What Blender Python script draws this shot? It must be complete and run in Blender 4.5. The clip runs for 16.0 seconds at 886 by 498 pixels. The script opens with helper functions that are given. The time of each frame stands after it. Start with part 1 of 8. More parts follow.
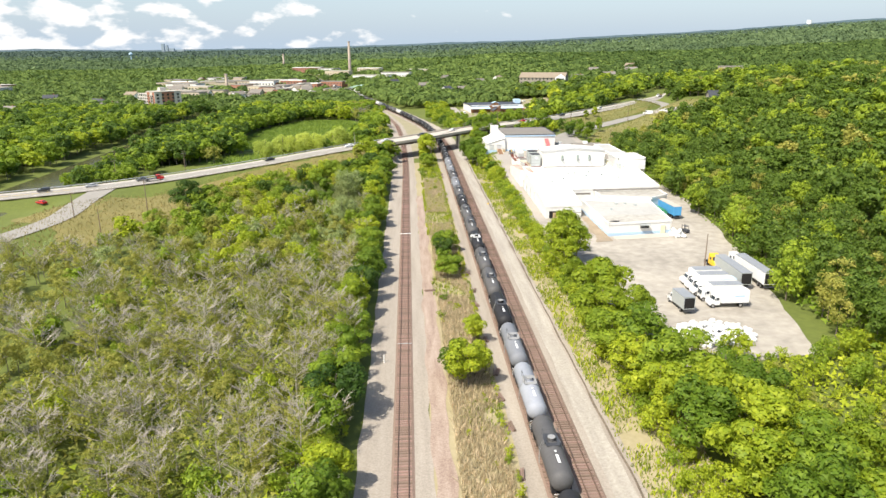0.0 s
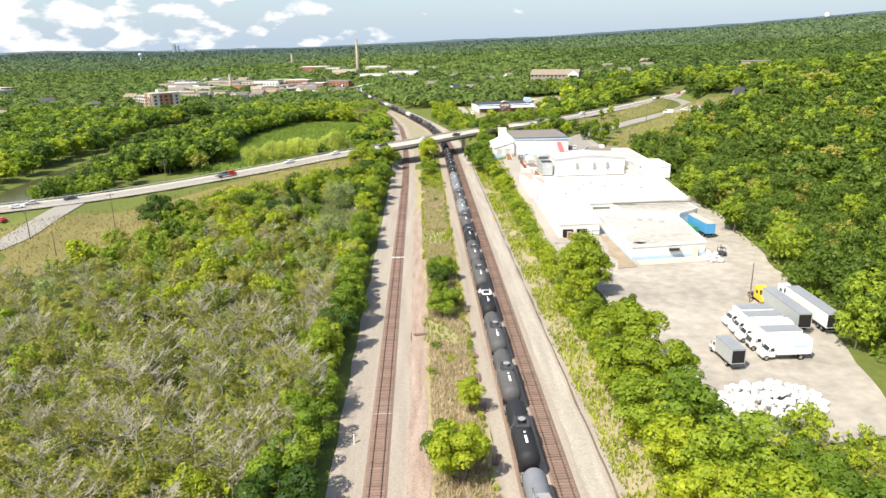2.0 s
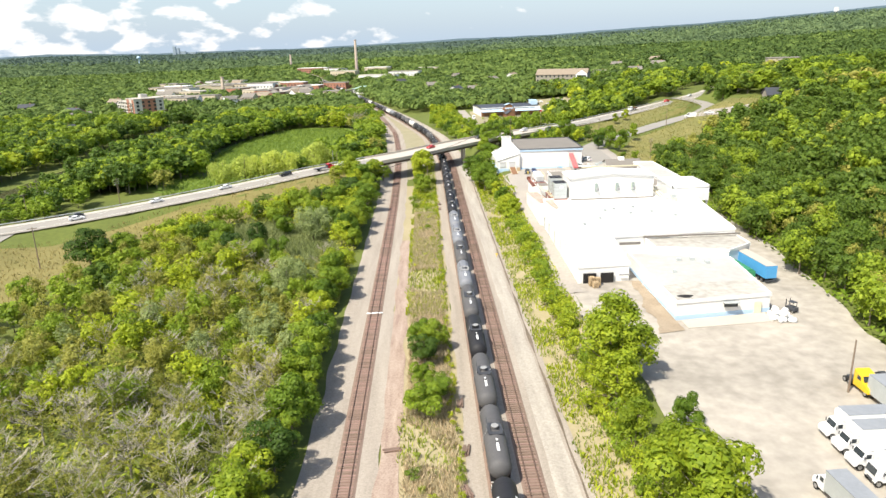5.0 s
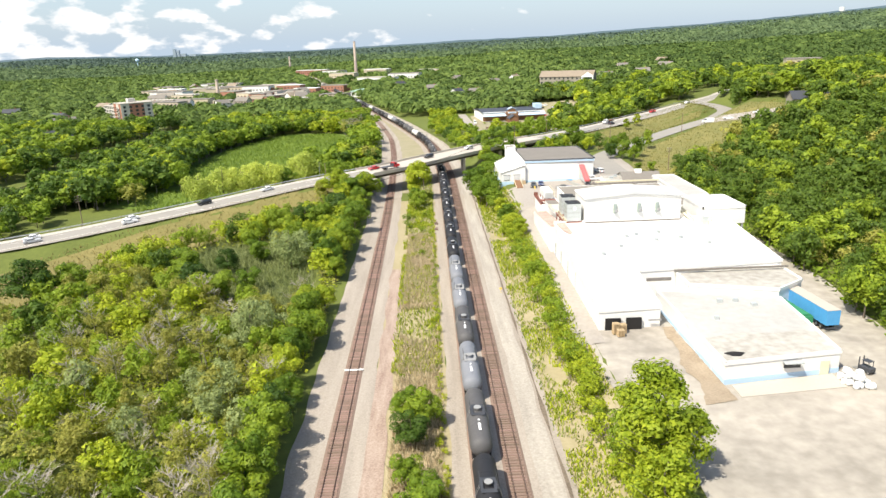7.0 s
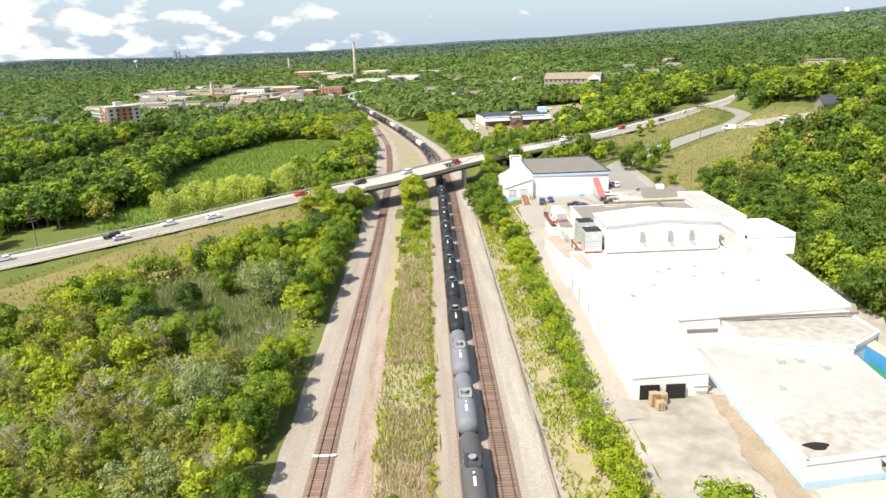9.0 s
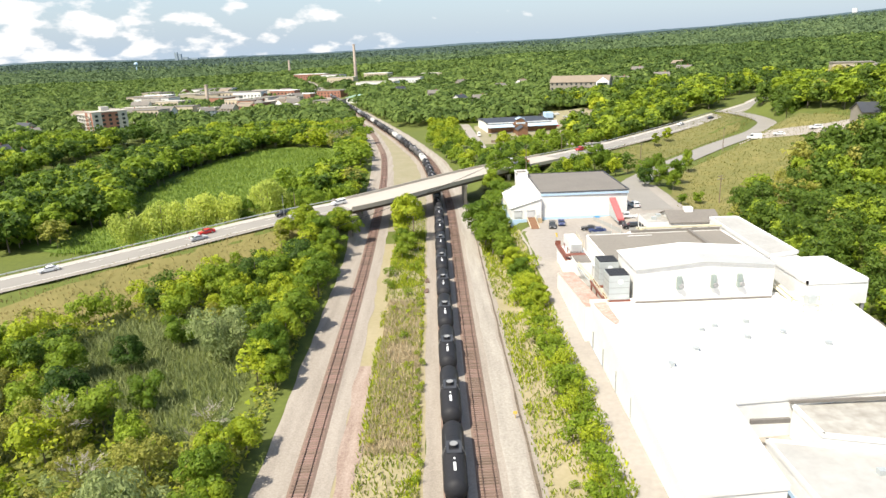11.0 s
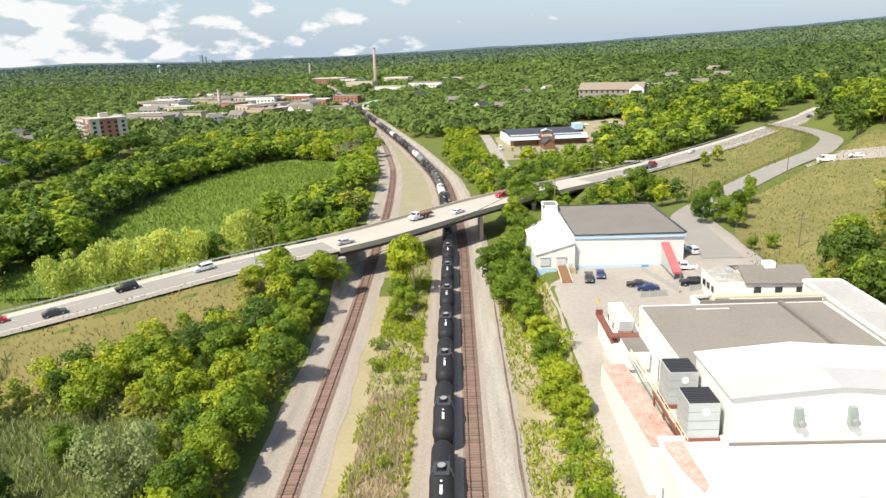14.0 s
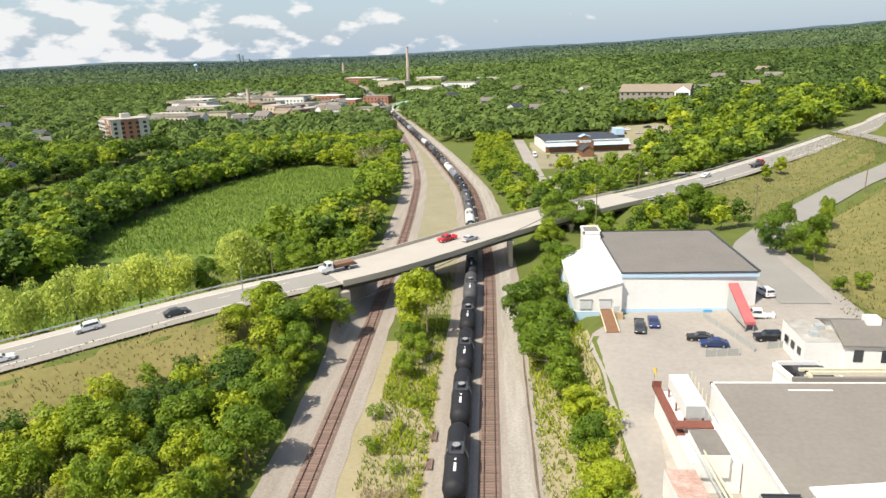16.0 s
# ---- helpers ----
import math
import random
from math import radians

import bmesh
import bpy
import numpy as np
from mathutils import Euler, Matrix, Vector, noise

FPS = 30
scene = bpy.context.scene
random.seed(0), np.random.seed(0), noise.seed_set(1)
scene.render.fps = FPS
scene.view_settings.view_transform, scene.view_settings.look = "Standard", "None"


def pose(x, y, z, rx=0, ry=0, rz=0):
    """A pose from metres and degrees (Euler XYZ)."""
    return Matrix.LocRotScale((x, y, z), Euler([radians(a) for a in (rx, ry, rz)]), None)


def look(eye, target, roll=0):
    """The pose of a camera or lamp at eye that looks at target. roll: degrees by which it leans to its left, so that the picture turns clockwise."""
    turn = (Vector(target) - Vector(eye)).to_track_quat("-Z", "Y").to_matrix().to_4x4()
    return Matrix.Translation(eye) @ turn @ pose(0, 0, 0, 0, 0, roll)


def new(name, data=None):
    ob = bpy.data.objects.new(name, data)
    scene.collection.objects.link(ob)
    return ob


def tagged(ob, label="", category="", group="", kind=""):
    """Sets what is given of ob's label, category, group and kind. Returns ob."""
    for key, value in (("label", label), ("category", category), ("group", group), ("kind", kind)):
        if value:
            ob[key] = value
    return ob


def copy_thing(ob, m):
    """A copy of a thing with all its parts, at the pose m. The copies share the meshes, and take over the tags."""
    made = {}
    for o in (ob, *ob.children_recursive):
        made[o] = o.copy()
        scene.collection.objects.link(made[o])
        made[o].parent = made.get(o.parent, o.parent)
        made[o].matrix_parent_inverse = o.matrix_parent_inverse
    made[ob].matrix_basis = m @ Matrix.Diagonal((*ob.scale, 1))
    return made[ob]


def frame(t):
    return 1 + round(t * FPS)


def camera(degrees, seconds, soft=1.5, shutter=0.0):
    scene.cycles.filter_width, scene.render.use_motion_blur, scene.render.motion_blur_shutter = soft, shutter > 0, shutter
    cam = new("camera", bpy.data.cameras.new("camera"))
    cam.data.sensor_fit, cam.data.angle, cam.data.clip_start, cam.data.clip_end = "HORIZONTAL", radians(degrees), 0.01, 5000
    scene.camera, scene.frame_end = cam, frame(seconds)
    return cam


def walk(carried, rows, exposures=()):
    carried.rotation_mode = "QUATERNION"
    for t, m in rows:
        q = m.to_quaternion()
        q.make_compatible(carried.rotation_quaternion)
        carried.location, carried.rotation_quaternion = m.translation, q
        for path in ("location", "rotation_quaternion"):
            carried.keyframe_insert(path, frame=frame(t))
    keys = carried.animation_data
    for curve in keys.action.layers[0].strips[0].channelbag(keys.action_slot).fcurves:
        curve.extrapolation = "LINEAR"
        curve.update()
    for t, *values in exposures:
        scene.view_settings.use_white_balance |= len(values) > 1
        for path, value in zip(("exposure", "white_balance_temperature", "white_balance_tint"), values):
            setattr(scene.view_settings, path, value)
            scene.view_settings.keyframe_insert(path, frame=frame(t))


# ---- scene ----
cam = camera(66.1, 16.0)
METRES, EYE, TILT, LEAN, TURN = 216.47, 55.0, 0.0, 0.0, -2.7
ROWS = [
    (0.0, 0.0, 0.0, 0.0, -0.17, -16.48, 0.59),
    (0.5, 0.0064, 0.0324, -0.0003, 0.44, -16.54, 0.78),
    (1.0, 0.0114, 0.0642, -0.0009, 0.6, -16.6, 0.94),
    (1.5, 0.0154, 0.0961, -0.0015, 0.69, -16.66, 1.08),
    (2.0, 0.0188, 0.128, -0.002, 0.76, -16.67, 1.22),
    (2.5, 0.022, 0.1599, -0.0021, 0.86, -16.72, 1.34),
    (3.0, 0.0246, 0.1919, -0.0029, 0.87, -16.71, 1.5),
    (3.5, 0.0267, 0.2233, -0.0032, 0.87, -16.7, 1.58),
    (4.0, 0.0287, 0.254, -0.0035, 0.92, -16.7, 1.66),
    (6.5, 0.0367, 0.4062, -0.005, 1.14, -16.62, 1.95),
    (7.0, 0.0375, 0.4362, -0.0055, 1.16, -16.57, 1.99),
    (7.5, 0.0384, 0.4658, -0.0057, 1.22, -16.56, 1.99),
    (8.0, 0.0388, 0.4957, -0.006, 1.26, -16.54, 1.98),
    (8.5, 0.0391, 0.5258, -0.0062, 1.29, -16.53, 1.98),
    (9.0, 0.0398, 0.5561, -0.0064, 1.29, -16.48, 2.04),
    (11.5, 0.0473, 0.715, -0.0056, 1.59, -16.31, 2.11),
    (12.0, 0.0485, 0.7474, -0.0057, 1.57, -16.27, 2.15),
    (12.5, 0.0497, 0.7791, -0.0054, 1.52, -16.19, 2.16),
    (13.0, 0.0518, 0.8103, -0.0052, 1.54, -16.14, 2.15),
    (13.5, 0.0538, 0.8421, -0.0048, 1.76, -16.09, 2.08),
    (14.0, 0.0555, 0.8741, -0.0044, 3.54, -15.99, 1.91),
    (14.5, 0.0576, 0.9062, -0.0045, 5.09, -15.93, 1.87),
    (15.0, 0.0585, 0.9358, -0.0048, 5.55, -15.94, 1.89),
    (15.5, 0.0596, 0.9669, -0.0048, 6.02, -15.95, 1.86),
    (16.0, 0.0591, 0.9973, -0.0046, 6.44, -15.95, 1.82),
]
walk(cam, [(t, pose(0, 0, EYE, TILT, LEAN, TURN) @ pose(METRES * x, METRES * y, METRES * z, 90 + pitch, roll, yaw)) for t, x, y, z, yaw, pitch, roll in ROWS],
     exposures=[(0.0, 0.70), (4.0, 0.78), (9.0, 0.71), (13.0, 0.64), (16.0, 0.48)])

# ---- light ----
SUN_ELEV, SUN_FROM = 54.0, 225.0          # degrees; compass direction in which the sun stands (0 = +y, clockwise)
_az = radians(SUN_FROM)
SUN_DIR = Vector((math.sin(_az) * math.cos(radians(SUN_ELEV)), math.cos(_az) * math.cos(radians(SUN_ELEV)), math.sin(radians(SUN_ELEV))))

world = bpy.data.worlds.new("sky")
scene.world = world
world.use_nodes = True
wn, wl = world.node_tree.nodes, world.node_tree.links
wn.clear()
sky = wn.new("ShaderNodeTexSky")
sky.sky_type, sky.sun_disc = "NISHITA", False
sky.sun_elevation, sky.sun_rotation = radians(SUN_ELEV), radians(SUN_FROM)
sky.air_density, sky.dust_density, sky.ozone_density = 1.0, 1.6, 1.0
# cumulus: broken clouds low over the horizon, drawn on a plane high above
wtc = wn.new("ShaderNodeTexCoord")
wsep = wn.new("ShaderNodeSeparateXYZ")
wl.new(wtc.outputs["Generated"], wsep.inputs[0])


def wmath(op, a, b=None, c=None):
    n = wn.new("ShaderNodeMath")
    n.operation = op
    for i, v in enumerate((a, b, c)):
        if v is None:
            continue
        if isinstance(v, (int, float)):
            n.inputs[i].default_value = v
        else:
            wl.new(v, n.inputs[i])
    return n.outputs[0]


h_az = wmath("ARCTAN2", wsep.outputs[0], wsep.outputs[1])
h_el = wmath("ARCSINE", wsep.outputs[2])
wcomb = wn.new("ShaderNodeCombineXYZ")
wl.new(wmath("MULTIPLY", h_az, 13.0), wcomb.inputs[0])
wl.new(wmath("MULTIPLY", h_el, 27.0), wcomb.inputs[1])
wnoise = wn.new("ShaderNodeTexNoise")
wnoise.inputs["Scale"].default_value, wnoise.inputs["Detail"].default_value, wnoise.inputs["Roughness"].default_value = 1.25, 8.0, 0.52
wl.new(wcomb.outputs[0], wnoise.inputs["Vector"])
# more cloud towards the west
bias = wmath("MULTIPLY", h_az, -0.3)
dens = wmath("ADD", wnoise.outputs["Fac"], bias)
wramp = wn.new("ShaderNodeValToRGB")
wramp.color_ramp.elements[0].position, wramp.color_ramp.elements[1].position = 0.60, 0.675
wl.new(dens, wramp.inputs[0])
haze = wn.new("ShaderNodeMapRange")
haze.inputs["From Min"].default_value, haze.inputs["From Max"].default_value = 0.0, 0.16
haze.inputs["To Min"].default_value, haze.inputs["To Max"].default_value = 0.85, 0.0
wl.new(h_el, haze.inputs["Value"])
wmix0 = wn.new("ShaderNodeMixRGB")
wmix0.inputs[2].default_value = (3.1, 3.85, 4.75, 1)
wl.new(haze.outputs[0], wmix0.inputs[0])
wl.new(sky.outputs[0], wmix0.inputs[1])
wmix = wn.new("ShaderNodeMixRGB")
wmix.inputs[2].default_value = (6.0, 5.95, 5.9, 1)
wl.new(wmath("MULTIPLY", wramp.outputs[0], 0.85), wmix.inputs[0])
wl.new(wmix0.outputs[0], wmix.inputs[1])
wbg = wn.new("ShaderNodeBackground")
wbg.inputs["Strength"].default_value = 0.115
wl.new(wmix.outputs[0], wbg.inputs[0])
wout = wn.new("ShaderNodeOutputWorld")
wl.new(wbg.outputs[0], wout.inputs[0])

sun = new("sun", bpy.data.lights.new("sun", "SUN"))
sun.data.energy, sun.data.angle, sun.data.color = 4.4, radians(0.55), (1.0, 0.94, 0.82)
sun.matrix_basis = look(SUN_DIR * 300, (0, 0, 0))

# ---- materials ----
def mat(name, a, b=None, rough=0.85, scale=2.0, fine=None, bump=0.0, metal=0.0, rnd=0.0, island=0.0, contrast=0.5, translucent=0.0, spec=0.3, stretch=None):
    """Two colours mixed by coarse and fine noise in the object's own metres; rnd: shade change from object to object."""
    m = bpy.data.materials.new(name)
    m.use_nodes = True
    n, l = m.node_tree.nodes, m.node_tree.links
    bs = n["Principled BSDF"]
    bs.inputs["Roughness"].default_value, bs.inputs["Metallic"].default_value = rough, metal
    bs.inputs["Specular IOR Level"].default_value = spec
    b = b or tuple(v * 0.75 for v in a)
    tc = n.new("ShaderNodeTexCoord")
    n1, n2 = n.new("ShaderNodeTexNoise"), n.new("ShaderNodeTexNoise")
    n1.inputs["Scale"].default_value, n1.inputs["Detail"].default_value = scale, 5
    n2.inputs["Scale"].default_value, n2.inputs["Detail"].default_value = fine or scale * 9, 4
    for q in (n1, n2):
        l.new(tc.outputs["Object"], q.inputs["Vector"])
    if stretch:
        mp = n.new("ShaderNodeMapping")
        mp.inputs["Scale"].default_value = stretch
        l.new(tc.outputs["Object"], mp.inputs["Vector"])
        l.new(mp.outputs[0], n1.inputs["Vector"])
    add = n.new("ShaderNodeMath")
    add.operation = "MULTIPLY_ADD"
    add.inputs[1].default_value = 0.55
    l.new(n2.outputs["Fac"], add.inputs[0])
    sc = n.new("ShaderNodeMath")
    sc.operation = "MULTIPLY"
    sc.inputs[1].default_value = 0.55
    l.new(n1.outputs["Fac"], sc.inputs[0])
    l.new(sc.outputs[0], add.inputs[2])
    rp = n.new("ShaderNodeValToRGB")
    w = 0.30 * (1 - contrast)
    rp.color_ramp.elements[0].position, rp.color_ramp.elements[1].position = 0.40 - w, 0.70 + w
    rp.color_ramp.elements[0].color, rp.color_ramp.elements[1].color = (*b, 1), (*a, 1)
    l.new(add.outputs[0], rp.inputs[0])
    col = rp.outputs[0]
    for amount, source in ((rnd, "obj"), (island, "geo")):
        if not amount:
            continue
        src = n.new("ShaderNodeObjectInfo").outputs["Random"] if source == "obj" else n.new("ShaderNodeNewGeometry").outputs["Random Per Island"]
        hs = n.new("ShaderNodeHueSaturation")
        mr = n.new("ShaderNodeMapRange")
        mr.inputs["To Min"].default_value, mr.inputs["To Max"].default_value = 1 - amount, 1 + amount
        l.new(src, mr.inputs["Value"])
        l.new(mr.outputs[0], hs.inputs["Value"])
        mh = n.new("ShaderNodeMapRange")
        mh.inputs["To Min"].default_value, mh.inputs["To Max"].default_value = 0.5 + amount * 0.05, 0.5 - amount * 0.05
        l.new(src, mh.inputs["Value"])
        l.new(mh.outputs[0], hs.inputs["Hue"])
        l.new(col, hs.inputs["Color"])
        col = hs.outputs[0]
    l.new(col, bs.inputs["Base Color"])
    if bump:
        bp = n.new("ShaderNodeBump")
        bp.inputs["Strength"].default_value, bp.inputs["Distance"].default_value = bump, 0.08
        l.new(n2.outputs["Fac"], bp.inputs["Height"])
        l.new(bp.outputs[0], bs.inputs["Normal"])
    if translucent:
        tr = n.new("ShaderNodeBsdfTranslucent")
        l.new(col, tr.inputs["Color"])
        mx = n.new("ShaderNodeMixShader")
        mx.inputs[0].default_value = translucent
        l.new(bs.outputs[0], mx.inputs[1])
        l.new(tr.outputs[0], mx.inputs[2])
        l.new(mx.outputs[0], n["Material Output"].inputs["Surface"])
    return m


M = {}
M["ground"] = mat("meadow ground", (0.15, 0.18, 0.035), (0.08, 0.1, 0.022), scale=0.05, fine=0.9, bump=0.4)
M["drygrass"] = mat("dry grass", (0.41, 0.345, 0.225), (0.27, 0.235, 0.12), scale=0.09, fine=1.3, bump=0.4)
M["lawn"] = mat("mown grass", (0.245, 0.205, 0.075), (0.15, 0.14, 0.042), scale=0.06, fine=0.8, bump=0.3, contrast=0.7)
M["marsh"] = mat("marsh grass", (0.18, 0.25, 0.038), (0.085, 0.14, 0.02), scale=0.035, fine=0.4, bump=0.4, contrast=0.8)
M["ballast"] = mat("pale ballast", (0.42, 0.37, 0.315), (0.24, 0.205, 0.17), scale=0.55, fine=4.0, bump=0.5, contrast=0.75, stretch=(1.0, 0.06, 1.0))
M["ballast2"] = mat("gravel roadway", (0.47, 0.43, 0.37), (0.27, 0.24, 0.205), scale=0.7, fine=3.0, bump=0.5, contrast=0.8, stretch=(1.0, 0.08, 1.0))
M["redballast"] = mat("rust-stained ballast", (0.265, 0.19, 0.15), (0.18, 0.125, 0.098), scale=0.5, fine=6.0, bump=0.5)
M["pinksoil"] = mat("reddish bare soil", (0.43, 0.345, 0.285), (0.235, 0.16, 0.125), scale=0.9, fine=4.0, bump=0.5, contrast=0.9, stretch=(1.0, 0.12, 1.0))
M["truckroof"] = mat("dull grey roof sheet", (0.30, 0.315, 0.34), (0.215, 0.23, 0.25), rough=0.55, scale=0.3, fine=2)
M["rail"] = mat("worn rail steel", (0.22, 0.15, 0.115), (0.13, 0.085, 0.065), rough=0.5, metal=0.3, scale=1.0)
M["tie"] = mat("weathered sleeper", (0.235, 0.165, 0.132), (0.165, 0.115, 0.09), scale=1.5, fine=9, rnd=0.2, island=0.3)
M["lot"] = mat("dusty gravel yard", (0.44, 0.4, 0.345), (0.265, 0.24, 0.205), scale=0.07, fine=0.45, bump=0.3, contrast=0.95)
M["lotasphalt"] = mat("worn asphalt", (0.4, 0.365, 0.325), (0.28, 0.25, 0.22), scale=0.1, fine=1.2, bump=0.2)
M["asphalt"] = mat("road asphalt", (0.32, 0.3, 0.27), (0.245, 0.23, 0.21), scale=0.12, fine=3.0, bump=0.1)
M["concrete"] = mat("bridge concrete", (0.5, 0.45, 0.38), (0.37, 0.33, 0.275), scale=0.3, fine=3.0, bump=0.1)
M["deck"] = mat("concrete deck", (0.5, 0.455, 0.4), (0.4, 0.365, 0.32), scale=0.15, fine=3.0, bump=0.1)
M["shoulder"] = mat("worn asphalt shoulder", (0.34, 0.31, 0.27), (0.24, 0.215, 0.185), scale=0.3, fine=3.0, bump=0.1)
M["girder"] = mat("brown weathered steel", (0.10, 0.075, 0.06), (0.06, 0.045, 0.035), rough=0.7, scale=0.8)
M["paint"] = mat("road paint", (0.8, 0.79, 0.74), (0.62, 0.61, 0.56), scale=1.0)
M["yellowpaint"] = mat("yellow road paint", (0.75, 0.55, 0.12), (0.6, 0.42, 0.1), scale=1.0)
M["whitewall"] = mat("white painted block wall", (0.8, 0.79, 0.77), (0.68, 0.67, 0.645), scale=0.3, fine=2.0)
M["whiteroof"] = mat("white roof membrane", (0.82, 0.81, 0.79), (0.68, 0.665, 0.64), scale=0.12, fine=1.2)
M["greyroof"] = mat("grey gravel roof", (0.28, 0.255, 0.22), (0.2, 0.18, 0.155), scale=0.12, fine=1.5, bump=0.1)
M["darkroof"] = mat("dark roof felt", (0.235, 0.215, 0.19), (0.165, 0.15, 0.135), scale=0.15, fine=1.5)
M["charcoal"] = mat("charcoal roof metal", (0.07, 0.075, 0.085), (0.05, 0.052, 0.06), rough=0.5, scale=0.3)
M["rustroof"] = mat("rusty white roof sheets", (0.60, 0.47, 0.41), (0.36, 0.19, 0.14), scale=0.5, fine=2.5, contrast=0.75)
M["rust"] = mat("rust-brown steel", (0.26, 0.10, 0.07), (0.15, 0.055, 0.04), rough=0.6, scale=1.0)
M["palebluewall"] = mat("pale blue paint", (0.50, 0.66, 0.82), (0.40, 0.55, 0.72), scale=0.5)
M["blue"] = mat("bright blue paint", (0.10, 0.36, 0.66), (0.07, 0.28, 0.55), rough=0.4, scale=0.6)
M["green"] = mat("green container paint", (0.05, 0.26, 0.12), (0.035, 0.18, 0.08), rough=0.5, scale=0.6)
M["galv"] = mat("galvanised sheet", (0.55, 0.58, 0.58), (0.42, 0.45, 0.45), rough=0.45, metal=0.3, scale=0.8)
# near-black: paints the shade inside openings, also colours the annex roof stain
M["dark"] = mat("painted opening shade and black stain", (0.025, 0.023, 0.022), (0.015, 0.014, 0.014), scale=1)
M["cream"] = mat("cream pipe lagging", (0.74, 0.68, 0.50), (0.58, 0.52, 0.36), scale=1)
M["red"] = mat("red painted steel", (0.50, 0.07, 0.06), (0.36, 0.05, 0.045), rough=0.5, scale=1)
M["brick"] = mat("red brick wall", (0.40, 0.20, 0.14), (0.28, 0.13, 0.09), scale=0.5, fine=4)
M["tan"] = mat("tan siding", (0.58, 0.50, 0.38), (0.48, 0.41, 0.31), scale=0.4, fine=3)
M["greysiding"] = mat("grey brown siding", (0.33, 0.30, 0.25), (0.25, 0.23, 0.19), scale=0.4, fine=3)
M["brownroof"] = mat("brown shingle roof", (0.30, 0.25, 0.19), (0.21, 0.17, 0.13), scale=0.5, fine=4)
M["wood"] = mat("weathered brown timber", (0.26, 0.14, 0.08), (0.17, 0.09, 0.05), scale=1, fine=6)
M["pole"] = mat("grey-brown pole timber", (0.25, 0.19, 0.14), (0.16, 0.12, 0.09), scale=1, fine=6)
M["wire"] = mat("black cable", (0.03, 0.03, 0.03), rough=0.6)
M["glass"] = mat("dark window glass", (0.05, 0.06, 0.07), (0.03, 0.035, 0.04), rough=0.08, spec=0.6)
M["tyre"] = mat("tyre rubber", (0.025, 0.025, 0.025), rough=0.8)
M["chrome"] = mat("wheel metal", (0.55, 0.55, 0.56), rough=0.35, metal=0.8)
M["tankblack"] = mat("black tank paint", (0.030, 0.030, 0.034), (0.020, 0.020, 0.023), rough=0.6, scale=0.6, fine=4, spec=0.25)
M["tankdark"] = mat("dark grey tank paint", (0.115, 0.112, 0.115), (0.08, 0.078, 0.08), rough=0.6, scale=0.6, fine=4, spec=0.25)
M["tankgrey"] = mat("grey tank paint", (0.225, 0.235, 0.262), (0.17, 0.178, 0.2), rough=0.6, scale=0.6, fine=4, spec=0.25)
M["tanklight"] = mat("light grey tank paint", (0.34, 0.355, 0.40), (0.27, 0.285, 0.325), rough=0.6, scale=0.6, fine=4, spec=0.25)
M["tankwhite"] = mat("off-white tank paint", (0.72, 0.71, 0.68), (0.55, 0.53, 0.50), rough=0.6, scale=0.6, fine=4, spec=0.25)
M["steelgrey"] = mat("grey painted steel", (0.34, 0.34, 0.34), (0.24, 0.24, 0.24), rough=0.6, scale=2)
M["white"] = mat("white enamel", (0.84, 0.84, 0.83), (0.74, 0.74, 0.73), rough=0.35, scale=0.6)
M["bag"] = mat("white bulk bag cloth", (0.86, 0.86, 0.85), (0.62, 0.62, 0.61), rough=0.9, scale=0.9, fine=3, island=0.1)
M["dirt"] = mat("bare brown soil", (0.37, 0.305, 0.225), (0.235, 0.18, 0.125), scale=0.3, fine=3, bump=0.5, contrast=0.8)
M["pallet"] = mat("pale pallet timber", (0.55, 0.42, 0.26), (0.40, 0.30, 0.18), scale=1, fine=6)
M["water"] = mat("brown river water", (0.085, 0.085, 0.04), (0.06, 0.062, 0.03), rough=0.22, scale=0.05, spec=0.4)
M["bark"] = mat("grey-brown bark", (0.24, 0.20, 0.16), (0.13, 0.105, 0.085), scale=2, fine=9)
M["deadwood"] = mat("bleached grey twigs", (0.46, 0.415, 0.35), (0.29, 0.26, 0.215), scale=0.3, fine=6, contrast=0.8)
TR = 0.42
M["leaf"] = mat("summer leaves", (0.26, 0.36, 0.03), (0.125, 0.205, 0.015), rough=0.6, scale=0.16, fine=1.6, rnd=0.3, island=0.2, translucent=TR, contrast=0.9)
M["leafyellow"] = mat("yellow-green leaves", (0.4, 0.46, 0.03), (0.22, 0.305, 0.018), rough=0.6, scale=0.16, fine=1.6, rnd=0.25, island=0.2, translucent=TR, contrast=0.9)
M["leafdark"] = mat("dark leaves", (0.11, 0.19, 0.024), (0.052, 0.1, 0.012), rough=0.6, scale=0.16, fine=1.6, rnd=0.28, island=0.2, translucent=TR, contrast=0.9)
M["leafwillow"] = mat("willow leaves", (0.60, 0.66, 0.14), (0.44, 0.51, 0.085), rough=0.6, scale=0.35, fine=2.5, rnd=0.15, island=0.2, translucent=0.5)
M["leafgrey"] = mat("silvery grey-green leaves", (0.35, 0.41, 0.17), (0.22, 0.28, 0.095), rough=0.65, scale=0.35, fine=2.5, rnd=0.15, island=0.2, translucent=TR)
M["leafolive"] = mat("olive thinning leaves", (0.375, 0.375, 0.08), (0.19, 0.215, 0.036), rough=0.6, scale=0.16, fine=1.6, rnd=0.25, island=0.2, translucent=TR, contrast=0.9)
M["farwood"] = mat("far woodland", (0.185, 0.26, 0.056), (0.085, 0.138, 0.032), rough=0.8, scale=0.05, fine=0.25, island=0.2, translucent=0.3, contrast=0.9)
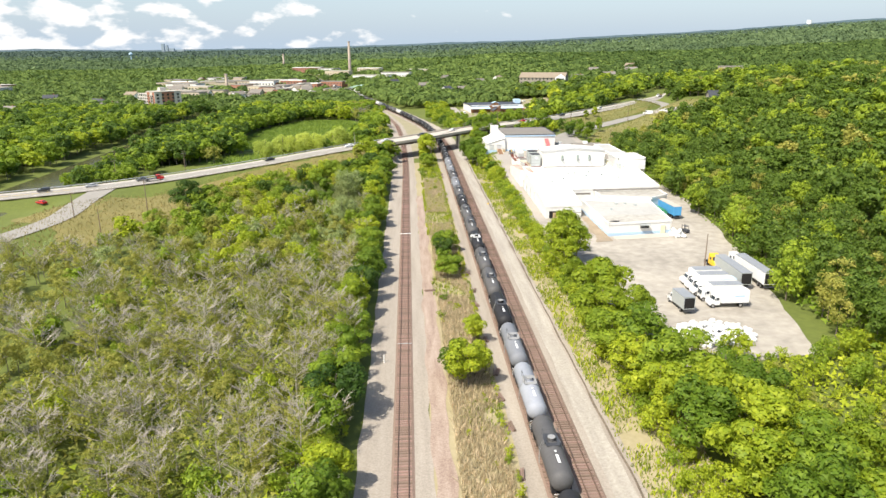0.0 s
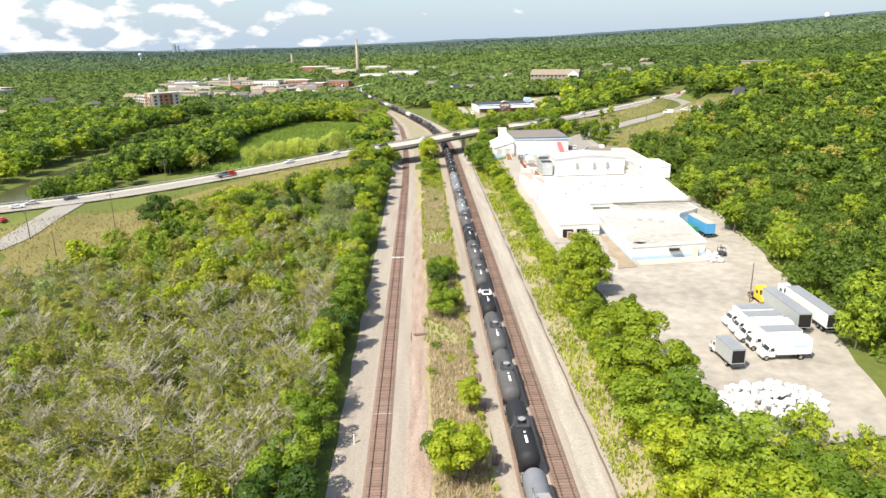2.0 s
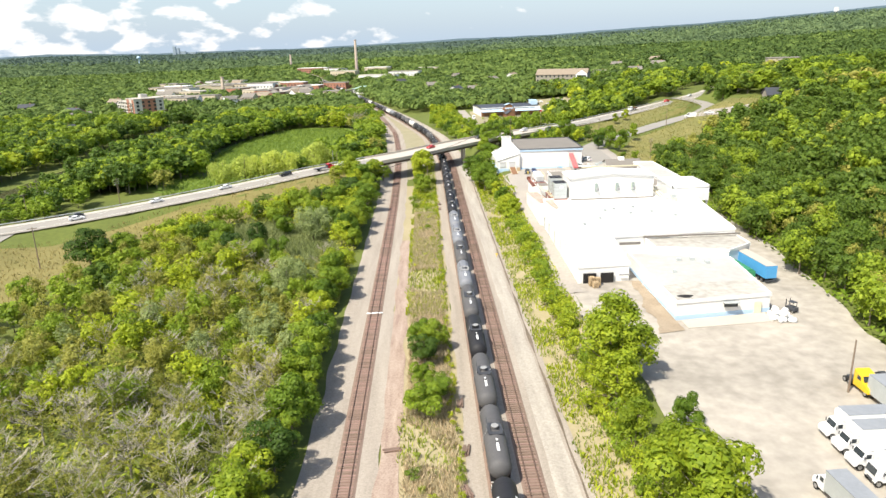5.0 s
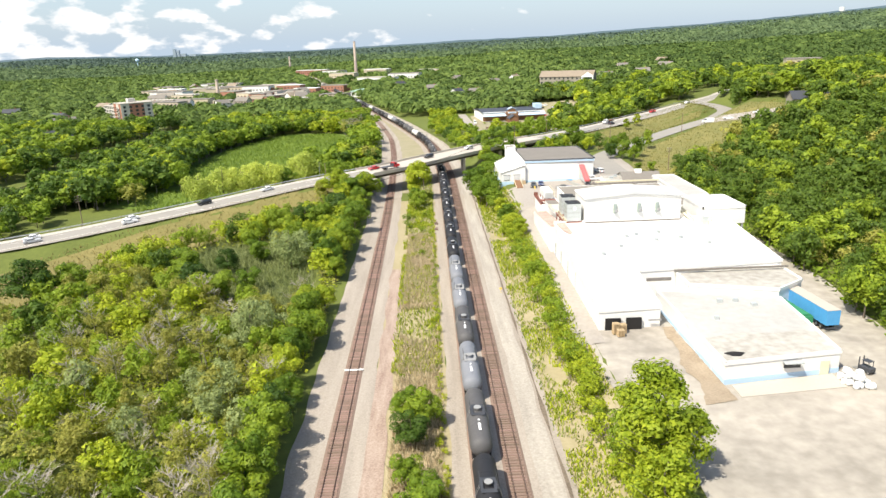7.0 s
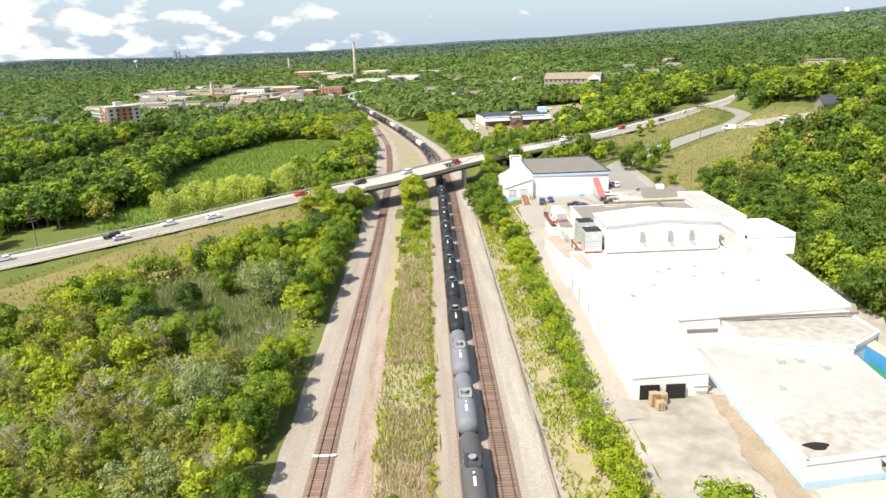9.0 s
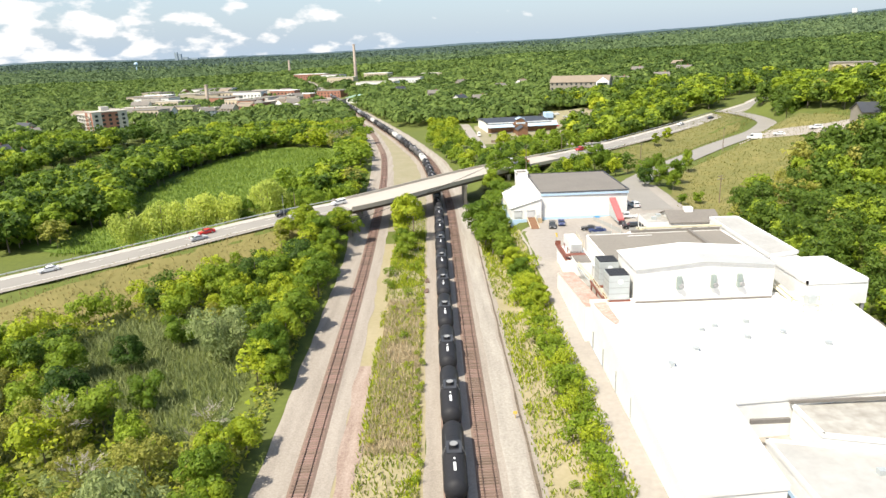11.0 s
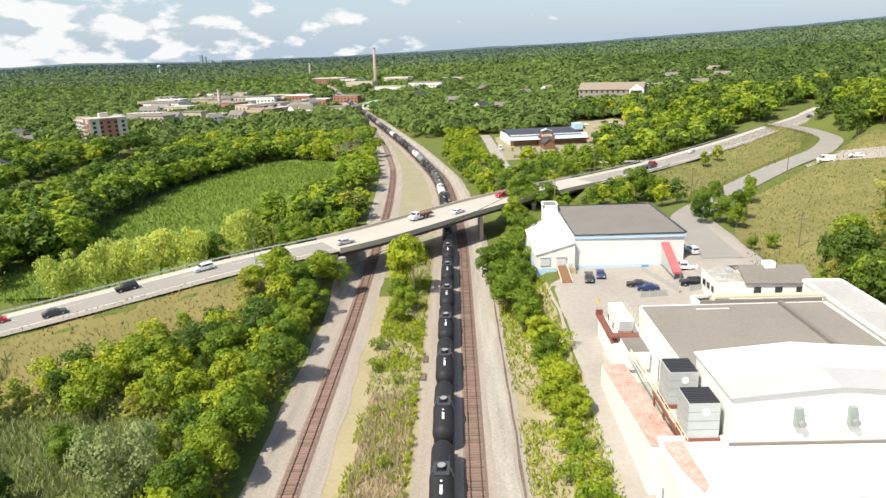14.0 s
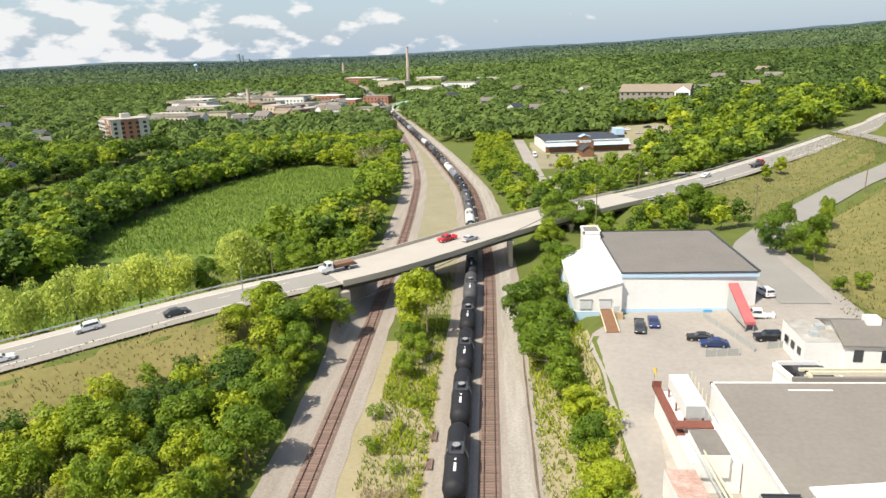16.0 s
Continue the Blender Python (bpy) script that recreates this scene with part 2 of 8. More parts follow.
# farwood's colours cut to about 0.6: the eastern hill's darker look, painted in
M["faroak"] = mat("far woodland, darker copy", (0.105, 0.165, 0.034), (0.05, 0.09, 0.02), rough=0.8, scale=0.05, fine=0.25, island=0.2, translucent=0.3, contrast=0.9)
# bluer than farwood: some haze of distance is painted into the colour
M["farwood2"] = mat("distant woodland tinted for haze", (0.155, 0.22, 0.09), (0.068, 0.11, 0.052), rough=0.85, scale=0.012, fine=0.06, island=0.25, translucent=0.25, contrast=0.9)
M["lawnolive"] = mat("rough olive grass", (0.25, 0.215, 0.075), (0.11, 0.125, 0.034), scale=0.045, fine=0.5, bump=0.4, contrast=0.85)
M["wingroof"] = mat("weathered pale roof felt", (0.46, 0.45, 0.43), (0.34, 0.33, 0.31), scale=0.12, fine=1.5, contrast=0.7)
M["stackbrick"] = mat("faded pink-grey brick", (0.5, 0.4, 0.36), (0.4, 0.31, 0.28), scale=0.1, fine=1.0)
# haze painted in: the blue of the air, not of the leaves
M["remotewood"] = mat("remote woodland with painted haze", (0.11, 0.158, 0.12), (0.066, 0.103, 0.085), rough=0.9, scale=0.003, fine=0.05, island=0.2, translucent=0.2)
M["ventgreen"] = mat("weathered grey-green sheet", (0.32, 0.37, 0.345), (0.24, 0.28, 0.26), rough=0.6, scale=1.0)
# the hills' blue is distance haze mixed into the base colour
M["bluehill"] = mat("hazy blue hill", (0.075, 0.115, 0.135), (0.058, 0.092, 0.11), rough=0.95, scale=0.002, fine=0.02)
M["reed"] = mat("dry reeds", (0.60, 0.50, 0.34), (0.43, 0.36, 0.21), rough=0.8, scale=0.5, island=0.35, translucent=0.3)
M["reedgrey"] = mat("grey-green reeds", (0.29, 0.325, 0.14), (0.17, 0.21, 0.07), rough=0.8, scale=0.08, island=0.3, translucent=0.3, contrast=0.8)
M["straw"] = mat("bleached grass", (0.34, 0.275, 0.115), (0.21, 0.185, 0.06), rough=0.8, scale=0.08, island=0.35, translucent=0.3)
M["fieldgrass"] = mat("rough olive grass blades", (0.28, 0.255, 0.08), (0.15, 0.16, 0.042), rough=0.8, scale=0.06, island=0.3, translucent=0.3, contrast=0.8)
M["marshblade"] = mat("marsh grass blades", (0.25, 0.335, 0.048), (0.12, 0.19, 0.026), rough=0.8, scale=0.03, island=0.25, translucent=0.3, contrast=0.8)
M["tallgrass"] = mat("tall green grass", (0.34, 0.385, 0.07), (0.2, 0.26, 0.035), rough=0.8, scale=0.3, island=0.4, translucent=0.3)
M["weed"] = mat("fresh roadside weeds", (0.42, 0.47, 0.03), (0.26, 0.34, 0.02), rough=0.8, scale=0.3, island=0.35, translucent=0.3)

M["galvroof"] = mat("light grey roof sheet", (0.5, 0.5, 0.49), (0.4, 0.4, 0.39), rough=0.6, scale=0.15, fine=2)
M["greysiding2"] = mat("pale grey shutter", (0.62, 0.63, 0.64), (0.5, 0.51, 0.52), rough=0.6, scale=1)
M["redpink"] = mat("faded red sheet", (0.60, 0.16, 0.16), (0.45, 0.11, 0.11), rough=0.6, scale=0.6)
M["meshgrey"] = mat("wire mesh grey", (0.42, 0.42, 0.40), (0.30, 0.30, 0.29), rough=0.7, scale=2, fine=20)
# blue-grey wall colour with the haze of the skyline painted in
M["hazetower"] = mat("grey tower with painted haze", (0.30, 0.36, 0.42), (0.26, 0.32, 0.38), rough=0.9, scale=0.05)
M["drygravel"] = mat("dry weedy gravel", (0.36, 0.31, 0.23), (0.22, 0.21, 0.10), scale=0.12, fine=1.5, bump=0.4)
# plain dark brown for the thin flat line along the path; no hollow is cut
M["ditch"] = mat("dark brown edging", (0.22, 0.175, 0.13), (0.09, 0.07, 0.05), scale=0.4, fine=3, contrast=0.8)
M["dirtyroof"] = mat("dirty pale roof", (0.52, 0.5, 0.46), (0.27, 0.25, 0.215), scale=0.1, fine=0.7, contrast=0.8)
M["annexroof"] = mat("weathered grey roof membrane", (0.47, 0.46, 0.44), (0.35, 0.34, 0.32), scale=0.09, fine=0.8, contrast=0.7)
M["chalk"] = mat("pale chimney brick", (0.62, 0.52, 0.44), (0.48, 0.38, 0.31), scale=0.3, fine=2)
M["greenroof"] = mat("pale green metal roof", (0.42, 0.60, 0.50), (0.34, 0.50, 0.42), rough=0.5, scale=0.2)
M["concretegrey"] = mat("bare concrete frame", (0.6, 0.57, 0.52), (0.46, 0.44, 0.4), scale=0.3, fine=2)


# ---- mesh helpers ----
class Mesh:
    """Collects vertices and faces of one part."""

    def __init__(self):
        self.v, self.f = [], []

    def quad(self, a, b, c, d):
        n = len(self.v)
        self.v += [a, b, c, d]
        self.f.append((n, n + 1, n + 2, n + 3))
        return self

    def box(self, x0, y0, z0, x1, y1, z1, taper=0.0):
        n, t = len(self.v), taper
        self.v += [(x0, y0, z0), (x1, y0, z0), (x1, y1, z0), (x0, y1, z0), (x0 + t, y0 + t, z1), (x1 - t, y0 + t, z1), (x1 - t, y1 - t, z1), (x0 + t, y1 - t, z1)]
        self.f += [tuple(n + i for i in q) for q in ((3, 2, 1, 0), (4, 5, 6, 7), (0, 1, 5, 4), (1, 2, 6, 5), (2, 3, 7, 6), (3, 0, 4, 7))]
        return self

    def prism(self, poly, z0, z1):
        """poly: corners counter-clockwise; z0, z1 numbers or functions of (x, y)."""
        n, k = len(self.v), len(poly)
        lo = z0 if callable(z0) else (lambda x, y: z0)
        hi = z1 if callable(z1) else (lambda x, y: z1)
        self.v += [(x, y, lo(x, y)) for x, y in poly] + [(x, y, hi(x, y)) for x, y in poly]
        self.f += [tuple(n + i for i in reversed(range(k))), tuple(n + k + i for i in range(k))]
        self.f += [(n + i, n + (i + 1) % k, n + k + (i + 1) % k, n + k + i) for i in range(k)]
        return self

    def side(self, profile, y0, y1, axis="y"):
        """A profile of (a, z) pulled from y0 to y1; a runs along x (axis y) or along y (axis x)."""
        n, k = len(self.v), len(profile)
        for y in (y0, y1):
            self.v += [(a, y, z) if axis == "y" else (y, a, z) for a, z in profile]
        order = (lambda q: q) if axis == "y" else (lambda q: tuple(reversed(q)))
        self.f += [order(tuple(n + i for i in range(k))), order(tuple(n + k + i for i in reversed(range(k))))]
        self.f += [order((n + i, n + k + i, n + k + (i + 1) % k, n + (i + 1) % k)) for i in range(k)]
        return self

    def tube(self, pts, r, sides=6, r1=None, caps=True):
        """A tube along points; r at the start, r1 at the end."""
        n, pts = len(self.v), [Vector(p) for p in pts]
        r1 = r if r1 is None else r1
        for i, p in enumerate(pts):
            d = (pts[min(i + 1, len(pts) - 1)] - pts[max(i - 1, 0)]).normalized()
            u = d.cross(Vector((0, 0, 1)) if abs(d.z) < 0.95 else Vector((1, 0, 0))).normalized()
            w = u.cross(d)
            rr = r + (r1 - r) * i / max(1, len(pts) - 1)
            for j in range(sides):
                a = 2 * math.pi * j / sides
                self.v.append(tuple(p + u * (rr * math.cos(a)) + w * (rr * math.sin(a))))
        for i in range(len(pts) - 1):
            for j in range(sides):
                a, b = n + i * sides + j, n + i * sides + (j + 1) % sides
                self.f.append((a, a + sides, b + sides, b))
        if caps:
            self.f.append(tuple(n + j for j in range(sides)))
            self.f.append(tuple(n + (len(pts) - 1) * sides + j for j in reversed(range(sides))))
        return self

    def data(self, name, material, smooth=False):
        me = bpy.data.meshes.new(name)
        me.from_pydata(self.v, [], self.f)
        me.materials.append(material)
        if smooth:
            me.polygons.foreach_set("use_smooth", [True] * len(me.polygons))
        me.update()
        return me


def part(name, mesh, material, parent=None, label="", smooth=False, bevel=0.0):
    ob = new(name, mesh if isinstance(mesh, bpy.types.Mesh) else mesh.data(name, material, smooth))
    if parent is not None:
        ob.parent = parent
    if bevel:
        bv = ob.modifiers.new("bevel", "BEVEL")
        bv.width, bv.segments, bv.limit_method = bevel, 2, "ANGLE"
    if label:
        tagged(ob, label)
    return ob


def thing(name, m, label, category, group="", kind=""):
    ob = new(name)
    ob.matrix_basis = m
    ob.empty_display_size = 0.2
    return tagged(ob, label, category, group, kind)

# ---- the plan: tracks, road and land ----
def curve(points, step=4.0, smooth=9):
    """A smooth line through (y, x) rows, sampled every few metres; returns ys, xs."""
    ys = np.arange(points[0][0], points[-1][0] + step, step)
    xs = np.interp(ys, [p[0] for p in points], [p[1] for p in points])
    k = np.ones(smooth) / smooth
    for _ in range(2):
        pad = np.concatenate([xs[0] + (xs[1] - xs[0]) * np.arange(-smooth, 0), xs, xs[-1] + (xs[-1] - xs[-2]) * np.arange(1, smooth + 1)])
        xs = np.convolve(pad, k, "same")[smooth:-smooth]
    return ys, xs


T_Y, T_X = curve([(-120, 18.0), (385, 18.0), (438, 15.8), (489, 11.7), (591, -7.7), (837, -62.5), (1249, -160), (1900, -318)])
L_Y, L_X = curve([(-120, -1.9), (320, -2.0), (393, -3.3), (448, -5.2), (515, -9.4), (607, -22), (700, -39.5), (778, -55), (900, -82.5), (1249, -165), (1900, -323)])


def track_t(y):
    return float(np.interp(y, T_Y, T_X))


def track_l(y):
    return float(np.interp(y, L_Y, L_X))


def track_e(y):
    s = (track_t(y + 2) - track_t(y - 2)) / 4
    return track_t(y) + 4.3 * math.sqrt(1 + s * s)


ROAD = [(-300, 212, 2.0), (-214, 238, 2.0), (-156, 263, 2.0), (-123, 280, 2.2), (-98, 296, 3.0), (-63, 319.5, 5.2), (-31.5, 344.0, 7.4), (-5, 358, 8.6), (29.5, 397, 8.9), (54, 419, 9.0), (77, 436, 9.2), (102, 457, 9.8), (152, 506, 11.5), (208, 564, 14.0), (250, 612, 17.0), (336, 713, 24.0)]


def smooth_line(rows, step=3.0, passes=3, width=7):
    p = np.array(rows, float)
    s = np.concatenate([[0], np.cumsum(np.linalg.norm(np.diff(p[:, :2], axis=0), axis=1))])
    q = np.arange(0, s[-1], step)
    out = np.stack([np.interp(q, s, p[:, i]) for i in range(p.shape[1])], 1)
    for _ in range(passes):
        pad = np.concatenate([np.repeat(out[:1], width, 0), out, np.repeat(out[-1:], width, 0)])
        sm = np.stack([np.convolve(pad[:, i], np.ones(width) / width, "same")[width:-width] for i in range(out.shape[1])], 1)
        sm[:width], sm[-width:] = out[:width], out[-width:]
        out = sm
    return out


ROAD_P = smooth_line(ROAD)
ROAD_S = np.concatenate([[0], np.cumsum(np.linalg.norm(np.diff(ROAD_P[:, :2], axis=0), axis=1))])
RAMP = [(82, 340, 6.6), (83, 374, 7.4), (104, 402, 7.8), (143, 446, 9.0), (172, 472, 10.5), (190, 497, 12.0), (192, 525, 13.0), (186, 552, 13.4)]
RAMP_P = smooth_line(RAMP, passes=2, width=5)
SIDE_ROAD = [(-123, 280, 2.2), (-122, 256, 1.6), (-118, 228, 1.2), (-125, 200, 1.0), (-160, 165, 1.0), (-240, 120, 1.0)]
SIDE_P = smooth_line(SIDE_ROAD, passes=2, width=5)
REST_ROAD = [(46, 470, 4.0), (43, 500, 2.6), (42, 560, 2.2), (40, 640, 2.0)]
REST_P = smooth_line(REST_ROAD, passes=1, width=5)
REST_ROAD2 = [(110, 470, 8.6), (88, 488, 6.0), (66, 500, 3.8), (46, 500, 2.8)]
REST2_P = smooth_line(REST_ROAD2, passes=1, width=5)
SPAN_FROM, SPAN_TO = (-10.0, 352.5), (66.0, 428.0)         # where the bridge leaves and meets its banks


def nearest(line, x, y):
    """Distance from (x, y), arrays, to a line, and the line's height there."""
    d = np.full(x.shape, 1e9)
    z = np.zeros(x.shape)
    for i in range(0, len(line), 1):
        dd = np.hypot(x - line[i, 0], y - line[i, 1])
        m = dd < d
        d[m], z[m] = dd[m], line[i, 2]
    return d, z


def sstep(a, b, v):
    t = np.clip((v - a) / (b - a), 0, 1)
    return t * t * (3 - 2 * t)


def lot_z(y):
    return np.interp(y, [0, 140, 190, 215, 330, 420], [0.6, 0.8, 1.8, 2.0, 4.5, 5.5])


def wave(x, y, k, seed):
    return np.sin(x * k + seed) * np.cos(y * k * 1.13 + seed * 1.7) + 0.5 * np.sin(x * k * 2.3 + y * k * 1.7 + seed * 0.6)


def land(x, y):
    """Height of the ground, for arrays."""
    x, y = np.asarray(x, float), np.asarray(y, float)
    tx = np.interp(y, T_Y, T_X)
    lx = np.interp(y, L_Y, L_X)
    east, west = x - (tx + 16), (lx - 9) - x
    h = np.zeros(x.shape)
    h += sstep(0, 8, east) * lot_z(y) * (1 - sstep(430, 560, y) * 0.75)
    h += sstep(88, 260, x) * 26 * sstep(-50, 120, y) * (1 - 0.35 * sstep(420, 700, y)) * (1 - 0.6 * sstep(900, 1700, y))
    h -= sstep(0, 10, west) * 0.9 * (1 - sstep(-240, -120, -x) * 0)
    far, az = np.hypot(x, y), np.degrees(np.arctan2(x, np.maximum(y, 1.0)))
    h += np.interp(az, [-40, -20, 0, 12, 24, 34, 60], [0, 14, 52, 76, 108, 140, 120]) * sstep(700, 4600, far) * sstep(0, 900, y)
    h += 11 * np.exp(-((x - 130) ** 2 + (y - 705) ** 2) / 70 ** 2)
    h += wave(x, y, 0.0021, 1.3) * 5 * sstep(500, 1500, far)
    river = np.abs(x + 160 + 0.02 * (y - 300)) - 9
    h = np.where((y > 120) & (y < 600), np.where(river < 6, np.minimum(h, -0.9 - 1.2 * sstep(6, -4, river)), h), h)
    d, z = nearest(ROAD_P, x, y)
    under = (x > SPAN_FROM[0] + 3) & (x < SPAN_TO[0] - 2) & (d < 40)
    bank = np.where(under, -9, z - 0.35 - np.clip(d - 7.5, 0, None) * 0.42)
    h = np.maximum(h, bank)
    h = np.where((d < 9) & ~under, np.minimum(h, z - 0.3), h)
    for line, half in ((RAMP_P, 4.5), (SIDE_P, 5.0), (REST_P, 3.5), (REST2_P, 3.5)):
        d, z = nearest(line, x, y)
        k = sstep(half + 12, half + 1.5, d)
        h = h * (1 - k) + (z - 0.25) * k
    return h


def land1(x, y):
    return float(land(np.array([x]), np.array([y]))[0])


def axis_values(marks):
    out = []
    for a, b, step in marks:
        out += list(np.arange(a, b, step))
    return np.array(out + [marks[-1][1]])


gx = axis_values([(-4700, -1200, 250), (-1200, -320, 40), (-320, -24, 5), (-24, 50, 2.5), (50, 260, 5), (260, 1200, 40), (1200, 4700, 250)])
gy = axis_values([(-900, -60, 60), (-60, 600, 5), (600, 1400, 25), (1400, 4700, 150)])
GX, GY = np.meshgrid(gx, gy)
GZ = land(GX, GY)


def bilinear(x, y):
    """Height of the ground sheet as built."""
    x, y = np.asarray(x, float), np.asarray(y, float)
    i = np.clip(np.searchsorted(gx, x) - 1, 0, len(gx) - 2)
    j = np.clip(np.searchsorted(gy, y) - 1, 0, len(gy) - 2)
    u, v = (x - gx[i]) / (gx[i + 1] - gx[i]), (y - gy[j]) / (gy[j + 1] - gy[j])
    return GZ[j, i] * (1 - u) * (1 - v) + GZ[j, i + 1] * u * (1 - v) + GZ[j + 1, i] * (1 - u) * v + GZ[j + 1, i + 1] * u * v


def gz(x, y):
    return float(bilinear(x, y))


def sheet_mesh(name, X, Y, Z, material):
    r, c = X.shape
    v = np.stack([X, Y, Z], -1).reshape(-1, 3)
    k = np.arange((r - 1) * (c - 1))
    a = (k // (c - 1)) * c + k % (c - 1)
    f = np.stack([a, a + 1, a + c + 1, a + c], 1)
    me = bpy.data.meshes.new(name)
    me.from_pydata(v.tolist(), [], f.tolist())
    me.materials.append(material)
    me.polygons.foreach_set("use_smooth", [True] * len(me.polygons))
    me.update()
    return me


ground = part("ground", sheet_mesh("ground", GX, GY, GZ, M["ground"]), None)
tagged(ground, "green meadow and woodland ground running to the horizon", "ground", kind="structure")


def strip(name, ys, left, right, lift, material, label, category="ground", across=6, rough_edge=0.0, seed=0):
    """A ribbon on the ground between two lines x = left(y), right(y)."""
    X, Y, Z = [], [], []
    for j, y in enumerate(ys):
        a, b = left(y), right(y)
        a += rough_edge * noise.noise((y * 0.11, seed, 0)) + rough_edge * 0.5 * noise.noise((y * 0.5, seed, 4))
        b += rough_edge * noise.noise((y * 0.11, seed, 7)) + rough_edge * 0.5 * noise.noise((y * 0.5, seed, 9))
        xs = np.linspace(a, b, across + 1)
        X.append(xs), Y.append(np.full(across + 1, y)), Z.append(bilinear(xs, np.full(across + 1, y)) + lift)
    ob = part(name, sheet_mesh(name, np.array(X), np.array(Y), np.array(Z), material), None)
    return tagged(ob, label, category, kind="structure")


def patch(name, poly, lift, material, label, category="ground", step=3.0, wobble=1.2, seed=0):
    """A flat-lying patch of ground with a wavering outline, filled by rows that follow the land."""
    p = np.array(poly, float)
    y0, y1 = p[:, 1].min(), p[:, 1].max()
    ys = np.arange(y0 + 0.05, y1, step)
    X, Y, Z = [], [], []
    for y in ys:
        hits = []
        for i in range(len(p)):
            (ax, ay), (bx, by) = p[i], p[(i + 1) % len(p)]
            if (ay <= y) != (by <= y):
                hits.append(ax + (bx - ax) * (y - ay) / (by - ay))
        a, b = min(hits), max(hits)
        a += wobble * noise.noise((y * 0.09, seed, 1)) + wobble * 0.4 * noise.noise((y * 0.6, seed, 2))
        b += wobble * noise.noise((y * 0.09, seed, 5)) + wobble * 0.4 * noise.noise((y * 0.6, seed, 8))
        xs = np.linspace(a, b, 25)
        X.append(xs), Y.append(np.full(25, y)), Z.append(bilinear(xs, np.full(25, y)) + lift)
    ob = part(name, sheet_mesh(name, np.array(X), np.array(Y), np.array(Z), material), None)
    return tagged(ob, label, category, kind="structure")


near_y = np.arange(-60, 820, 2.0)
strip("ballast", near_y, lambda y: track_l(y) - 6.3, lambda y: track_l(y) + 4.3, 0.10, M["ballast"], "pale gravel bed beside a single track", rough_edge=0.7, seed=1)
strip("ballast", near_y, lambda y: track_t(y) - 4.0, lambda y: track_t(y) + 11.5, 0.11, M["ballast"], "pale gravel bed under two tracks", rough_edge=0.6, seed=2)
strip("gravel_path", near_y, lambda y: track_e(y) + 2.6, lambda y: track_e(y) + 5.6, 0.17, M["ballast2"], "grey gravel service path along the track", rough_edge=0.5, seed=3)
strip("ballast", np.arange(820, 1900, 12.0), lambda y: track_t(y) - 9, lambda y: track_t(y) + 9, 0.6, M["ballast"], "pale gravel bed under distant tracks", seed=4)
strip("ballast", np.arange(352, 660, 3.0), lambda y: track_l(y) + 3.5, lambda y: track_t(y) - 3.5, 0.07, M["drygravel"], "tan gravel and dry grass between the tracks", rough_edge=0.8, seed=9)
strip("verge", np.arange(-60, 340, 2.0), lambda y: track_l(y) + 4.0, lambda y: track_t(y) - 3.6, 0.06, M["drygrass"], "dry grass strip between the tracks", rough_edge=0.8, seed=5)
strip("verge", np.arange(-60, 335, 2.0), lambda y: track_e(y) + 7.0, lambda y: track_e(y) + 18, 0.05, M["drygrass"], "weedy bank beside the gravel path", rough_edge=1.0, seed=6)
strip("ditch_edge", np.arange(-60, 345, 2.0), lambda y: track_e(y) + 6.0, lambda y: track_e(y) + 6.35, 0.19, M["ditch"], "dark edge line beside the gravel path", rough_edge=0.3, seed=8)
strip("soil_strip", np.arange(-60, 260, 2.0), lambda y: track_l(y) + 4.1, lambda y: track_l(y) + 6.9, 0.14, M["pinksoil"], "reddish bare soil strip beside the ballast", rough_edge=0.7, seed=7)


def railway(name, tx, label, y_far):
    """One track: two rails, a band of stained ballast and its sleepers."""
    holder = thing(name, pose(0, 0, 0), label, "railway track", kind="structure")
    ys = np.arange(-60, y_far, 3.0)
    band = Mesh()
    for y0, y1 in zip(ys[:-1], ys[1:]):
        a, b = tx(y0), tx(y1)
        band.quad((a - 1.3, y0, 0.20), (a + 1.3, y0, 0.20), (b + 1.3, y1, 0.20), (b - 1.3, y1, 0.20))
        band.quad((a - 1.62, y0, 0.09), (a - 1.3, y0, 0.20), (b - 1.3, y1, 0.20), (b - 1.62, y1, 0.09))
        band.quad((a + 1.3, y0, 0.20), (a + 1.62, y0, 0.09), (b + 1.62, y1, 0.09), (b + 1.3, y1, 0.20))
    part("track_bed", band, M["redballast"], holder, "rust-stained crushed stone")
    for side in (-0.755, 0.755):
        rail = Mesh()
        for y0, y1 in zip(ys[:-1], ys[1:]):
            a, b, n = tx(y0) + side, tx(y1) + side, len(rail.v)
            for x, y in ((a, y0), (b, y1)):
                rail.v += [(x - 0.07, y, 0.28), (x - 0.045, y, 0.43), (x + 0.045, y, 0.43), (x + 0.07, y, 0.28)]
            rail.f += [(n + i, n + 4 + i, n + 5 + i, n + 1 + i) for i in range(3)]
        part("rail", rail, M["rail"], holder, "steel rail with a rusty web")
    ties = Mesh()
    y, k = -40.0, 0
    while y < min(y_far, 520):
        s = (tx(y + 1) - tx(y - 1)) / 2
        x, j = tx(y), 0.10 * noise.noise((y * 3.1, k, 2))
        n = len(ties.v)
        for dz in (0.16, 0.285 + 0.02 * noise.noise((y * 2, 5, k))):
            for u, w in ((-1.24 + j, -0.12), (1.24 + j, -0.12), (1.24 + j, 0.12), (-1.24 + j, 0.12)):
                ties.v.append((x + u, y + w - s * u, dz))
        ties.f += [tuple(n + i for i in q) for q in ((4, 5, 6, 7), (0, 1, 5, 4), (1, 2, 6, 5), (2, 3, 7, 6), (3, 0, 4, 7))]
        y += 0.62
        k += 1
    part("sleepers", ties, M["tie"], holder, "weathered timber sleepers")
    return holder


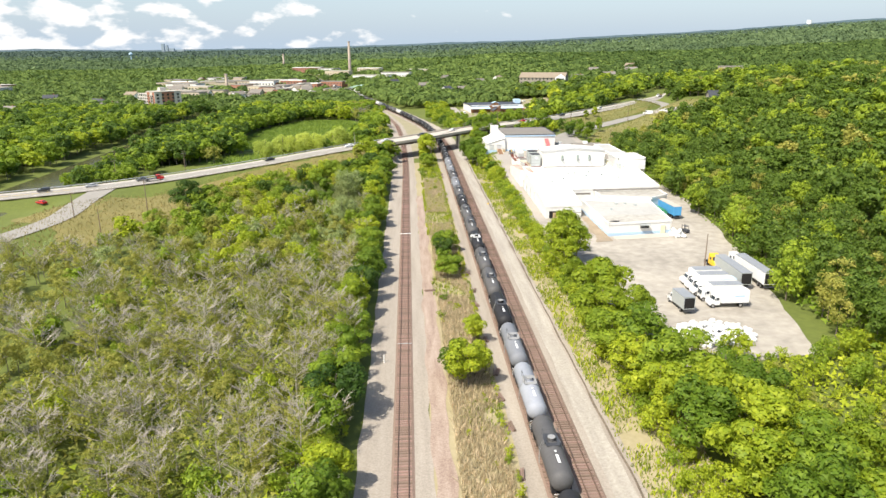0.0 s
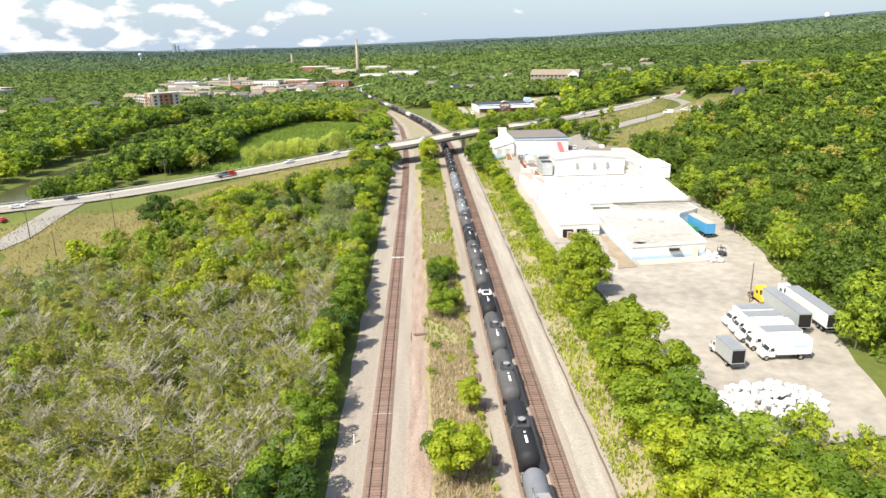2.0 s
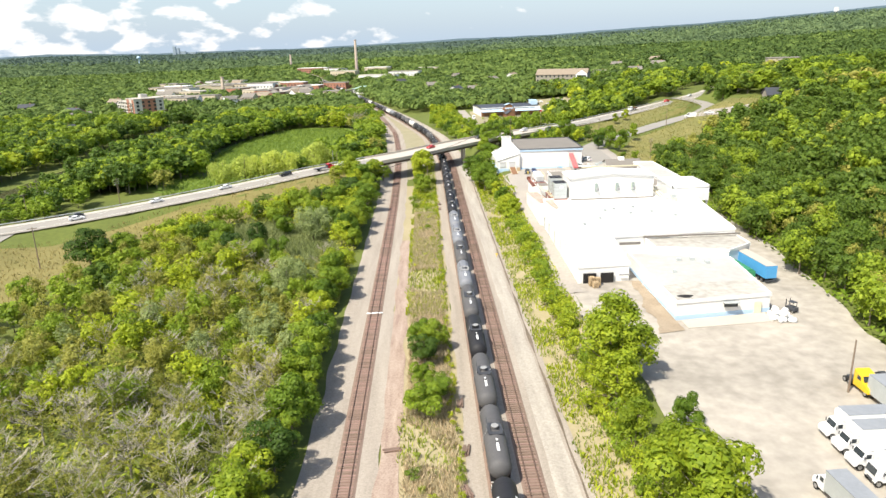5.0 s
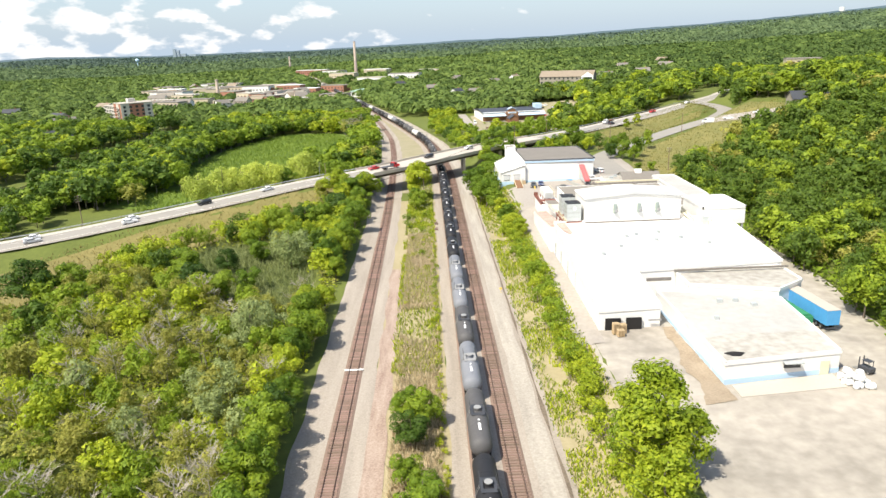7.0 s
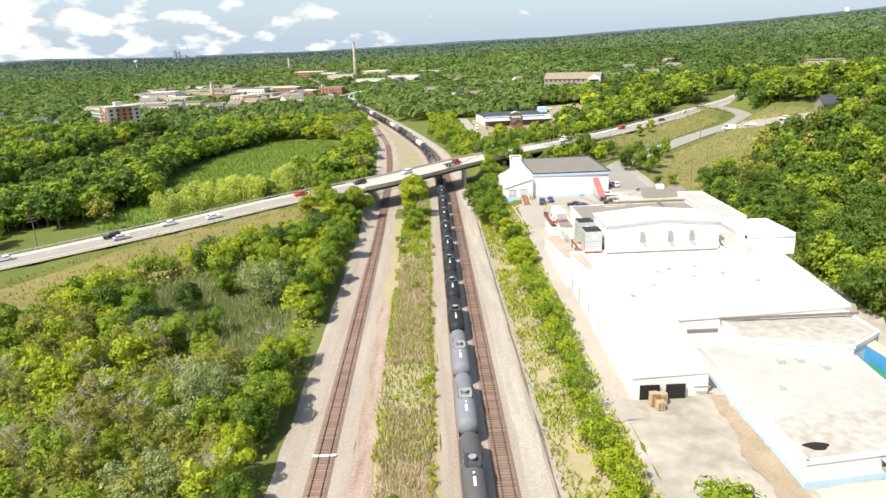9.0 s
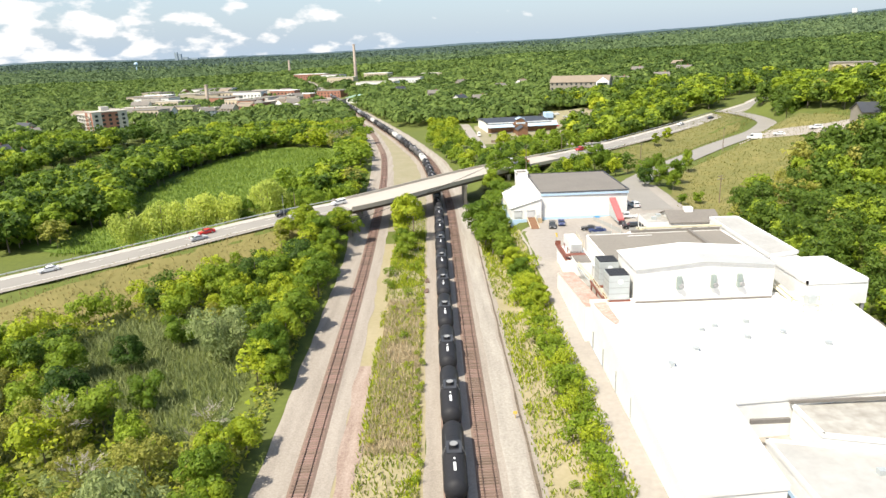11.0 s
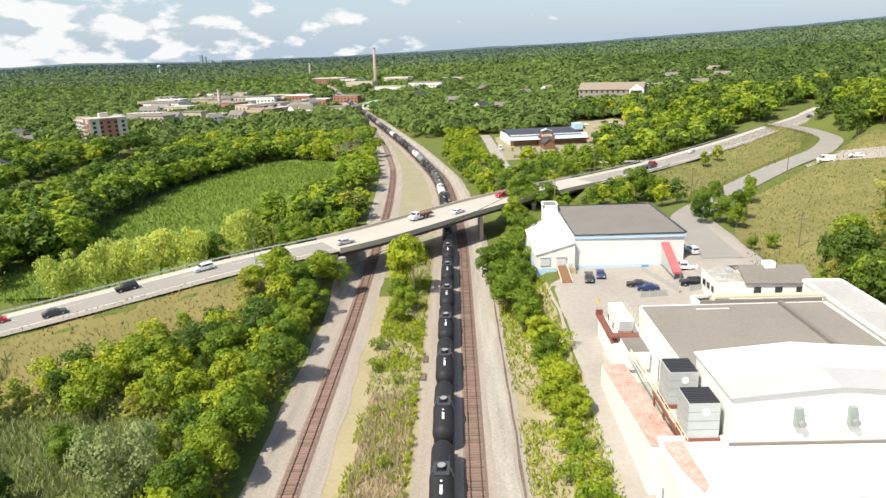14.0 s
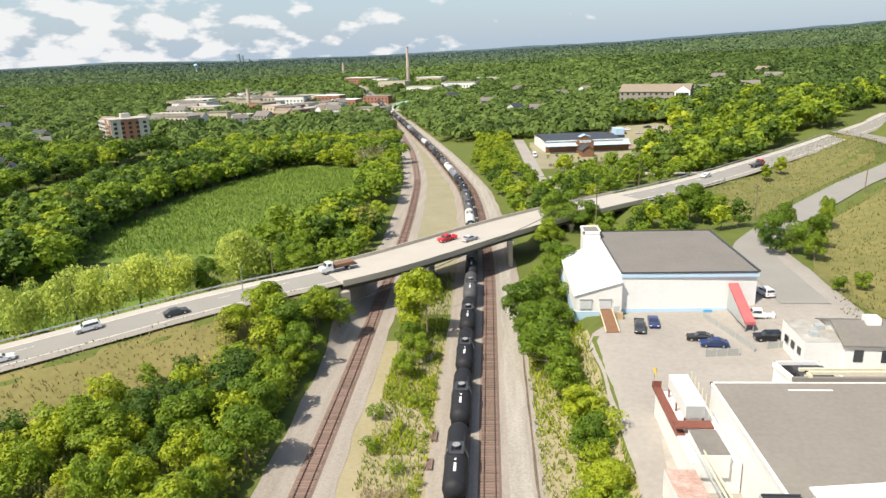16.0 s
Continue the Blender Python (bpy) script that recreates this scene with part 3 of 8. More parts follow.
railway("railway_track", track_l, "empty single railway track with brown sleepers", 900)
railway("railway_track", track_t, "railway track under the tank car train", 1700)
railway("railway_track", track_e, "empty railway track with rust-brown ballast", 1700)


def ribbon(line, half, lift, z_fn=None):
    """Left and right edges of a line, as a mesh that is half wide to each side."""
    p = line[:, :2]
    d = np.gradient(p, axis=0)
    d /= np.linalg.norm(d, axis=1)[:, None]
    nrm = np.stack([-d[:, 1], d[:, 0]], 1)
    L, R = p + nrm * half, p - nrm * half
    X, Y = np.stack([R[:, 0], p[:, 0], L[:, 0]], 1), np.stack([R[:, 1], p[:, 1], L[:, 1]], 1)
    return X, Y, np.repeat(line[:, 2:3] + lift, 3, 1)


def road(name, line, half, material, label, lift=0.0):
    ob = part(name, sheet_mesh(name, *ribbon(line, half, lift), material), None)
    return tagged(ob, label, "road", kind="structure")


road("road", ROAD_P, 7.0, M["asphalt"], "grey two-lane highway with pale shoulders")
road("road", RAMP_P, 4.6, M["asphalt"], "grey side road curving up to the highway", 0.03)
road("road", SIDE_P, 4.4, M["asphalt"], "grey side street bending away from the junction", 0.02)
road("driveway", REST_P, 3.0, M["lotasphalt"], "narrow paved drive along the railway", 0.03)
road("driveway", REST2_P, 3.4, M["lotasphalt"], "paved drive down to the shop", 0.05)


def offset_line(line, off, lift):
    p = line[:, :2]
    d = np.gradient(p, axis=0)
    d /= np.linalg.norm(d, axis=1)[:, None]
    return np.concatenate([p + np.stack([-d[:, 1], d[:, 0]], 1) * off, line[:, 2:3] + lift], 1)


def road_lines():
    """Shoulders, edge lines and dashes."""
    for off in (5.6, -5.6):
        sh = offset_line(ROAD_P, off, 0.012)
        ob = part("shoulder", sheet_mesh("shoulder", *ribbon(sh, 1.25, 0.0), M["deck" if off > 0 else "shoulder"]), None)
        tagged(ob, "pale concrete road shoulder" if off > 0 else "worn grey asphalt road shoulder", "road shoulder", kind="structure")
    for off, m in ((4.2, "paint"), (-4.2, "paint")):
        ob = part("edge_line", sheet_mesh("edge_line", *ribbon(offset_line(ROAD_P, off, 0.02), 0.11, 0.0), M[m]), None)
        tagged(ob, "white edge line on the highway", "road marking", kind="structure")
    for off in (-0.15, 0.15):
        ob = part("centre_line", sheet_mesh("centre_line", *ribbon(offset_line(ROAD_P[30:60], off, 0.02), 0.07, 0.0), M["yellowpaint"]), None)
        tagged(ob, "double yellow centre line", "road marking", kind="structure")
    dash = Mesh()
    line = offset_line(ROAD_P, 1.4, 0.022)
    for i in range(8, len(line) - 2, 4):
        (ax, ay, az), (bx, by, bz) = line[i], line[i + 1]
        d = Vector((bx - ax, by - ay, 0)).normalized() * 0.07
        dash.quad((ax + d.y, ay - d.x, az), (bx + d.y, by - d.x, bz), (bx - d.y, by + d.x, bz), (ax - d.y, ay + d.x, az))
    ob = part("lane_dashes", dash, M["paint"])
    tagged(ob, "white dashed lane markings", "road marking", kind="structure")


road_lines()

# paved and bare patches
patch("yard", [(36, 104), (74, 110), (83, 150), (92, 192), (97, 232), (97, 290), (92, 322), (43, 318), (41, 262), (40.5, 215), (40, 190), (44, 170), (43, 140), (40, 118)], 0.12, M["lot"], "dusty pale gravel yard with tyre marks", "yard", seed=11)
patch("parking_lot", [(37.5, 205), (43.0, 205), (43.5, 285), (46, 303), (90, 303), (92, 376), (81, 376), (40, 330), (40.5, 290), (38, 245)], 0.20, M["lotasphalt"], "worn grey asphalt parking area", "parking lot", wobble=0.5, seed=12)
patch("lawn", [(-140, 236), (-113, 262), (-92, 283), (-62, 312), (-30, 340), (-16, 346), (-20, 330), (-50, 300), (-76, 262), (-92, 205), (-104, 186), (-112, 214)], 0.10, M["lawn"], "mown sunlit grass slope beside the road", "grass", seed=13)
patch("lawn", [(96, 443), (146, 497), (190, 548), (183, 512), (165, 477), (135, 447), (104, 414), (90, 402)], 0.12, M["lawnolive"], "yellowed grass between the roads", "grass", seed=14)
patch("lawn", [(88, 352), (110, 396), (150, 436), (184, 460), (190, 410), (160, 370), (120, 340), (96, 324)], 0.12, M["lawnolive"], "rough sunlit field beyond the parking lot", "grass", seed=15)
patch("marsh", [(-108, 394), (-52, 400), (-34, 434), (-30, 520), (-46, 566), (-86, 572), (-108, 500), (-112, 440)], 0.10, M["marsh"], "flat green marsh meadow", "marsh", seed=16)
patch("marsh", [(-96, 345), (-64, 342), (-52, 372), (-80, 392), (-120, 392), (-128, 360)], 0.11, M["marsh"], "bright reedy marsh beside the road", "marsh", seed=17)
patch("shop_yard", [(44, 526), (92, 534), (98, 576), (124, 604), (134, 646), (96, 656), (90, 626), (46, 626)], 0.12, M["drygravel"], "gravel and planting yard round the shop", "parking lot", seed=18)
patch("parking_lot", [(146, 432), (172, 408), (200, 396), (204, 412), (176, 424), (152, 446)], 0.22, M["lotasphalt"], "small grey car park", "parking lot", wobble=0.4, seed=19)
ws = part("water", sheet_mesh("water", *np.meshgrid(np.linspace(-185, -135, 9), np.linspace(110, 610, 60)), np.full((60, 9), -1.15), M["water"]), None)
tagged(ws, "still brown-green river water", "river", kind="structure")

# ---- bridge ----
def bridge():
    b = thing("road_bridge", pose(0, 0, 0), "pale concrete road bridge on brown girders over the railway", "bridge", kind="structure")
    i0 = int(np.argmin(np.hypot(ROAD_P[:, 0] - SPAN_FROM[0], ROAD_P[:, 1] - SPAN_FROM[1])))
    i1 = int(np.argmin(np.hypot(ROAD_P[:, 0] - SPAN_TO[0], ROAD_P[:, 1] - SPAN_TO[1])))
    line = ROAD_P[i0:i1 + 1]

    def swept(profile, name, material, ln=line, label=""):
        m = Mesh()
        k = len(profile)
        p = ln[:, :2]
        d = np.gradient(p, axis=0)
        d /= np.linalg.norm(d, axis=1)[:, None]
        for q, (x, y, z) in zip(d, ln):
            m.v += [(x - q[1] * o, y + q[0] * o, z + h) for o, h in profile]
        for i in range(len(ln) - 1):
            m.f += [(i * k + j, i * k + (j + 1) % k, (i + 1) * k + (j + 1) % k, (i + 1) * k + j) for j in range(k)]
        m.f += [tuple(reversed(range(k))), tuple((len(ln) - 1) * k + j for j in range(k))]
        return part(name, m, material, b, label)

    swept([(-7.2, 0.06), (-7.2, -0.35), (7.2, -0.35), (7.2, 0.06)], "deck", M["deck"], label="sunlit concrete deck")
    for s in (-1, 1):
        pr = [(s * 7.25, -0.45), (s * 7.25, 0.85), (s * 6.95, 0.85), (s * 6.85, 0.10), (s * 6.85, -0.2)]
        swept(pr if s < 0 else pr[::-1], "parapet", M["concrete"])
    for o in (-6.2, -3.7, -1.2, 1.2, 3.7, 6.2):
        swept([(o + 0.2, -0.36), (o - 0.2, -0.36), (o - 0.2, -1.45), (o + 0.2, -1.45)], "girder", M["girder"])
    d = np.array([SPAN_TO[0] - SPAN_FROM[0], SPAN_TO[1] - SPAN_FROM[1]])
    for x in (8.2, 27.2, 46.0):
        i = int(np.argmin(abs(line[:, 0] - x)))
        px, py, pz = line[i]
        # piers stand square to the tracks, in line with them
        pier = part("pier", Mesh().box(-0.55, -9.5, -0.2, 0.55, 9.5, pz - 2.2).box(-0.75, -10.2, pz - 2.2, 0.75, 10.2, pz - 1.46), M["concrete"], b)
        pier.matrix_basis = pose(px, py, 0)
    for i in (0, len(line) - 1):
        px, py, pz = line[i]
        ab = part("abutment", Mesh().box(-1.0, -8.2, -1.0, 1.0, 8.2, pz - 1.46), M["concrete"], b)
        ab.matrix_basis = pose(px, py, 0, rz=math.degrees(math.atan2(line[min(i + 1, len(line) - 1)][1] - line[max(i - 1, 0)][1], line[min(i + 1, len(line) - 1)][0] - line[max(i - 1, 0)][0])))
    return i0, i1


BR0, BR1 = bridge()


def guard_rail(line, off, label):
    """Steel beam barrier on posts."""
    g = thing("guard_rail", pose(0, 0, 0), label, "guard rail", "guard rails", kind="structure")
    ln = offset_line(line, off, 0.0)
    beam = Mesh()
    for i in range(len(ln) - 1):
        (ax, ay, az), (bx, by, bz) = ln[i], ln[i + 1]
        beam.quad((ax, ay, az + 0.45), (bx, by, bz + 0.45), (bx, by, bz + 0.78), (ax, ay, az + 0.78))
    ob = part("beam", beam, M["galv"], g)
    sm = ob.modifiers.new("thick", "SOLIDIFY")
    sm.thickness = 0.08
    posts = Mesh()
    for x, y, z in ln[::1]:
        posts.box(x - 0.07, y - 0.07, z - 0.5, x + 0.07, y + 0.07, z + 0.75)
    part("posts", posts, M["pole"], g)


guard_rail(ROAD_P[20:BR0 + 1], 7.2, "galvanised guard rail along the highway")
guard_rail(ROAD_P[BR1:BR1 + 60], 7.2, "galvanised guard rail along the climbing highway")
guard_rail(ROAD_P[BR1:BR1 + 14], -7.2, "galvanised guard rail after the bridge")


# ---- the factory ----
def flat_building(name, poly, z0, z1, wall, roof, label, category="building", parapet=0.35, base=None, group=""):
    """Walls, a flat roof set inside a low parapet, and a painted band along the foot."""
    b = thing(name, pose(0, 0, 0), label, category, group)
    top = z1 if callable(z1) else (lambda x, y: z1)
    part("wall", Mesh().prism(poly, z0, lambda x, y: top(x, y) - 0.02), wall, b)
    cx, cy = sum(p[0] for p in poly) / len(poly), sum(p[1] for p in poly) / len(poly)
    rm = Mesh()
    rm.v = [(x, y, top(x, y) + 0.05) for x, y in poly]
    rm.f = [tuple(range(len(poly)))]
    part("roof", rm, roof, b)
    if parapet:
        pm = Mesh()
        for (ax, ay), (bx, by) in zip(poly, poly[1:] + poly[:1]):
            d = Vector((bx - ax, by - ay, 0)).normalized() * 0.16
            q = [(ax - d.x + d.y, ay - d.y - d.x), (bx + d.x + d.y, by + d.y - d.x), (bx + d.x - d.y, by + d.y + d.x), (ax - d.x - d.y, ay - d.y + d.x)]
            pm.prism(q, lambda x, y: top(x, y) - 0.25, lambda x, y: top(x, y) + parapet)
        part("parapet", pm, wall, b)
    if base:
        height, material = base
        bm_ = Mesh()
        grow = [(x + math.copysign(0.04, x - cx), y + math.copysign(0.04, y - cy)) for x, y in poly]
        bm_.prism(grow, z0, z0 + height)
        part("plinth", bm_, material, b, "pale blue painted foot of the wall")
    return b


def slope_roof(x, y):
    return float(np.interp(y, [210, 226, 257], [5.8, 7.9, 10.6]))


main_poly = [(43.0, 210.5), (54.6, 211.2), (54.6, 226.4), (86, 228.7), (86, 258), (43.3, 258)]
warehouse = flat_building("warehouse", main_poly, 0.0, slope_roof, M["whitewall"], M["whiteroof"], "long low white warehouse with a bright white roof", "warehouse")
annex = flat_building("warehouse_annex", [(57.0, 188.2), (76.3, 190.6), (78.6, 214.6), (57.0, 221)], 0.5, 5.5, M["whitewall"], M["annexroof"], "low white annex with a pale grey roof and blue foot", "warehouse", base=(2.3, M["palebluewall"]))
link = flat_building("warehouse_wing", [(63.0, 219.4), (78.5, 214.8), (85.5, 219.6), (85.5, 228.5), (63.0, 226.6)], 0.5, 7.0, M["whitewall"], M["dirtyroof"], "low flat wing with a dirty pale roof", "warehouse")
gable = thing("process_hall", pose(0, 0, 0), "tall white hall with a low gable roof", "industrial hall")
part("wall", Mesh().side([(50.7, 3.0), (74.4, 3.0), (74.4, 16.5), (62.4, 17.5), (50.7, 16.5)], 256.7, 268.2), M["whitewall"], gable)
part("roof", Mesh().side([(50.4, 16.45), (50.4, 16.62), (62.4, 17.66), (74.7, 16.62), (74.7, 16.45), (62.4, 17.5)][::-1], 256.3, 268.5), M["whiteroof"], gable)
block = flat_building("factory_block", [(51.6, 268.3), (82.6, 268.3), (82.6, 298.4), (51.6, 298.4)], 3.0, 11.3, M["whitewall"], M["greyroof"], "square white factory block with a grey-brown gravel roof", "factory", parapet=0.12)
east_box = flat_building("raised_hall", [(79.3, 254.9), (89.8, 254.9), (89.8, 268), (79.3, 268)], 9.5, 13.6, M["whitewall"], M["whiteroof"], "raised white box hall on steel legs", "industrial hall")
for x, y in ((79.7, 255.3), (89.4, 255.3), (89.4, 267.4), (84.5, 255.3)):
    part("leg", Mesh().box(x - 0.25, y - 0.25, 1.5, x + 0.25, y + 0.25, 9.5), M["steelgrey"], east_box)
long_wing = flat_building("factory_wing", [(83.4, 276.5), (90.2, 278.5), (90.9, 308.3), (84.3, 308.6)], 2.5, 11.6, M["whitewall"], M["wingroof"], "long narrow white factory wing", "factory")
add_low = flat_building("link_roof", [(82.8, 268.4), (90.0, 268.4), (90.0, 278.2), (83.4, 276.3)], 3.0, 10.6, M["whitewall"], M["whiteroof"], "low white link between the halls", "factory")
north = flat_building("factory_store", [(47.7, 340.6), (73.0, 340.9), (73.8, 372), (47.7, 372)], 3.6, 12.7, M["whitewall"], M["darkroof"], "white storage building with a dark flat roof and pale blue foot", "building", parapet=0, base=(1.9, M["palebluewall"]))
wing = thing("loading_wing", pose(0, 0, 0), "white lean-to loading wing with roller doors", "building")
part("wall", Mesh().side([(38.8, 3.2), (47.64, 3.2), (47.64, 11.3), (38.8, 8.7)], 339.4, 366), M["whitewall"], wing)
part("roof", Mesh().side([(38.5, 8.65), (47.65, 11.35), (47.65, 11.5), (38.5, 8.8)], 339.1, 366.3), M["whiteroof"], wing)
flat_building("stair_tower", [(43.9, 366.4), (47.6, 366.4), (47.6, 372), (43.9, 372)], 4.0, 14.0, M["whitewall"], M["darkroof"], "small white stair tower", "building")
rust_strip = flat_building("side_shed", [(42.5, 258.2), (46.0, 258.2), (46.0, 285.2), (42.5, 285.2)], 2.5, lambda x, y: 9.6 - 0.095 * (y - 258), M["whitewall"], M["rustroof"], "low side shed with a rust-stained roof", "shed", parapet=0)
shed2 = flat_building("side_shed", [(45.6, 285.6), (51.4, 285.6), (51.4, 303), (45.6, 303)], 3.5, 7.6, M["whitewall"], M["whiteroof"], "low white side shed", "shed", parapet=0)

# ---- factory details ----
def add_boxes(name, parent, material, boxes, label=""):
    """Several alike small parts, each a mesh of its own."""
    for b in boxes:
        part(name, Mesh().box(*b), material, parent, label)


# south face of the warehouse: two docks, black panels painting their unlit inside, a blank shutter, wall panels along
# the west side
add_boxes("dock_opening", warehouse, M["dark"], [(44.1, 210.30, 1.9, 47.0, 210.52, 4.4), (48.0, 210.30, 1.9, 50.9, 210.52, 4.4)], "loading dock opening with its dark inside painted on")
add_boxes("shutter", warehouse, M["steelgrey"], [(52.2, 210.36, 3.6, 54.6, 210.52, 3.9)])
add_boxes("downpipe", warehouse, M["steelgrey"], [(43.10, y, 1.6, 43.32, y + 0.2, 6.2) for y in (216, 224, 232, 240, 248, 255)])
add_boxes("wall_band", warehouse, M["palebluewall"], [(43.24, 212, 2.3, 43.33, 257, 3.2)], "pale blue band along the wall foot")
add_boxes("roof_edge", warehouse, M["darkroof"], [(62.4, 226.3, 7.5, 86.2, 226.6, 7.9), (55.5, 222.5, 7.0, 60.5, 222.9, 7.6)], "dark metal roof edge")
for x, y in ((58, 246), (60.5, 247), (64, 243), (66, 248), (70, 244), (55, 240), (50, 236), (75, 240)):
    part("roof_vent", Mesh().box(x - 0.35, y - 0.35, slope_roof(x, y), x + 0.35, y + 0.35, slope_roof(x, y) + 0.55).box(x - 0.5, y - 0.5, slope_roof(x, y) + 0.55, x + 0.5, y + 0.5, slope_roof(x, y) + 0.65), M["galv"], warehouse)
# annex: windows, low door, roof stains, vents
add_boxes("window", annex, M["glass"], [(66.6, 188.95, 3.9, 69.2, 189.16, 4.8)], "wide dark window")
add_boxes("awning", annex, M["galv"], [(66.4, 188.2, 4.85, 69.4, 189.2, 5.0)])
add_boxes("door_panel", annex, M["cream"], [(73.0, 189.85, 2.0, 74.3, 190.1, 4.4)], "cream painted door")
add_boxes("roof_vent", annex, M["galv"], [(62.3, 205, 5.5, 63.0, 205.7, 6.2), (66.0, 213.0, 5.5, 67.0, 213.8, 6.2), (69.0, 213.0, 5.5, 70.0, 213.8, 6.2), (71.5, 210.5, 5.5, 72.5, 211.5, 6.1)])
add_boxes("downpipe", annex, M["white"], [(56.95, y, 1.9, 57.2, y + 0.2, 5.2) for y in (193, 200, 208)])
dirty = Mesh()
dirty.v = [(57.3, 188.6, 5.557), (76.0, 190.9, 5.557), (76.9, 199.8, 5.557), (70, 198.6, 5.557), (64, 199.4, 5.557), (57.3, 197.6, 5.557)]
dirty.f = [tuple(range(6))]
part("worn_roof", dirty, M["dirtyroof"], annex, "dirty grey front part of the roof")
stain = Mesh()
for i in range(22):
    a = 2 * math.pi * i / 22
    stain.v.append((59.8 + 1.5 * math.cos(a) * (1 + 0.25 * math.sin(3 * a)), 191.3 + 0.9 * math.sin(a), 5.575))
stain.f = [tuple(range(22))]
part("stain", stain, M["dark"], annex, "black water stain on the roof")
apron = part("concrete_apron", Mesh().prism([(58, 184.2), (75, 185.8), (75, 190), (58, 187.8)], 1.6, lambda x, y: gz(x, y) + 0.28), M["deck"])
tagged(apron, "pale concrete apron in front of the annex", "slab", kind="structure")
patch("soil_bank", [(51.8, 182.5), (57.0, 183.5), (57.0, 210.6), (54.9, 210.6), (54.2, 206), (54.4, 200), (53.4, 195), (53.6, 189)], 0.22, M["dirt"], "bare brown soil beside the annex", "soil", wobble=1.3, step=1.0, seed=31)

# process hall: three wall fans, stains and roof edge
for x in (58.0, 63.9, 68.4):
    fan = part("wall_fan", Mesh().box(x - 0.38, 256.1, 12.9, x + 0.38, 256.7, 15.2), M["ventgreen"], gable, "grey-green wall ventilator")
    part("grille", Mesh().tube([(x + 0.3, 255.7, 13.5), (x + 0.3, 256.08, 13.5)], 0.4, 12), M["steelgrey"], fan)
part("foot_edge", Mesh().box(50.7, 256.45, 10.55, 74.3, 256.68, 10.85), M["darkroof"], gable)
front_roof = Mesh()
front_roof.v = [(50.4, 256.2, 16.64), (62.4, 256.2, 17.7), (62.4, 261.4, 17.7), (50.4, 261.4, 16.64), (74.7, 256.2, 16.64), (74.7, 261.4, 16.64)]
front_roof.f = [(0, 1, 2, 3), (1, 4, 5, 2)]
part("roof_sheet", front_roof, M["galvroof"], gable, "light grey front half of the roof")


def cooling_tower(x, y, z):
    t = thing("cooling_tower", pose(x, y, z), "galvanised box cooling tower with a dark louvred top", "cooling tower", "cooling towers")
    part("casing", Mesh().box(0, 0, 0, 3.6, 3.8, 4.4), M["galv"], t, bevel=0.04)
    part("base_frame", Mesh().box(-0.2, -0.2, -0.5, 3.8, 4.0, 0), M["rust"], t)
    # near-black plate paints the shade between the louvres
    part("fan_deck", Mesh().box(0.12, 0.12, 4.4, 3.48, 3.68, 4.46), M["dark"], t)
    for k in range(9):
        part("louvre", Mesh().box(0.1, 0.2 + 0.42 * k, 4.46, 3.5, 0.32 + 0.42 * k, 4.58), M["charcoal"], t)
    for k in range(3):
        part("seam", Mesh().box(-0.03, -0.03, 1.1 + 1.1 * k, 3.63, 3.83, 1.16 + 1.1 * k), M["steelgrey"], t)
    part("round_plate", Mesh().tube([(2.0, -0.08, 3.3), (2.0, 0.02, 3.3)], 0.45, 14), M["white"], t)


cooling_tower(46.3, 257.6, 10.9)
cooling_tower(46.5, 265.4, 10.9)
deck_ = thing("equipment_deck", pose(0, 0, 0), "rust-brown steel equipment deck beside the hall", "steel platform")
part("floor_plate", Mesh().box(46.1, 256.4, 10.2, 50.6, 270, 10.4), M["galv"], deck_)
add_boxes("edge_beam", deck_, M["rust"], [(45.9, 256.1, 10.0, 50.6, 256.4, 10.45), (45.9, 256.1, 10.0, 46.1, 270, 10.45)])
add_boxes("leg", deck_, M["rust"], [(46.02, y, 3.0, 46.26, y + 0.25, 10.0) for y in (261, 265.5, 269.6)])
for k in range(3):
    part("pipe", Mesh().tube([(46.2 + 0.35 * k, 259, 10.0 + 0.25 * k), (46.2 + 0.35 * k, 272, 9.6 + 0.3 * k), (46.6 + 0.3 * k, 290, 8.0 + 0.3 * k)], 0.13, 6), M["cream" if k else "galv"], deck_, "lagged pipe")
part("tank", Mesh().tube([(48.2, 262.0, 11.0), (48.2, 264.0, 11.0)], 0.6, 12), M["white"], deck_, "small white tank")
add_boxes("rail_post", deck_, M["cream"], [(46.0, y, 10.4, 46.08, y + 0.08, 11.5) for y in np.arange(256.4, 270, 2.2)])
add_boxes("hand_rail", deck_, M["cream"], [(46.0, 256.4, 11.45, 46.08, 270, 11.53), (46.0, 256.4, 10.9, 46.08, 270, 10.96)])

chiller = thing("roof_chiller", pose(0, 0, 0), "long white chiller unit on a rust-brown frame", "chiller")
part("casing", Mesh().box(46.9, 293.4, 9.0, 49.4, 301.6, 11.0), M["white"], chiller, bevel=0.05)
part("end_panel", Mesh().box(47.0, 293.3, 9.1, 49.3, 293.42, 10.7), M["galv"], chiller)
part("frame", Mesh().box(45.4, 291.5, 7.62, 46.6, 304, 7.8).box(45.4, 291.5, 8.6, 50.0, 293.2, 8.8), M["rust"], chiller, "rust-brown walkway")
add_boxes("leg", chiller, M["rust"], [(x, y, 7.6, x + 0.2, y + 0.2, 9.0) for x in (46.9, 49.2) for y in (293.6, 297.5, 301.2)])
add_boxes("hand_rail", chiller, M["rust"], [(45.3, 291.5, 8.7, 45.38, 304, 8.78), (45.3, 303.9, 7.8, 46.6, 303.98, 8.78)])
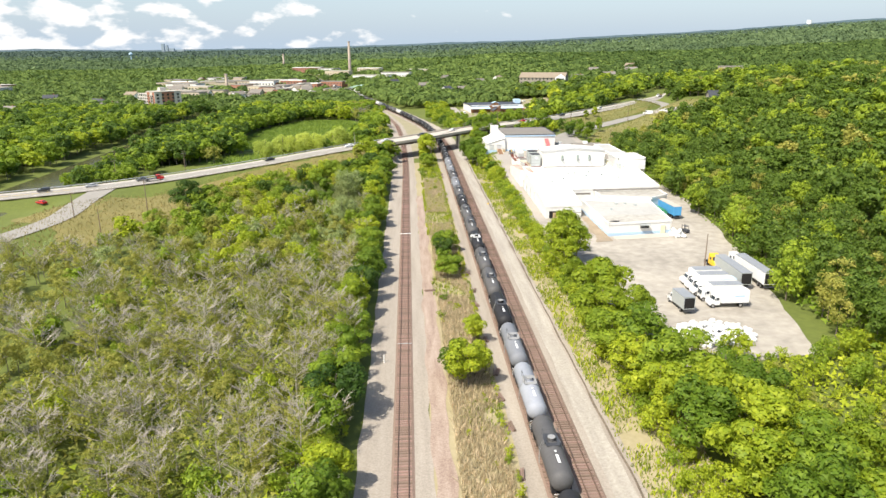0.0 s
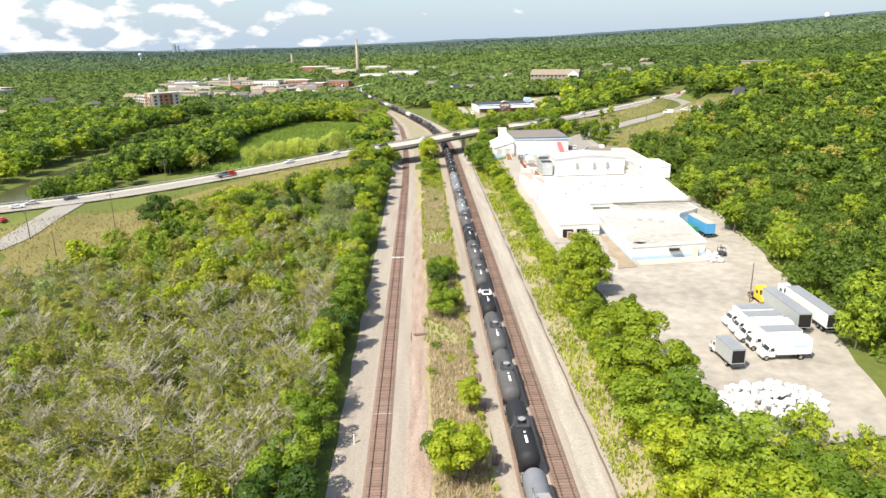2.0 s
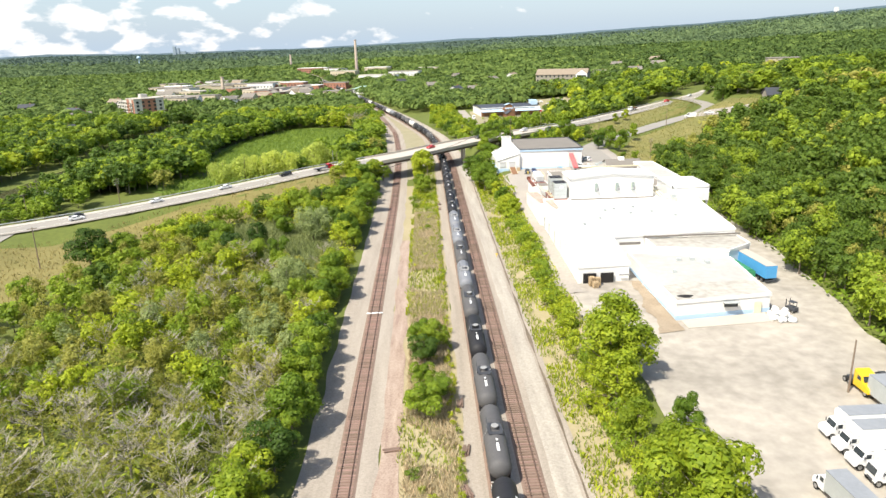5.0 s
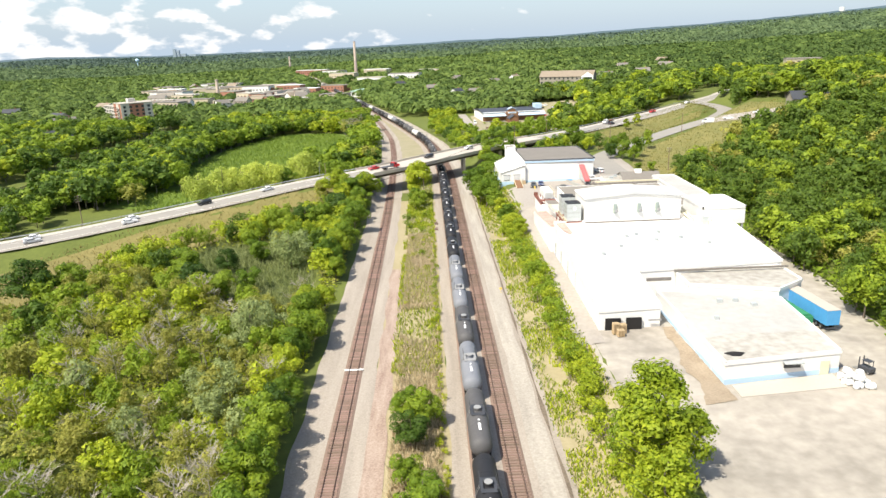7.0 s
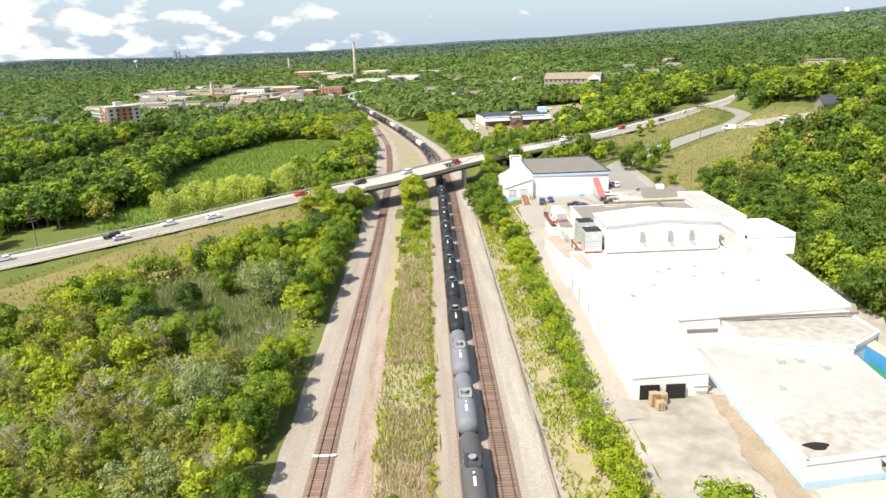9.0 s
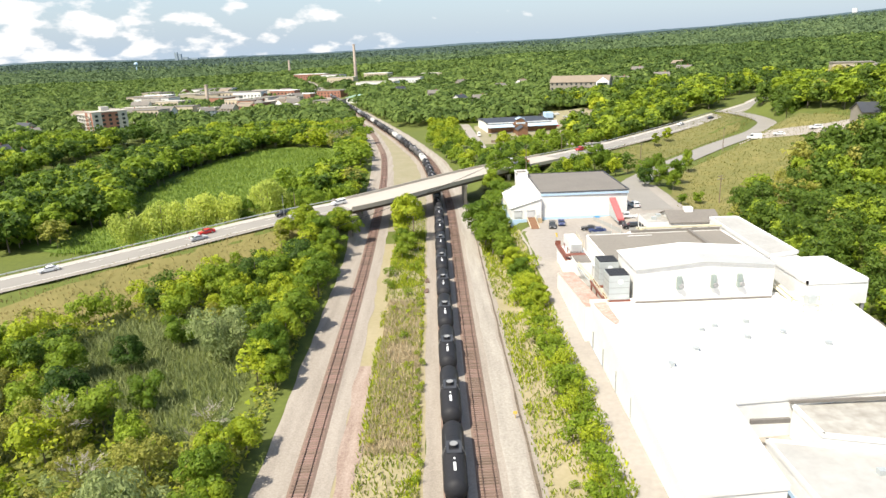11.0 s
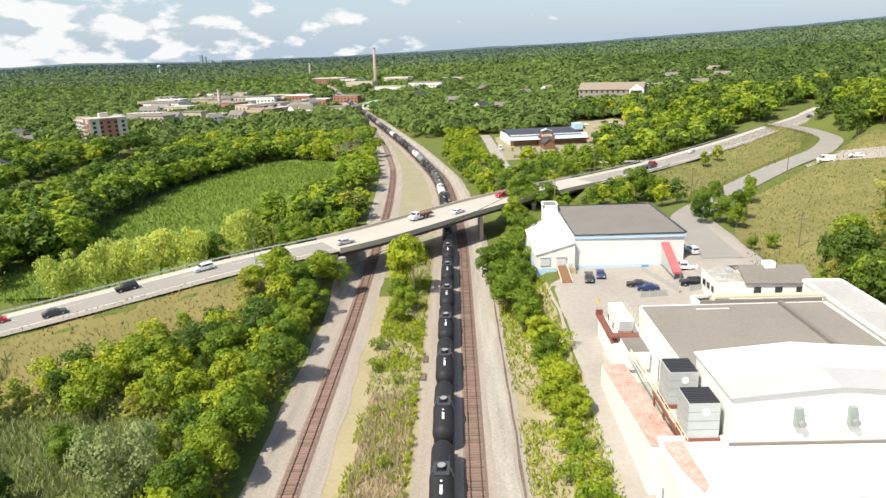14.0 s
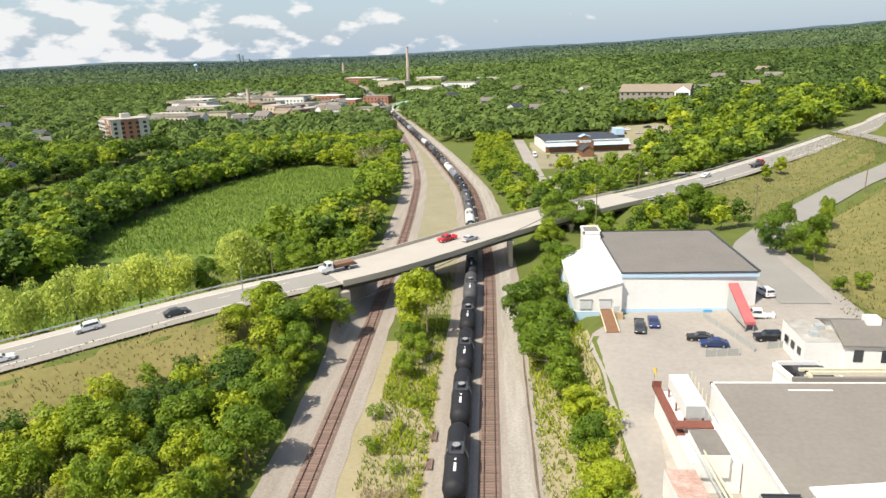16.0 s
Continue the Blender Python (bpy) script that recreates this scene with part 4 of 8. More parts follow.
add_boxes("stair_rail", chiller, M["cream"], [(49.9, y, 9.0, 50.0, y + 0.1, 11.4) for y in np.arange(293.5, 302, 1.6)])
hut = flat_building("roof_hut", [(46.6, 285.2), (49.9, 285.2), (49.9, 290.6), (46.6, 290.6)], 6.0, 9.0, M["whitewall"], M["darkroof"], "small white roof hut with a brown roof", "hut", parapet=0)
ridge = part("roof_ridge", Mesh().box(74.8, 268.6, 11.3, 75.5, 298, 11.95), M["darkroof"], block, "dark raised seam across the roof")
part("roof_mark", Mesh().box(60.5, 296.2, 11.36, 66.0, 296.5, 11.40), M["white"], block)
add_boxes("roof_pipe", block, M["cream"], [(64.0, 299.6, 11.9, 83.5, 300.0, 12.3), (64.0, 298.5, 11.3, 64.4, 300.0, 12.3), (64.0, 301.4, 11.5, 83.5, 301.8, 11.9)], "cream lagged pipe run")
add_boxes("roof_pipe", block, M["darkroof"], [(62.0, 298.45, 11.35, 82.5, 298.95, 12.0)], "dark pipe run at the roof edge")
# stairs and landings by the raised hall
stairs = thing("steel_stair", pose(0, 0, 0), "cream steel stair and landing by the raised hall", "stair")
part("landing", Mesh().box(76.5, 250.5, 9.6, 81.5, 254.5, 10.0), M["cream"], stairs)
add_boxes("post", stairs, M["cream"], [(x, y, 10.0, x + 0.15, y + 0.15, 11.4) for x in (76.5, 79, 81.3) for y in (250.5, 254.3)])
add_boxes("rail", stairs, M["cream"], [(76.5, 250.5, 11.3, 81.5, 250.62, 11.45), (76.5, 254.3, 11.3, 81.5, 254.42, 11.45)])
part("flight", Mesh().tube([(74.4, 262, 13.2), (77.4, 254, 10.1)], 0.35, 4).tube([(75.4, 262, 13.2), (78.4, 254, 10.1)], 0.35, 4), M["cream"], stairs)
part("duct", Mesh().box(78.2, 252, 8.9, 79.6, 253.6, 12.2), M["galv"], stairs)

# store building front: roller doors, ramps, roof trim, red conveyor cover
add_boxes("roller_door", wing, M["greysiding2"], [(39.7, 339.18, 6.1, 41.9, 339.4, 7.9), (43.4, 339.18, 6.1, 45.6, 339.4, 7.9)], "pale grey roller door")
add_boxes("door_lintel", wing, M["steelgrey"], [(39.6, 339.1, 7.9, 42.0, 339.4, 8.05), (43.3, 339.1, 7.9, 45.7, 339.4, 8.05)])
part("door_panel", Mesh().box(46.2, 339.3, 4.5, 47.1, 339.4, 6.6), M["greysiding2"], wing, "pale grey side door")
part("plinth", Mesh().box(38.75, 339.32, 3.4, 47.6, 366, 5.5), M["palebluewall"], wing, "pale blue foot of the wall")
part("trim", Mesh().box(47.5, 340.40, 11.9, 73.2, 340.56, 12.45), M["palebluewall"], north, "pale blue band under the roof edge")
add_boxes("roof_edge", north, M["charcoal"], [(47.6, 340.5, 12.68, 73.1, 340.75, 12.95), (47.6, 371.9, 12.68, 73.9, 372.1, 12.95), (47.6, 340.75, 12.68, 47.8, 371.9, 12.95)], "dark metal roof edge")
add_boxes("roof_edge", north, M["charcoal"], [(73.2, 341, 12.68, 73.6, 372, 12.95)], "dark metal roof edge")
add_boxes("wall_sign", north, M["blue"], [(63.3, 340.3, 4.3, 64.9, 340.42, 5.3)], "plain blue board by the wall foot")
ramp = thing("loading_ramp", pose(0, 0, 0), "timber loading ramp with white rails", "ramp")
part("ramp_deck", Mesh().side([(330.8, 4.2), (339.2, 4.2), (339.2, 6.0), (330.8, 4.85)], 43.5, 45.7, "x"), M["wood"], ramp, "brown worn deck")
for x in (43.4, 45.8):
    part("kerb_rail", Mesh().tube([(x, 330.8, 5.0), (x, 339.2, 6.2)], 0.12, 4), M["cream"], ramp)
for k in range(4):
    part("pallet", Mesh().box(46.3 + 0.1 * k, 337.6 - 0.25 * k, 4.5, 47.5, 337.7 - 0.25 * k, 6.1), M["pallet"], ramp)
conv = thing("conveyor_cover", pose(0, 0, 0), "sloping conveyor with a red cover on steel legs", "conveyor")
part("cover", Mesh().side([(330.6, 6.2), (340.4, 10.2), (340.4, 10.7), (330.6, 6.7)], 67.6, 69.4, "x"), M["redpink"], conv, "faded red sheet cover")
part("side_panel", Mesh().side([(330.6, 5.6), (340.4, 5.6), (340.4, 10.2), (330.6, 6.2)], 67.7, 67.85, "x"), M["galv"], conv)
add_boxes("leg", conv, M["steelgrey"], [(x, y, 4.2, x + 0.18, y + 0.18, 6.2) for x in (67.7, 69.1) for y in (330.8, 335)])
fence = thing("wire_fence", pose(0, 0, 0), "low mesh fence round parked equipment", "fence")
for a, b in (((62.5, 338), (66.5, 323)), ((58, 321), (63.5, 321.5)), ((69, 324), (75, 325)), ((70.5, 339), (77, 326))):
    part("mesh_panel", Mesh().quad((*a, 4.4), (*b, 4.4), (*b, 5.8), (*a, 5.8)), M["meshgrey"], fence).modifiers.new("thick", "SOLIDIFY").thickness = 0.05
    for k in range(4):
        p = (a[0] + (b[0] - a[0]) * k / 3, a[1] + (b[1] - a[1]) * k / 3)
        part("post", Mesh().box(p[0] - 0.06, p[1] - 0.06, 4.0, p[0] + 0.06, p[1] + 0.06, 6.0), M["galv"], fence)
# the black sheet across the top paints the pen's unlit inside
screen = flat_building("equipment_pen", [(66.0, 303.5), (73.0, 303.5), (71.5, 311.5), (65.0, 311.5)], 3.5, 7.6, M["whitewall"], M["dark"], "open-topped white pen with dark drums inside", "pen", parapet=0.6)
for k in range(3):
    part("drum", Mesh().tube([(66.6, 304.9 + 2.2 * k, 7.8), (71.0, 304.9 + 2.2 * k, 7.8)], 0.7, 10), M["charcoal"], screen)
rust_stain = Mesh()
rust_stain.v = [(x, y, slope_roof(x, y) + 0.075) for x, y in ((43.3, 257.4), (45.9, 257.6), (46.0, 254), (46.3, 250.2), (45.4, 249.0), (44.2, 252.4)) ]
rust_stain.f = [tuple(reversed(range(6)))]
part("roof_stain", rust_stain, M["rustroof"], warehouse, "rust-stained end of the roof")


def gable_house(name, x, y, z, length, depth, wall_h, roof_h, turn, wall, roof, label, category="house", windows=0, floors=1, group="", chimney=False):
    """A pitched-roof building: walls, two-sided roof with eaves, rows of windows."""
    b = thing(name, pose(x, y, z, rz=turn), label, category, group)
    L, D = length / 2, depth / 2
    part("wall", Mesh().side([(-D, -6), (D, -6), (D, wall_h), (0, wall_h + roof_h), (-D, wall_h)], -L, L, "x"), wall, b)
    o = 0.5
    k = roof_h / D
    part("roof", Mesh().side([(-D - o, wall_h - o * k), (0, wall_h + roof_h), (D + o, wall_h - o * k), (D + o, wall_h - o * k + 0.25), (0, wall_h + roof_h + 0.25), (-D - o, wall_h - o * k + 0.25)], -L - o, L + o, "x"), roof, b)
    for f in range(floors):
        for i in range(windows):
            wx = -L + length * (i + 0.5) / windows
            z0 = wall_h * (f + 0.35) / floors
            z1 = z0 + wall_h / floors * 0.45
            for s in (-1, 1):
                w = part("window", Mesh().box(wx - 0.7, s * D - 0.06, z0, wx + 0.7, s * D + 0.06, z1), M["glass"], b)
    if chimney:
        part("chimney", Mesh().box(L * 0.4, -0.4, wall_h + roof_h * 0.5, L * 0.4 + 0.8, 0.4, wall_h + roof_h + 1.2), M["brick"], b)
    return b


office = gable_house("factory_office", 83.6, 320.5, 4.6, 12, 10.5, 4.4, 1.8, -4, M["whitewall"], M["darkroof"], "white office house with a weathered grey roof", "building", 3)
part("roof_unit", Mesh().box(-1.5, -1.2, 5.4, 0.6, 0.8, 7.2), M["white"], office, "white rooftop air unit")
shed_l = flat_building("lean_to", [(71.4, 316.2), (77.4, 316.2), (77.6, 325.6), (71.8, 325.6)], 3.8, 9.2, M["whitewall"], M["dirtyroof"], "white lean-to with a patchy roof", "shed", parapet=0)
add_boxes("window", shed_l, M["glass"], [(71.36, y, 6.4, 71.46, y + 1.2, 7.6) for y in (317.4, 319.8, 322.2)])
add_boxes("roof_unit", shed_l, M["galv"], [(73.0, 318.0, 9.25, 74.2, 319.0, 10.0), (75.2, 321.0, 9.25, 76.4, 322.2, 9.9)])


# ---- goods in the yard ----
def bulk_bag(seed):
    rnd = random.Random(seed)
    m = Mesh()
    N, rows = 10, [(0.0, 0.42), (0.12, 0.53), (0.5, 0.57), (0.85, 0.52), (1.0, 0.36), (1.06, 0.12)]
    for h, r in rows:
        for j in range(N):
            a = 2 * math.pi * j / N
            sq = r * (1 + 0.13 * math.cos(4 * a)) * rnd.uniform(0.9, 1.1)
            m.v.append((sq * math.cos(a), sq * math.sin(a), h * rnd.uniform(0.95, 1.08)))
    for i in range(len(rows) - 1):
        m.f += [(i * N + j, i * N + (j + 1) % N, (i + 1) * N + (j + 1) % N, (i + 1) * N + j) for j in range(N)]
    m.f += [tuple(reversed(range(N))), tuple((len(rows) - 1) * N + j for j in range(N))]
    return m.data("bulk_bag", M["bag"], True)


BAGS = [bulk_bag(k) for k in range(5)]
rb = random.Random(5)


def bag(x, y, z, tilt=0.0):
    ob = new("bulk_bag", BAGS[rb.randrange(5)])
    ob.matrix_basis = pose(x, y, z, rb.uniform(-tilt, tilt), rb.uniform(-tilt, tilt), rb.uniform(0, 360)) @ Matrix.Diagonal((rb.uniform(0.6, 1.0), rb.uniform(0.8, 1.25), rb.uniform(0.6, 0.95), 1.0))
    return tagged(ob, "white woven bulk bag dumped in the yard", "bulk bag", "heap of bulk bags")


for k in range(190):
    x, y = rb.uniform(50, 66), rb.uniform(113.5, 124.5)
    if abs(x - 58) / 8 + abs(y - 119) / 7.5 < 1.25:
        bag(x, y, gz(x, y) + 0.12, 14)
for k in range(38):
    x, y = rb.gauss(58, 3.6), rb.gauss(119, 2.2)
    bag(x, y, gz(x, y) + 1.05, 35)
for x, y in ((47.2, 127.6), (48.4, 128.8), (47.6, 129.6), (48.9, 130.2), (46.6, 131.0)):
    bag(x, y, gz(x, y) + 0.12, 20)
for k in range(22):
    x, y = rb.uniform(74.8, 79.2), rb.uniform(185.0, 189.0)
    bag(x, y, gz(x, y) + 0.2, 8)
for k in range(7):
    bag(rb.uniform(75.5, 78.6), rb.uniform(185.6, 188.4), gz(77, 187) + 1.3, 12)


def pallet_stack(x, y, n):
    s = thing("pallet_stack", pose(x, y, gz(x, y) + 0.2, rz=rb.uniform(-8, 8)), "stack of pale wooden pallets by the dock", "pallets", "pallet stacks")
    for k in range(n):
        m = Mesh()
        for i in range(5):
            m.box(-0.6, -0.5 + 0.22 * i, 0.16 * k + 0.10, 0.6, -0.36 + 0.22 * i, 0.16 * k + 0.135)
        for i in (-0.5, 0, 0.5):
            m.box(i - 0.06, -0.5, 0.16 * k, i + 0.06, 0.52, 0.16 * k + 0.10)
        part("pallet", m, M["pallet"], s)


pallet_stack(45.6, 208.6, 13)
pallet_stack(47.0, 208.9, 11)
pallet_stack(46.2, 207.4, 8)


def sleeper_pile(x, y, turn):
    """Old sleepers dropped beside the track, in a loose pile."""
    p = thing("sleeper_pile", pose(x, y, 0.12, rz=turn), "loose pile of old rust-brown sleepers", "sleepers", "piles of old sleepers")
    for k in range(6):
        s = part("sleeper", Mesh().box(-1.25, -0.11, 0, 1.25, 0.11, 0.17), M["tie"], p)
        s.matrix_basis = pose(0.12 * rb.uniform(-1, 1), 0.26 * (k % 4) - 0.4, 0.17 * (k // 4), rz=rb.uniform(-7, 7))


for y in (68, 78, 90, 99, 108, 122, 132, 141, 150, 163, 296, 303):
    sleeper_pile(13.9 + rb.uniform(-0.3, 0.3), y, 90 + rb.uniform(-15, 15))
sleeper_pile(3.9, 151, 8)
marker = Mesh().box(-3.6, 201.9, 0.30, -0.3, 202.4, 0.36)
mk = part("crossing_board", marker, M["white"])
tagged(mk, "white board laid across the empty track", "board", kind="structure")
mk = part("crossing_board", Mesh().box(-3.3, 121.0, 0.30, -0.5, 121.2, 0.34), M["galvroof"])
tagged(mk, "faded grey board across the empty track", "board", kind="structure")
post = thing("marker_post", pose(-5.6, 113.5, 0.1), "short white marker post in the ballast", "post")
part("stake", Mesh().tube([(0, 0, 0), (0, 0, 1.5)], 0.12, 6), M["white"], post)
sign = thing("yellow_marker", pose(27.6, 238, 0.2), "small yellow marker beside the gravel path", "marker")
part("stake", Mesh().tube([(0, 0, 0), (0, 0, 1.0)], 0.05, 6), M["yellowpaint"], sign)
part("plate", Mesh().box(-0.3, -0.03, 0.7, 0.3, 0.03, 1.2), M["yellowpaint"], sign)


# ---- poles and wires ----
def utility_pole(x, y, height, arms=1, turn=0.0, label="weathered timber utility pole with a crossarm"):
    p = thing("utility_pole", pose(x, y, gz(x, y) - 0.2, rz=turn), label, "utility pole", "utility poles")
    part("pole", Mesh().tube([(0, 0, 0), (0.05, 0, height)], 0.17, 8, 0.11), M["pole"], p)
    for k in range(arms):
        arm = part("crossarm", Mesh().box(-1.2, -0.07, height - 0.5 - 0.9 * k, 1.2, 0.07, height - 0.36 - 0.9 * k), M["pole"], p)
        for i in (-1.05, -0.5, 0.5, 1.05):
            part("insulator", Mesh().tube([(i, 0, height - 0.36 - 0.9 * k), (i, 0, height - 0.2 - 0.9 * k)], 0.05, 6), M["galv"], arm)


for x, y, h, a, t in ((10.4, 336, 10, 1, 40), (50.3, 391, 15, 2, 45), (95.4, 403, 10, 1, 40), (94, 486, 10, 1, 40), (163, 560, 13, 0, 0), (205, 590, 15, 0, 0), (138.5, 431, 10, 0, 0), (-96, 247, 12, 1, 30), (-114, 230, 9, 1, 30), (-100, 217, 8, 0, 0), (104, 350, 9, 2, 20), (-29, 366, 8, 0, 0), (73.3, 159.5, 9, 0, 0), (-128, 300, 11, 1, 60), (-140, 330, 11, 2, 60), (-104, 318, 12, 3, 60), (-18.5, 324, 7, 1, 40), (78, 470, 9, 1, 30), (130, 530, 12, 0, 0), (240, 560, 14, 0, 0)):
    utility_pole(x, y, h, a, t, "weathered timber utility pole with a crossarm" if a else "plain timber utility pole by the road")
lamp_post = thing("lamp_post", pose(-27.5, 342.5, 7.4), "thin dark lamp post at the bridge end", "lamp post")
part("mast", Mesh().tube([(0, 0, 0), (0, 0, 7.5)], 0.09, 8, 0.06), M["steelgrey"], lamp_post)
for za, zb, off in ((9.2, 9.5, 0), (9.0, 9.3, 0.6)):
    w = Mesh()
    pts = []
    for i in range(13):
        t = i / 12
        pts.append((-18.5 + (50 + 18.5) * t, 324 + off + (391 - 324) * t, za - 2.5 + (zb + 4) * t * 0.9 - 6 * t * (1 - t)))
    w.tube(pts, 0.04, 4)
    tagged(part("overhead_wire", w, M["wire"]), "thin black overhead wire across the tracks", "wire", "overhead wires")
ws_ = thing("windsock", pose(45.6, 304.2, 7.8), "small yellow windsock on a thin post", "windsock")
part("mast", Mesh().tube([(0, 0, 0), (0, 0, 3.0)], 0.05, 6), M["steelgrey"], ws_)
part("sock", Mesh().tube([(0, 0, 2.9), (0.15, -0.3, 1.9)], 0.28, 8, 0.14), M["yellowpaint"], ws_)

# ---- shop, flats and town ----
shop = thing("garden_shop", pose(70.5, 601, 2.0, rz=6), "low white shop with a charcoal roof and blue porch", "shop")
part("wall", Mesh().box(-20, -19, -3, 20, 19, 5.4), M["whitewall"], shop)
part("roof", Mesh().side([(-19.6, 5.3), (0, 6.6), (19.6, 5.3), (19.6, 5.6), (0, 6.9), (-19.6, 5.6)], -20.6, 20.6, "x"), M["charcoal"], shop, "charcoal sheet roof")
for x0, x1 in ((-20.5, -4), (4.5, 24)):
    part("porch_roof", Mesh().side([(-22.6, 3.4), (-18.9, 4.6), (-18.9, 4.9), (-22.6, 3.7)], x0, x1, "x"), M["palebluewall"], shop, "pale blue porch roof")
    part("fascia", Mesh().box(x0, -19.4, 4.6, x1, -19.05, 6.2), M["white"], shop)
    # brown panel on the white wall paints the shade under the porch roof
    part("porch_shade", Mesh().box(x0, -19.06, 0, x1, -18.95, 3.3), M["wood"], shop)
part("gable_front", Mesh().side([(-4.6, -2), (4.6, -2), (4.6, 5.4), (2.4, 6.4), (2.4, 7.9), (0, 8.8), (-2.4, 7.9), (-2.4, 6.4), (-4.6, 5.4)], -21.6, -18), M["wood"], shop, "brown timber gable front")
part("gable_cap", Mesh().side([(-2.9, 7.8), (0, 8.9), (2.9, 7.8), (2.9, 8.1), (0, 9.25), (-2.9, 8.1)], -22, -18), M["palebluewall"], shop)
part("sign_board", Mesh().box(-3.0, -21.75, 5.0, 3.0, -21.6, 6.1), M["white"], shop, "white sign board with plain bars")
part("sign_bar", Mesh().box(-2.4, -21.80, 5.4, 2.4, -21.75, 5.7), M["blue"], shop)
kiosk = gable_house("timber_kiosk", 72, 569, 2.4, 8, 6, 2.6, 2.0, 96, M["wood"], M["charcoal"], "brown timber kiosk with a charcoal roof", "kiosk")
part("blue_tower", Mesh().box(24, 6, -2, 29, 14, 8.5), M["palebluewall"], shop, "pale blue side wing")
part("tower_band", Mesh().box(23.8, 5.8, 3.5, 29.2, 14.2, 5.0), M["charcoal"], shop)
nf = thing("picket_fence", pose(0, 0, 0), "grey picket fence round the plant yard", "fence")
for k in range(22):
    part("picket_panel", Mesh().box(50 + 1.8 * k, 533 + 0.5 * k, gz(50 + 1.8 * k, 533 + 0.5 * k), 51.5 + 1.8 * k, 533.15 + 0.5 * k, gz(50 + 1.8 * k, 533 + 0.5 * k) + 1.5), M["pole"], nf)

flats = gable_house("apartment_house", 137, 703, gz(137, 703), 46, 17, 10.5, 4.5, -24, M["greysiding"], M["brownroof"], "three-storey grey-brown apartment house with a brown roof", "apartment house", 12, 3)
part("bay_wall", Mesh().side([(14, -4), (24, -4), (24, 10.5), (19, 14), (14, 10.5)], -11.5, -8.4), M["white"], flats, "white gabled balcony bay")
# dark glass slabs on the solid bay paint the shade of balcony recesses
for f in range(3):
    part("balcony", Mesh().box(15, -11.7, 1.0 + 3.3 * f, 23, -11.4, 3.3 + 3.3 * f), M["glass"], flats, "dark panel painting a shaded balcony opening")

# the brick block being built
brick_block = thing("brick_block", pose(-250, 712, gz(-250, 712), rz=-50), "five-storey brick and concrete block under construction", "apartment block")
part("wall", Mesh().box(-23, -13, -4, 2, 13, 14.5), M["concretegrey"], brick_block)
part("wall", Mesh().box(2.02, -13, -4, 23, 13, 17.5), M["concretegrey"], brick_block, "taller concrete wing")
for y in (-13.12, 12.9):
    part("brick_panel", Mesh().box(4, y, -4, 11, y + 0.22, 17.2).box(17.4, y, -4, 22.6, y + 0.22, 17.2), M["brick"], brick_block, "red brick infill")
part("brick_panel", Mesh().box(22.9, -6, -4, 23.12, 6, 17.2), M["brick"], brick_block, "red brick infill")
part("brick_panel", Mesh().box(-23.12, 0, -4, -22.9, 9, 12), M["brick"], brick_block, "red brick infill")
part("roof", Mesh().box(-23.3, -13.3, 14.5, 2, 13.3, 14.9), M["deck"], brick_block)
part("roof", Mesh().box(2.1, -13.3, 17.5, 23.3, 13.3, 17.9), M["deck"], brick_block)
part("stair_head", Mesh().box(6, -3, 17.9, 12, 3, 21.0), M["concretegrey"], brick_block)
part("brick_panel", Mesh().box(-23.1, -13.12, -4, -17, -12.9, 8), M["brick"], brick_block)
for f in range(5):
    for i in range(9):
        x = -21 + 4.9 * i
        part("window", Mesh().box(x - 1.1, -13.16, 0.9 + 2.9 * f, x + 1.1, -12.9, 2.7 + 2.9 * f), M["glass"], brick_block)
    for i in range(5):
        y = -10 + 5 * i
        part("window", Mesh().box(22.9, y - 1.1, 0.9 + 3.2 * f, 23.16, y + 1.1, 2.8 + 3.2 * f), M["glass"], brick_block)
        part("window", Mesh().box(-23.16, y - 1.1, 0.9 + 2.7 * f, -22.9, y + 1.1, 2.6 + 2.7 * f), M["glass"], brick_block)
    part("balcony", Mesh().box(12, -14.6, 0.3 + 3.2 * f, 17, -13.0, 0.6 + 3.2 * f), M["deck"], brick_block)


def town_block(x, y, w, d, h, turn, wall, roof, label):
    h += 2.5
    b = thing("town_building", pose(x, y, gz(x, y), rz=turn), label, "building", "town buildings")
    part("wall", Mesh().box(-w / 2, -d / 2, -4, w / 2, d / 2, h), wall, b)
    part("roof", Mesh().box(-w / 2 - 0.3, -d / 2 - 0.3, h, w / 2 + 0.3, d / 2 + 0.3, h + 0.5), roof, b)
    for f in range(max(1, int(h // 3.6))):
        n = max(2, int(w / 4.5))
        for i in range(n):
            wx = -w / 2 + w * (i + 0.5) / n
            part("window", Mesh().box(wx - 0.9, -d / 2 - 0.08, 1.2 + 3.5 * f, wx + 0.9, -d / 2 + 0.1, 2.9 + 3.5 * f), M["glass"], b)
    return b


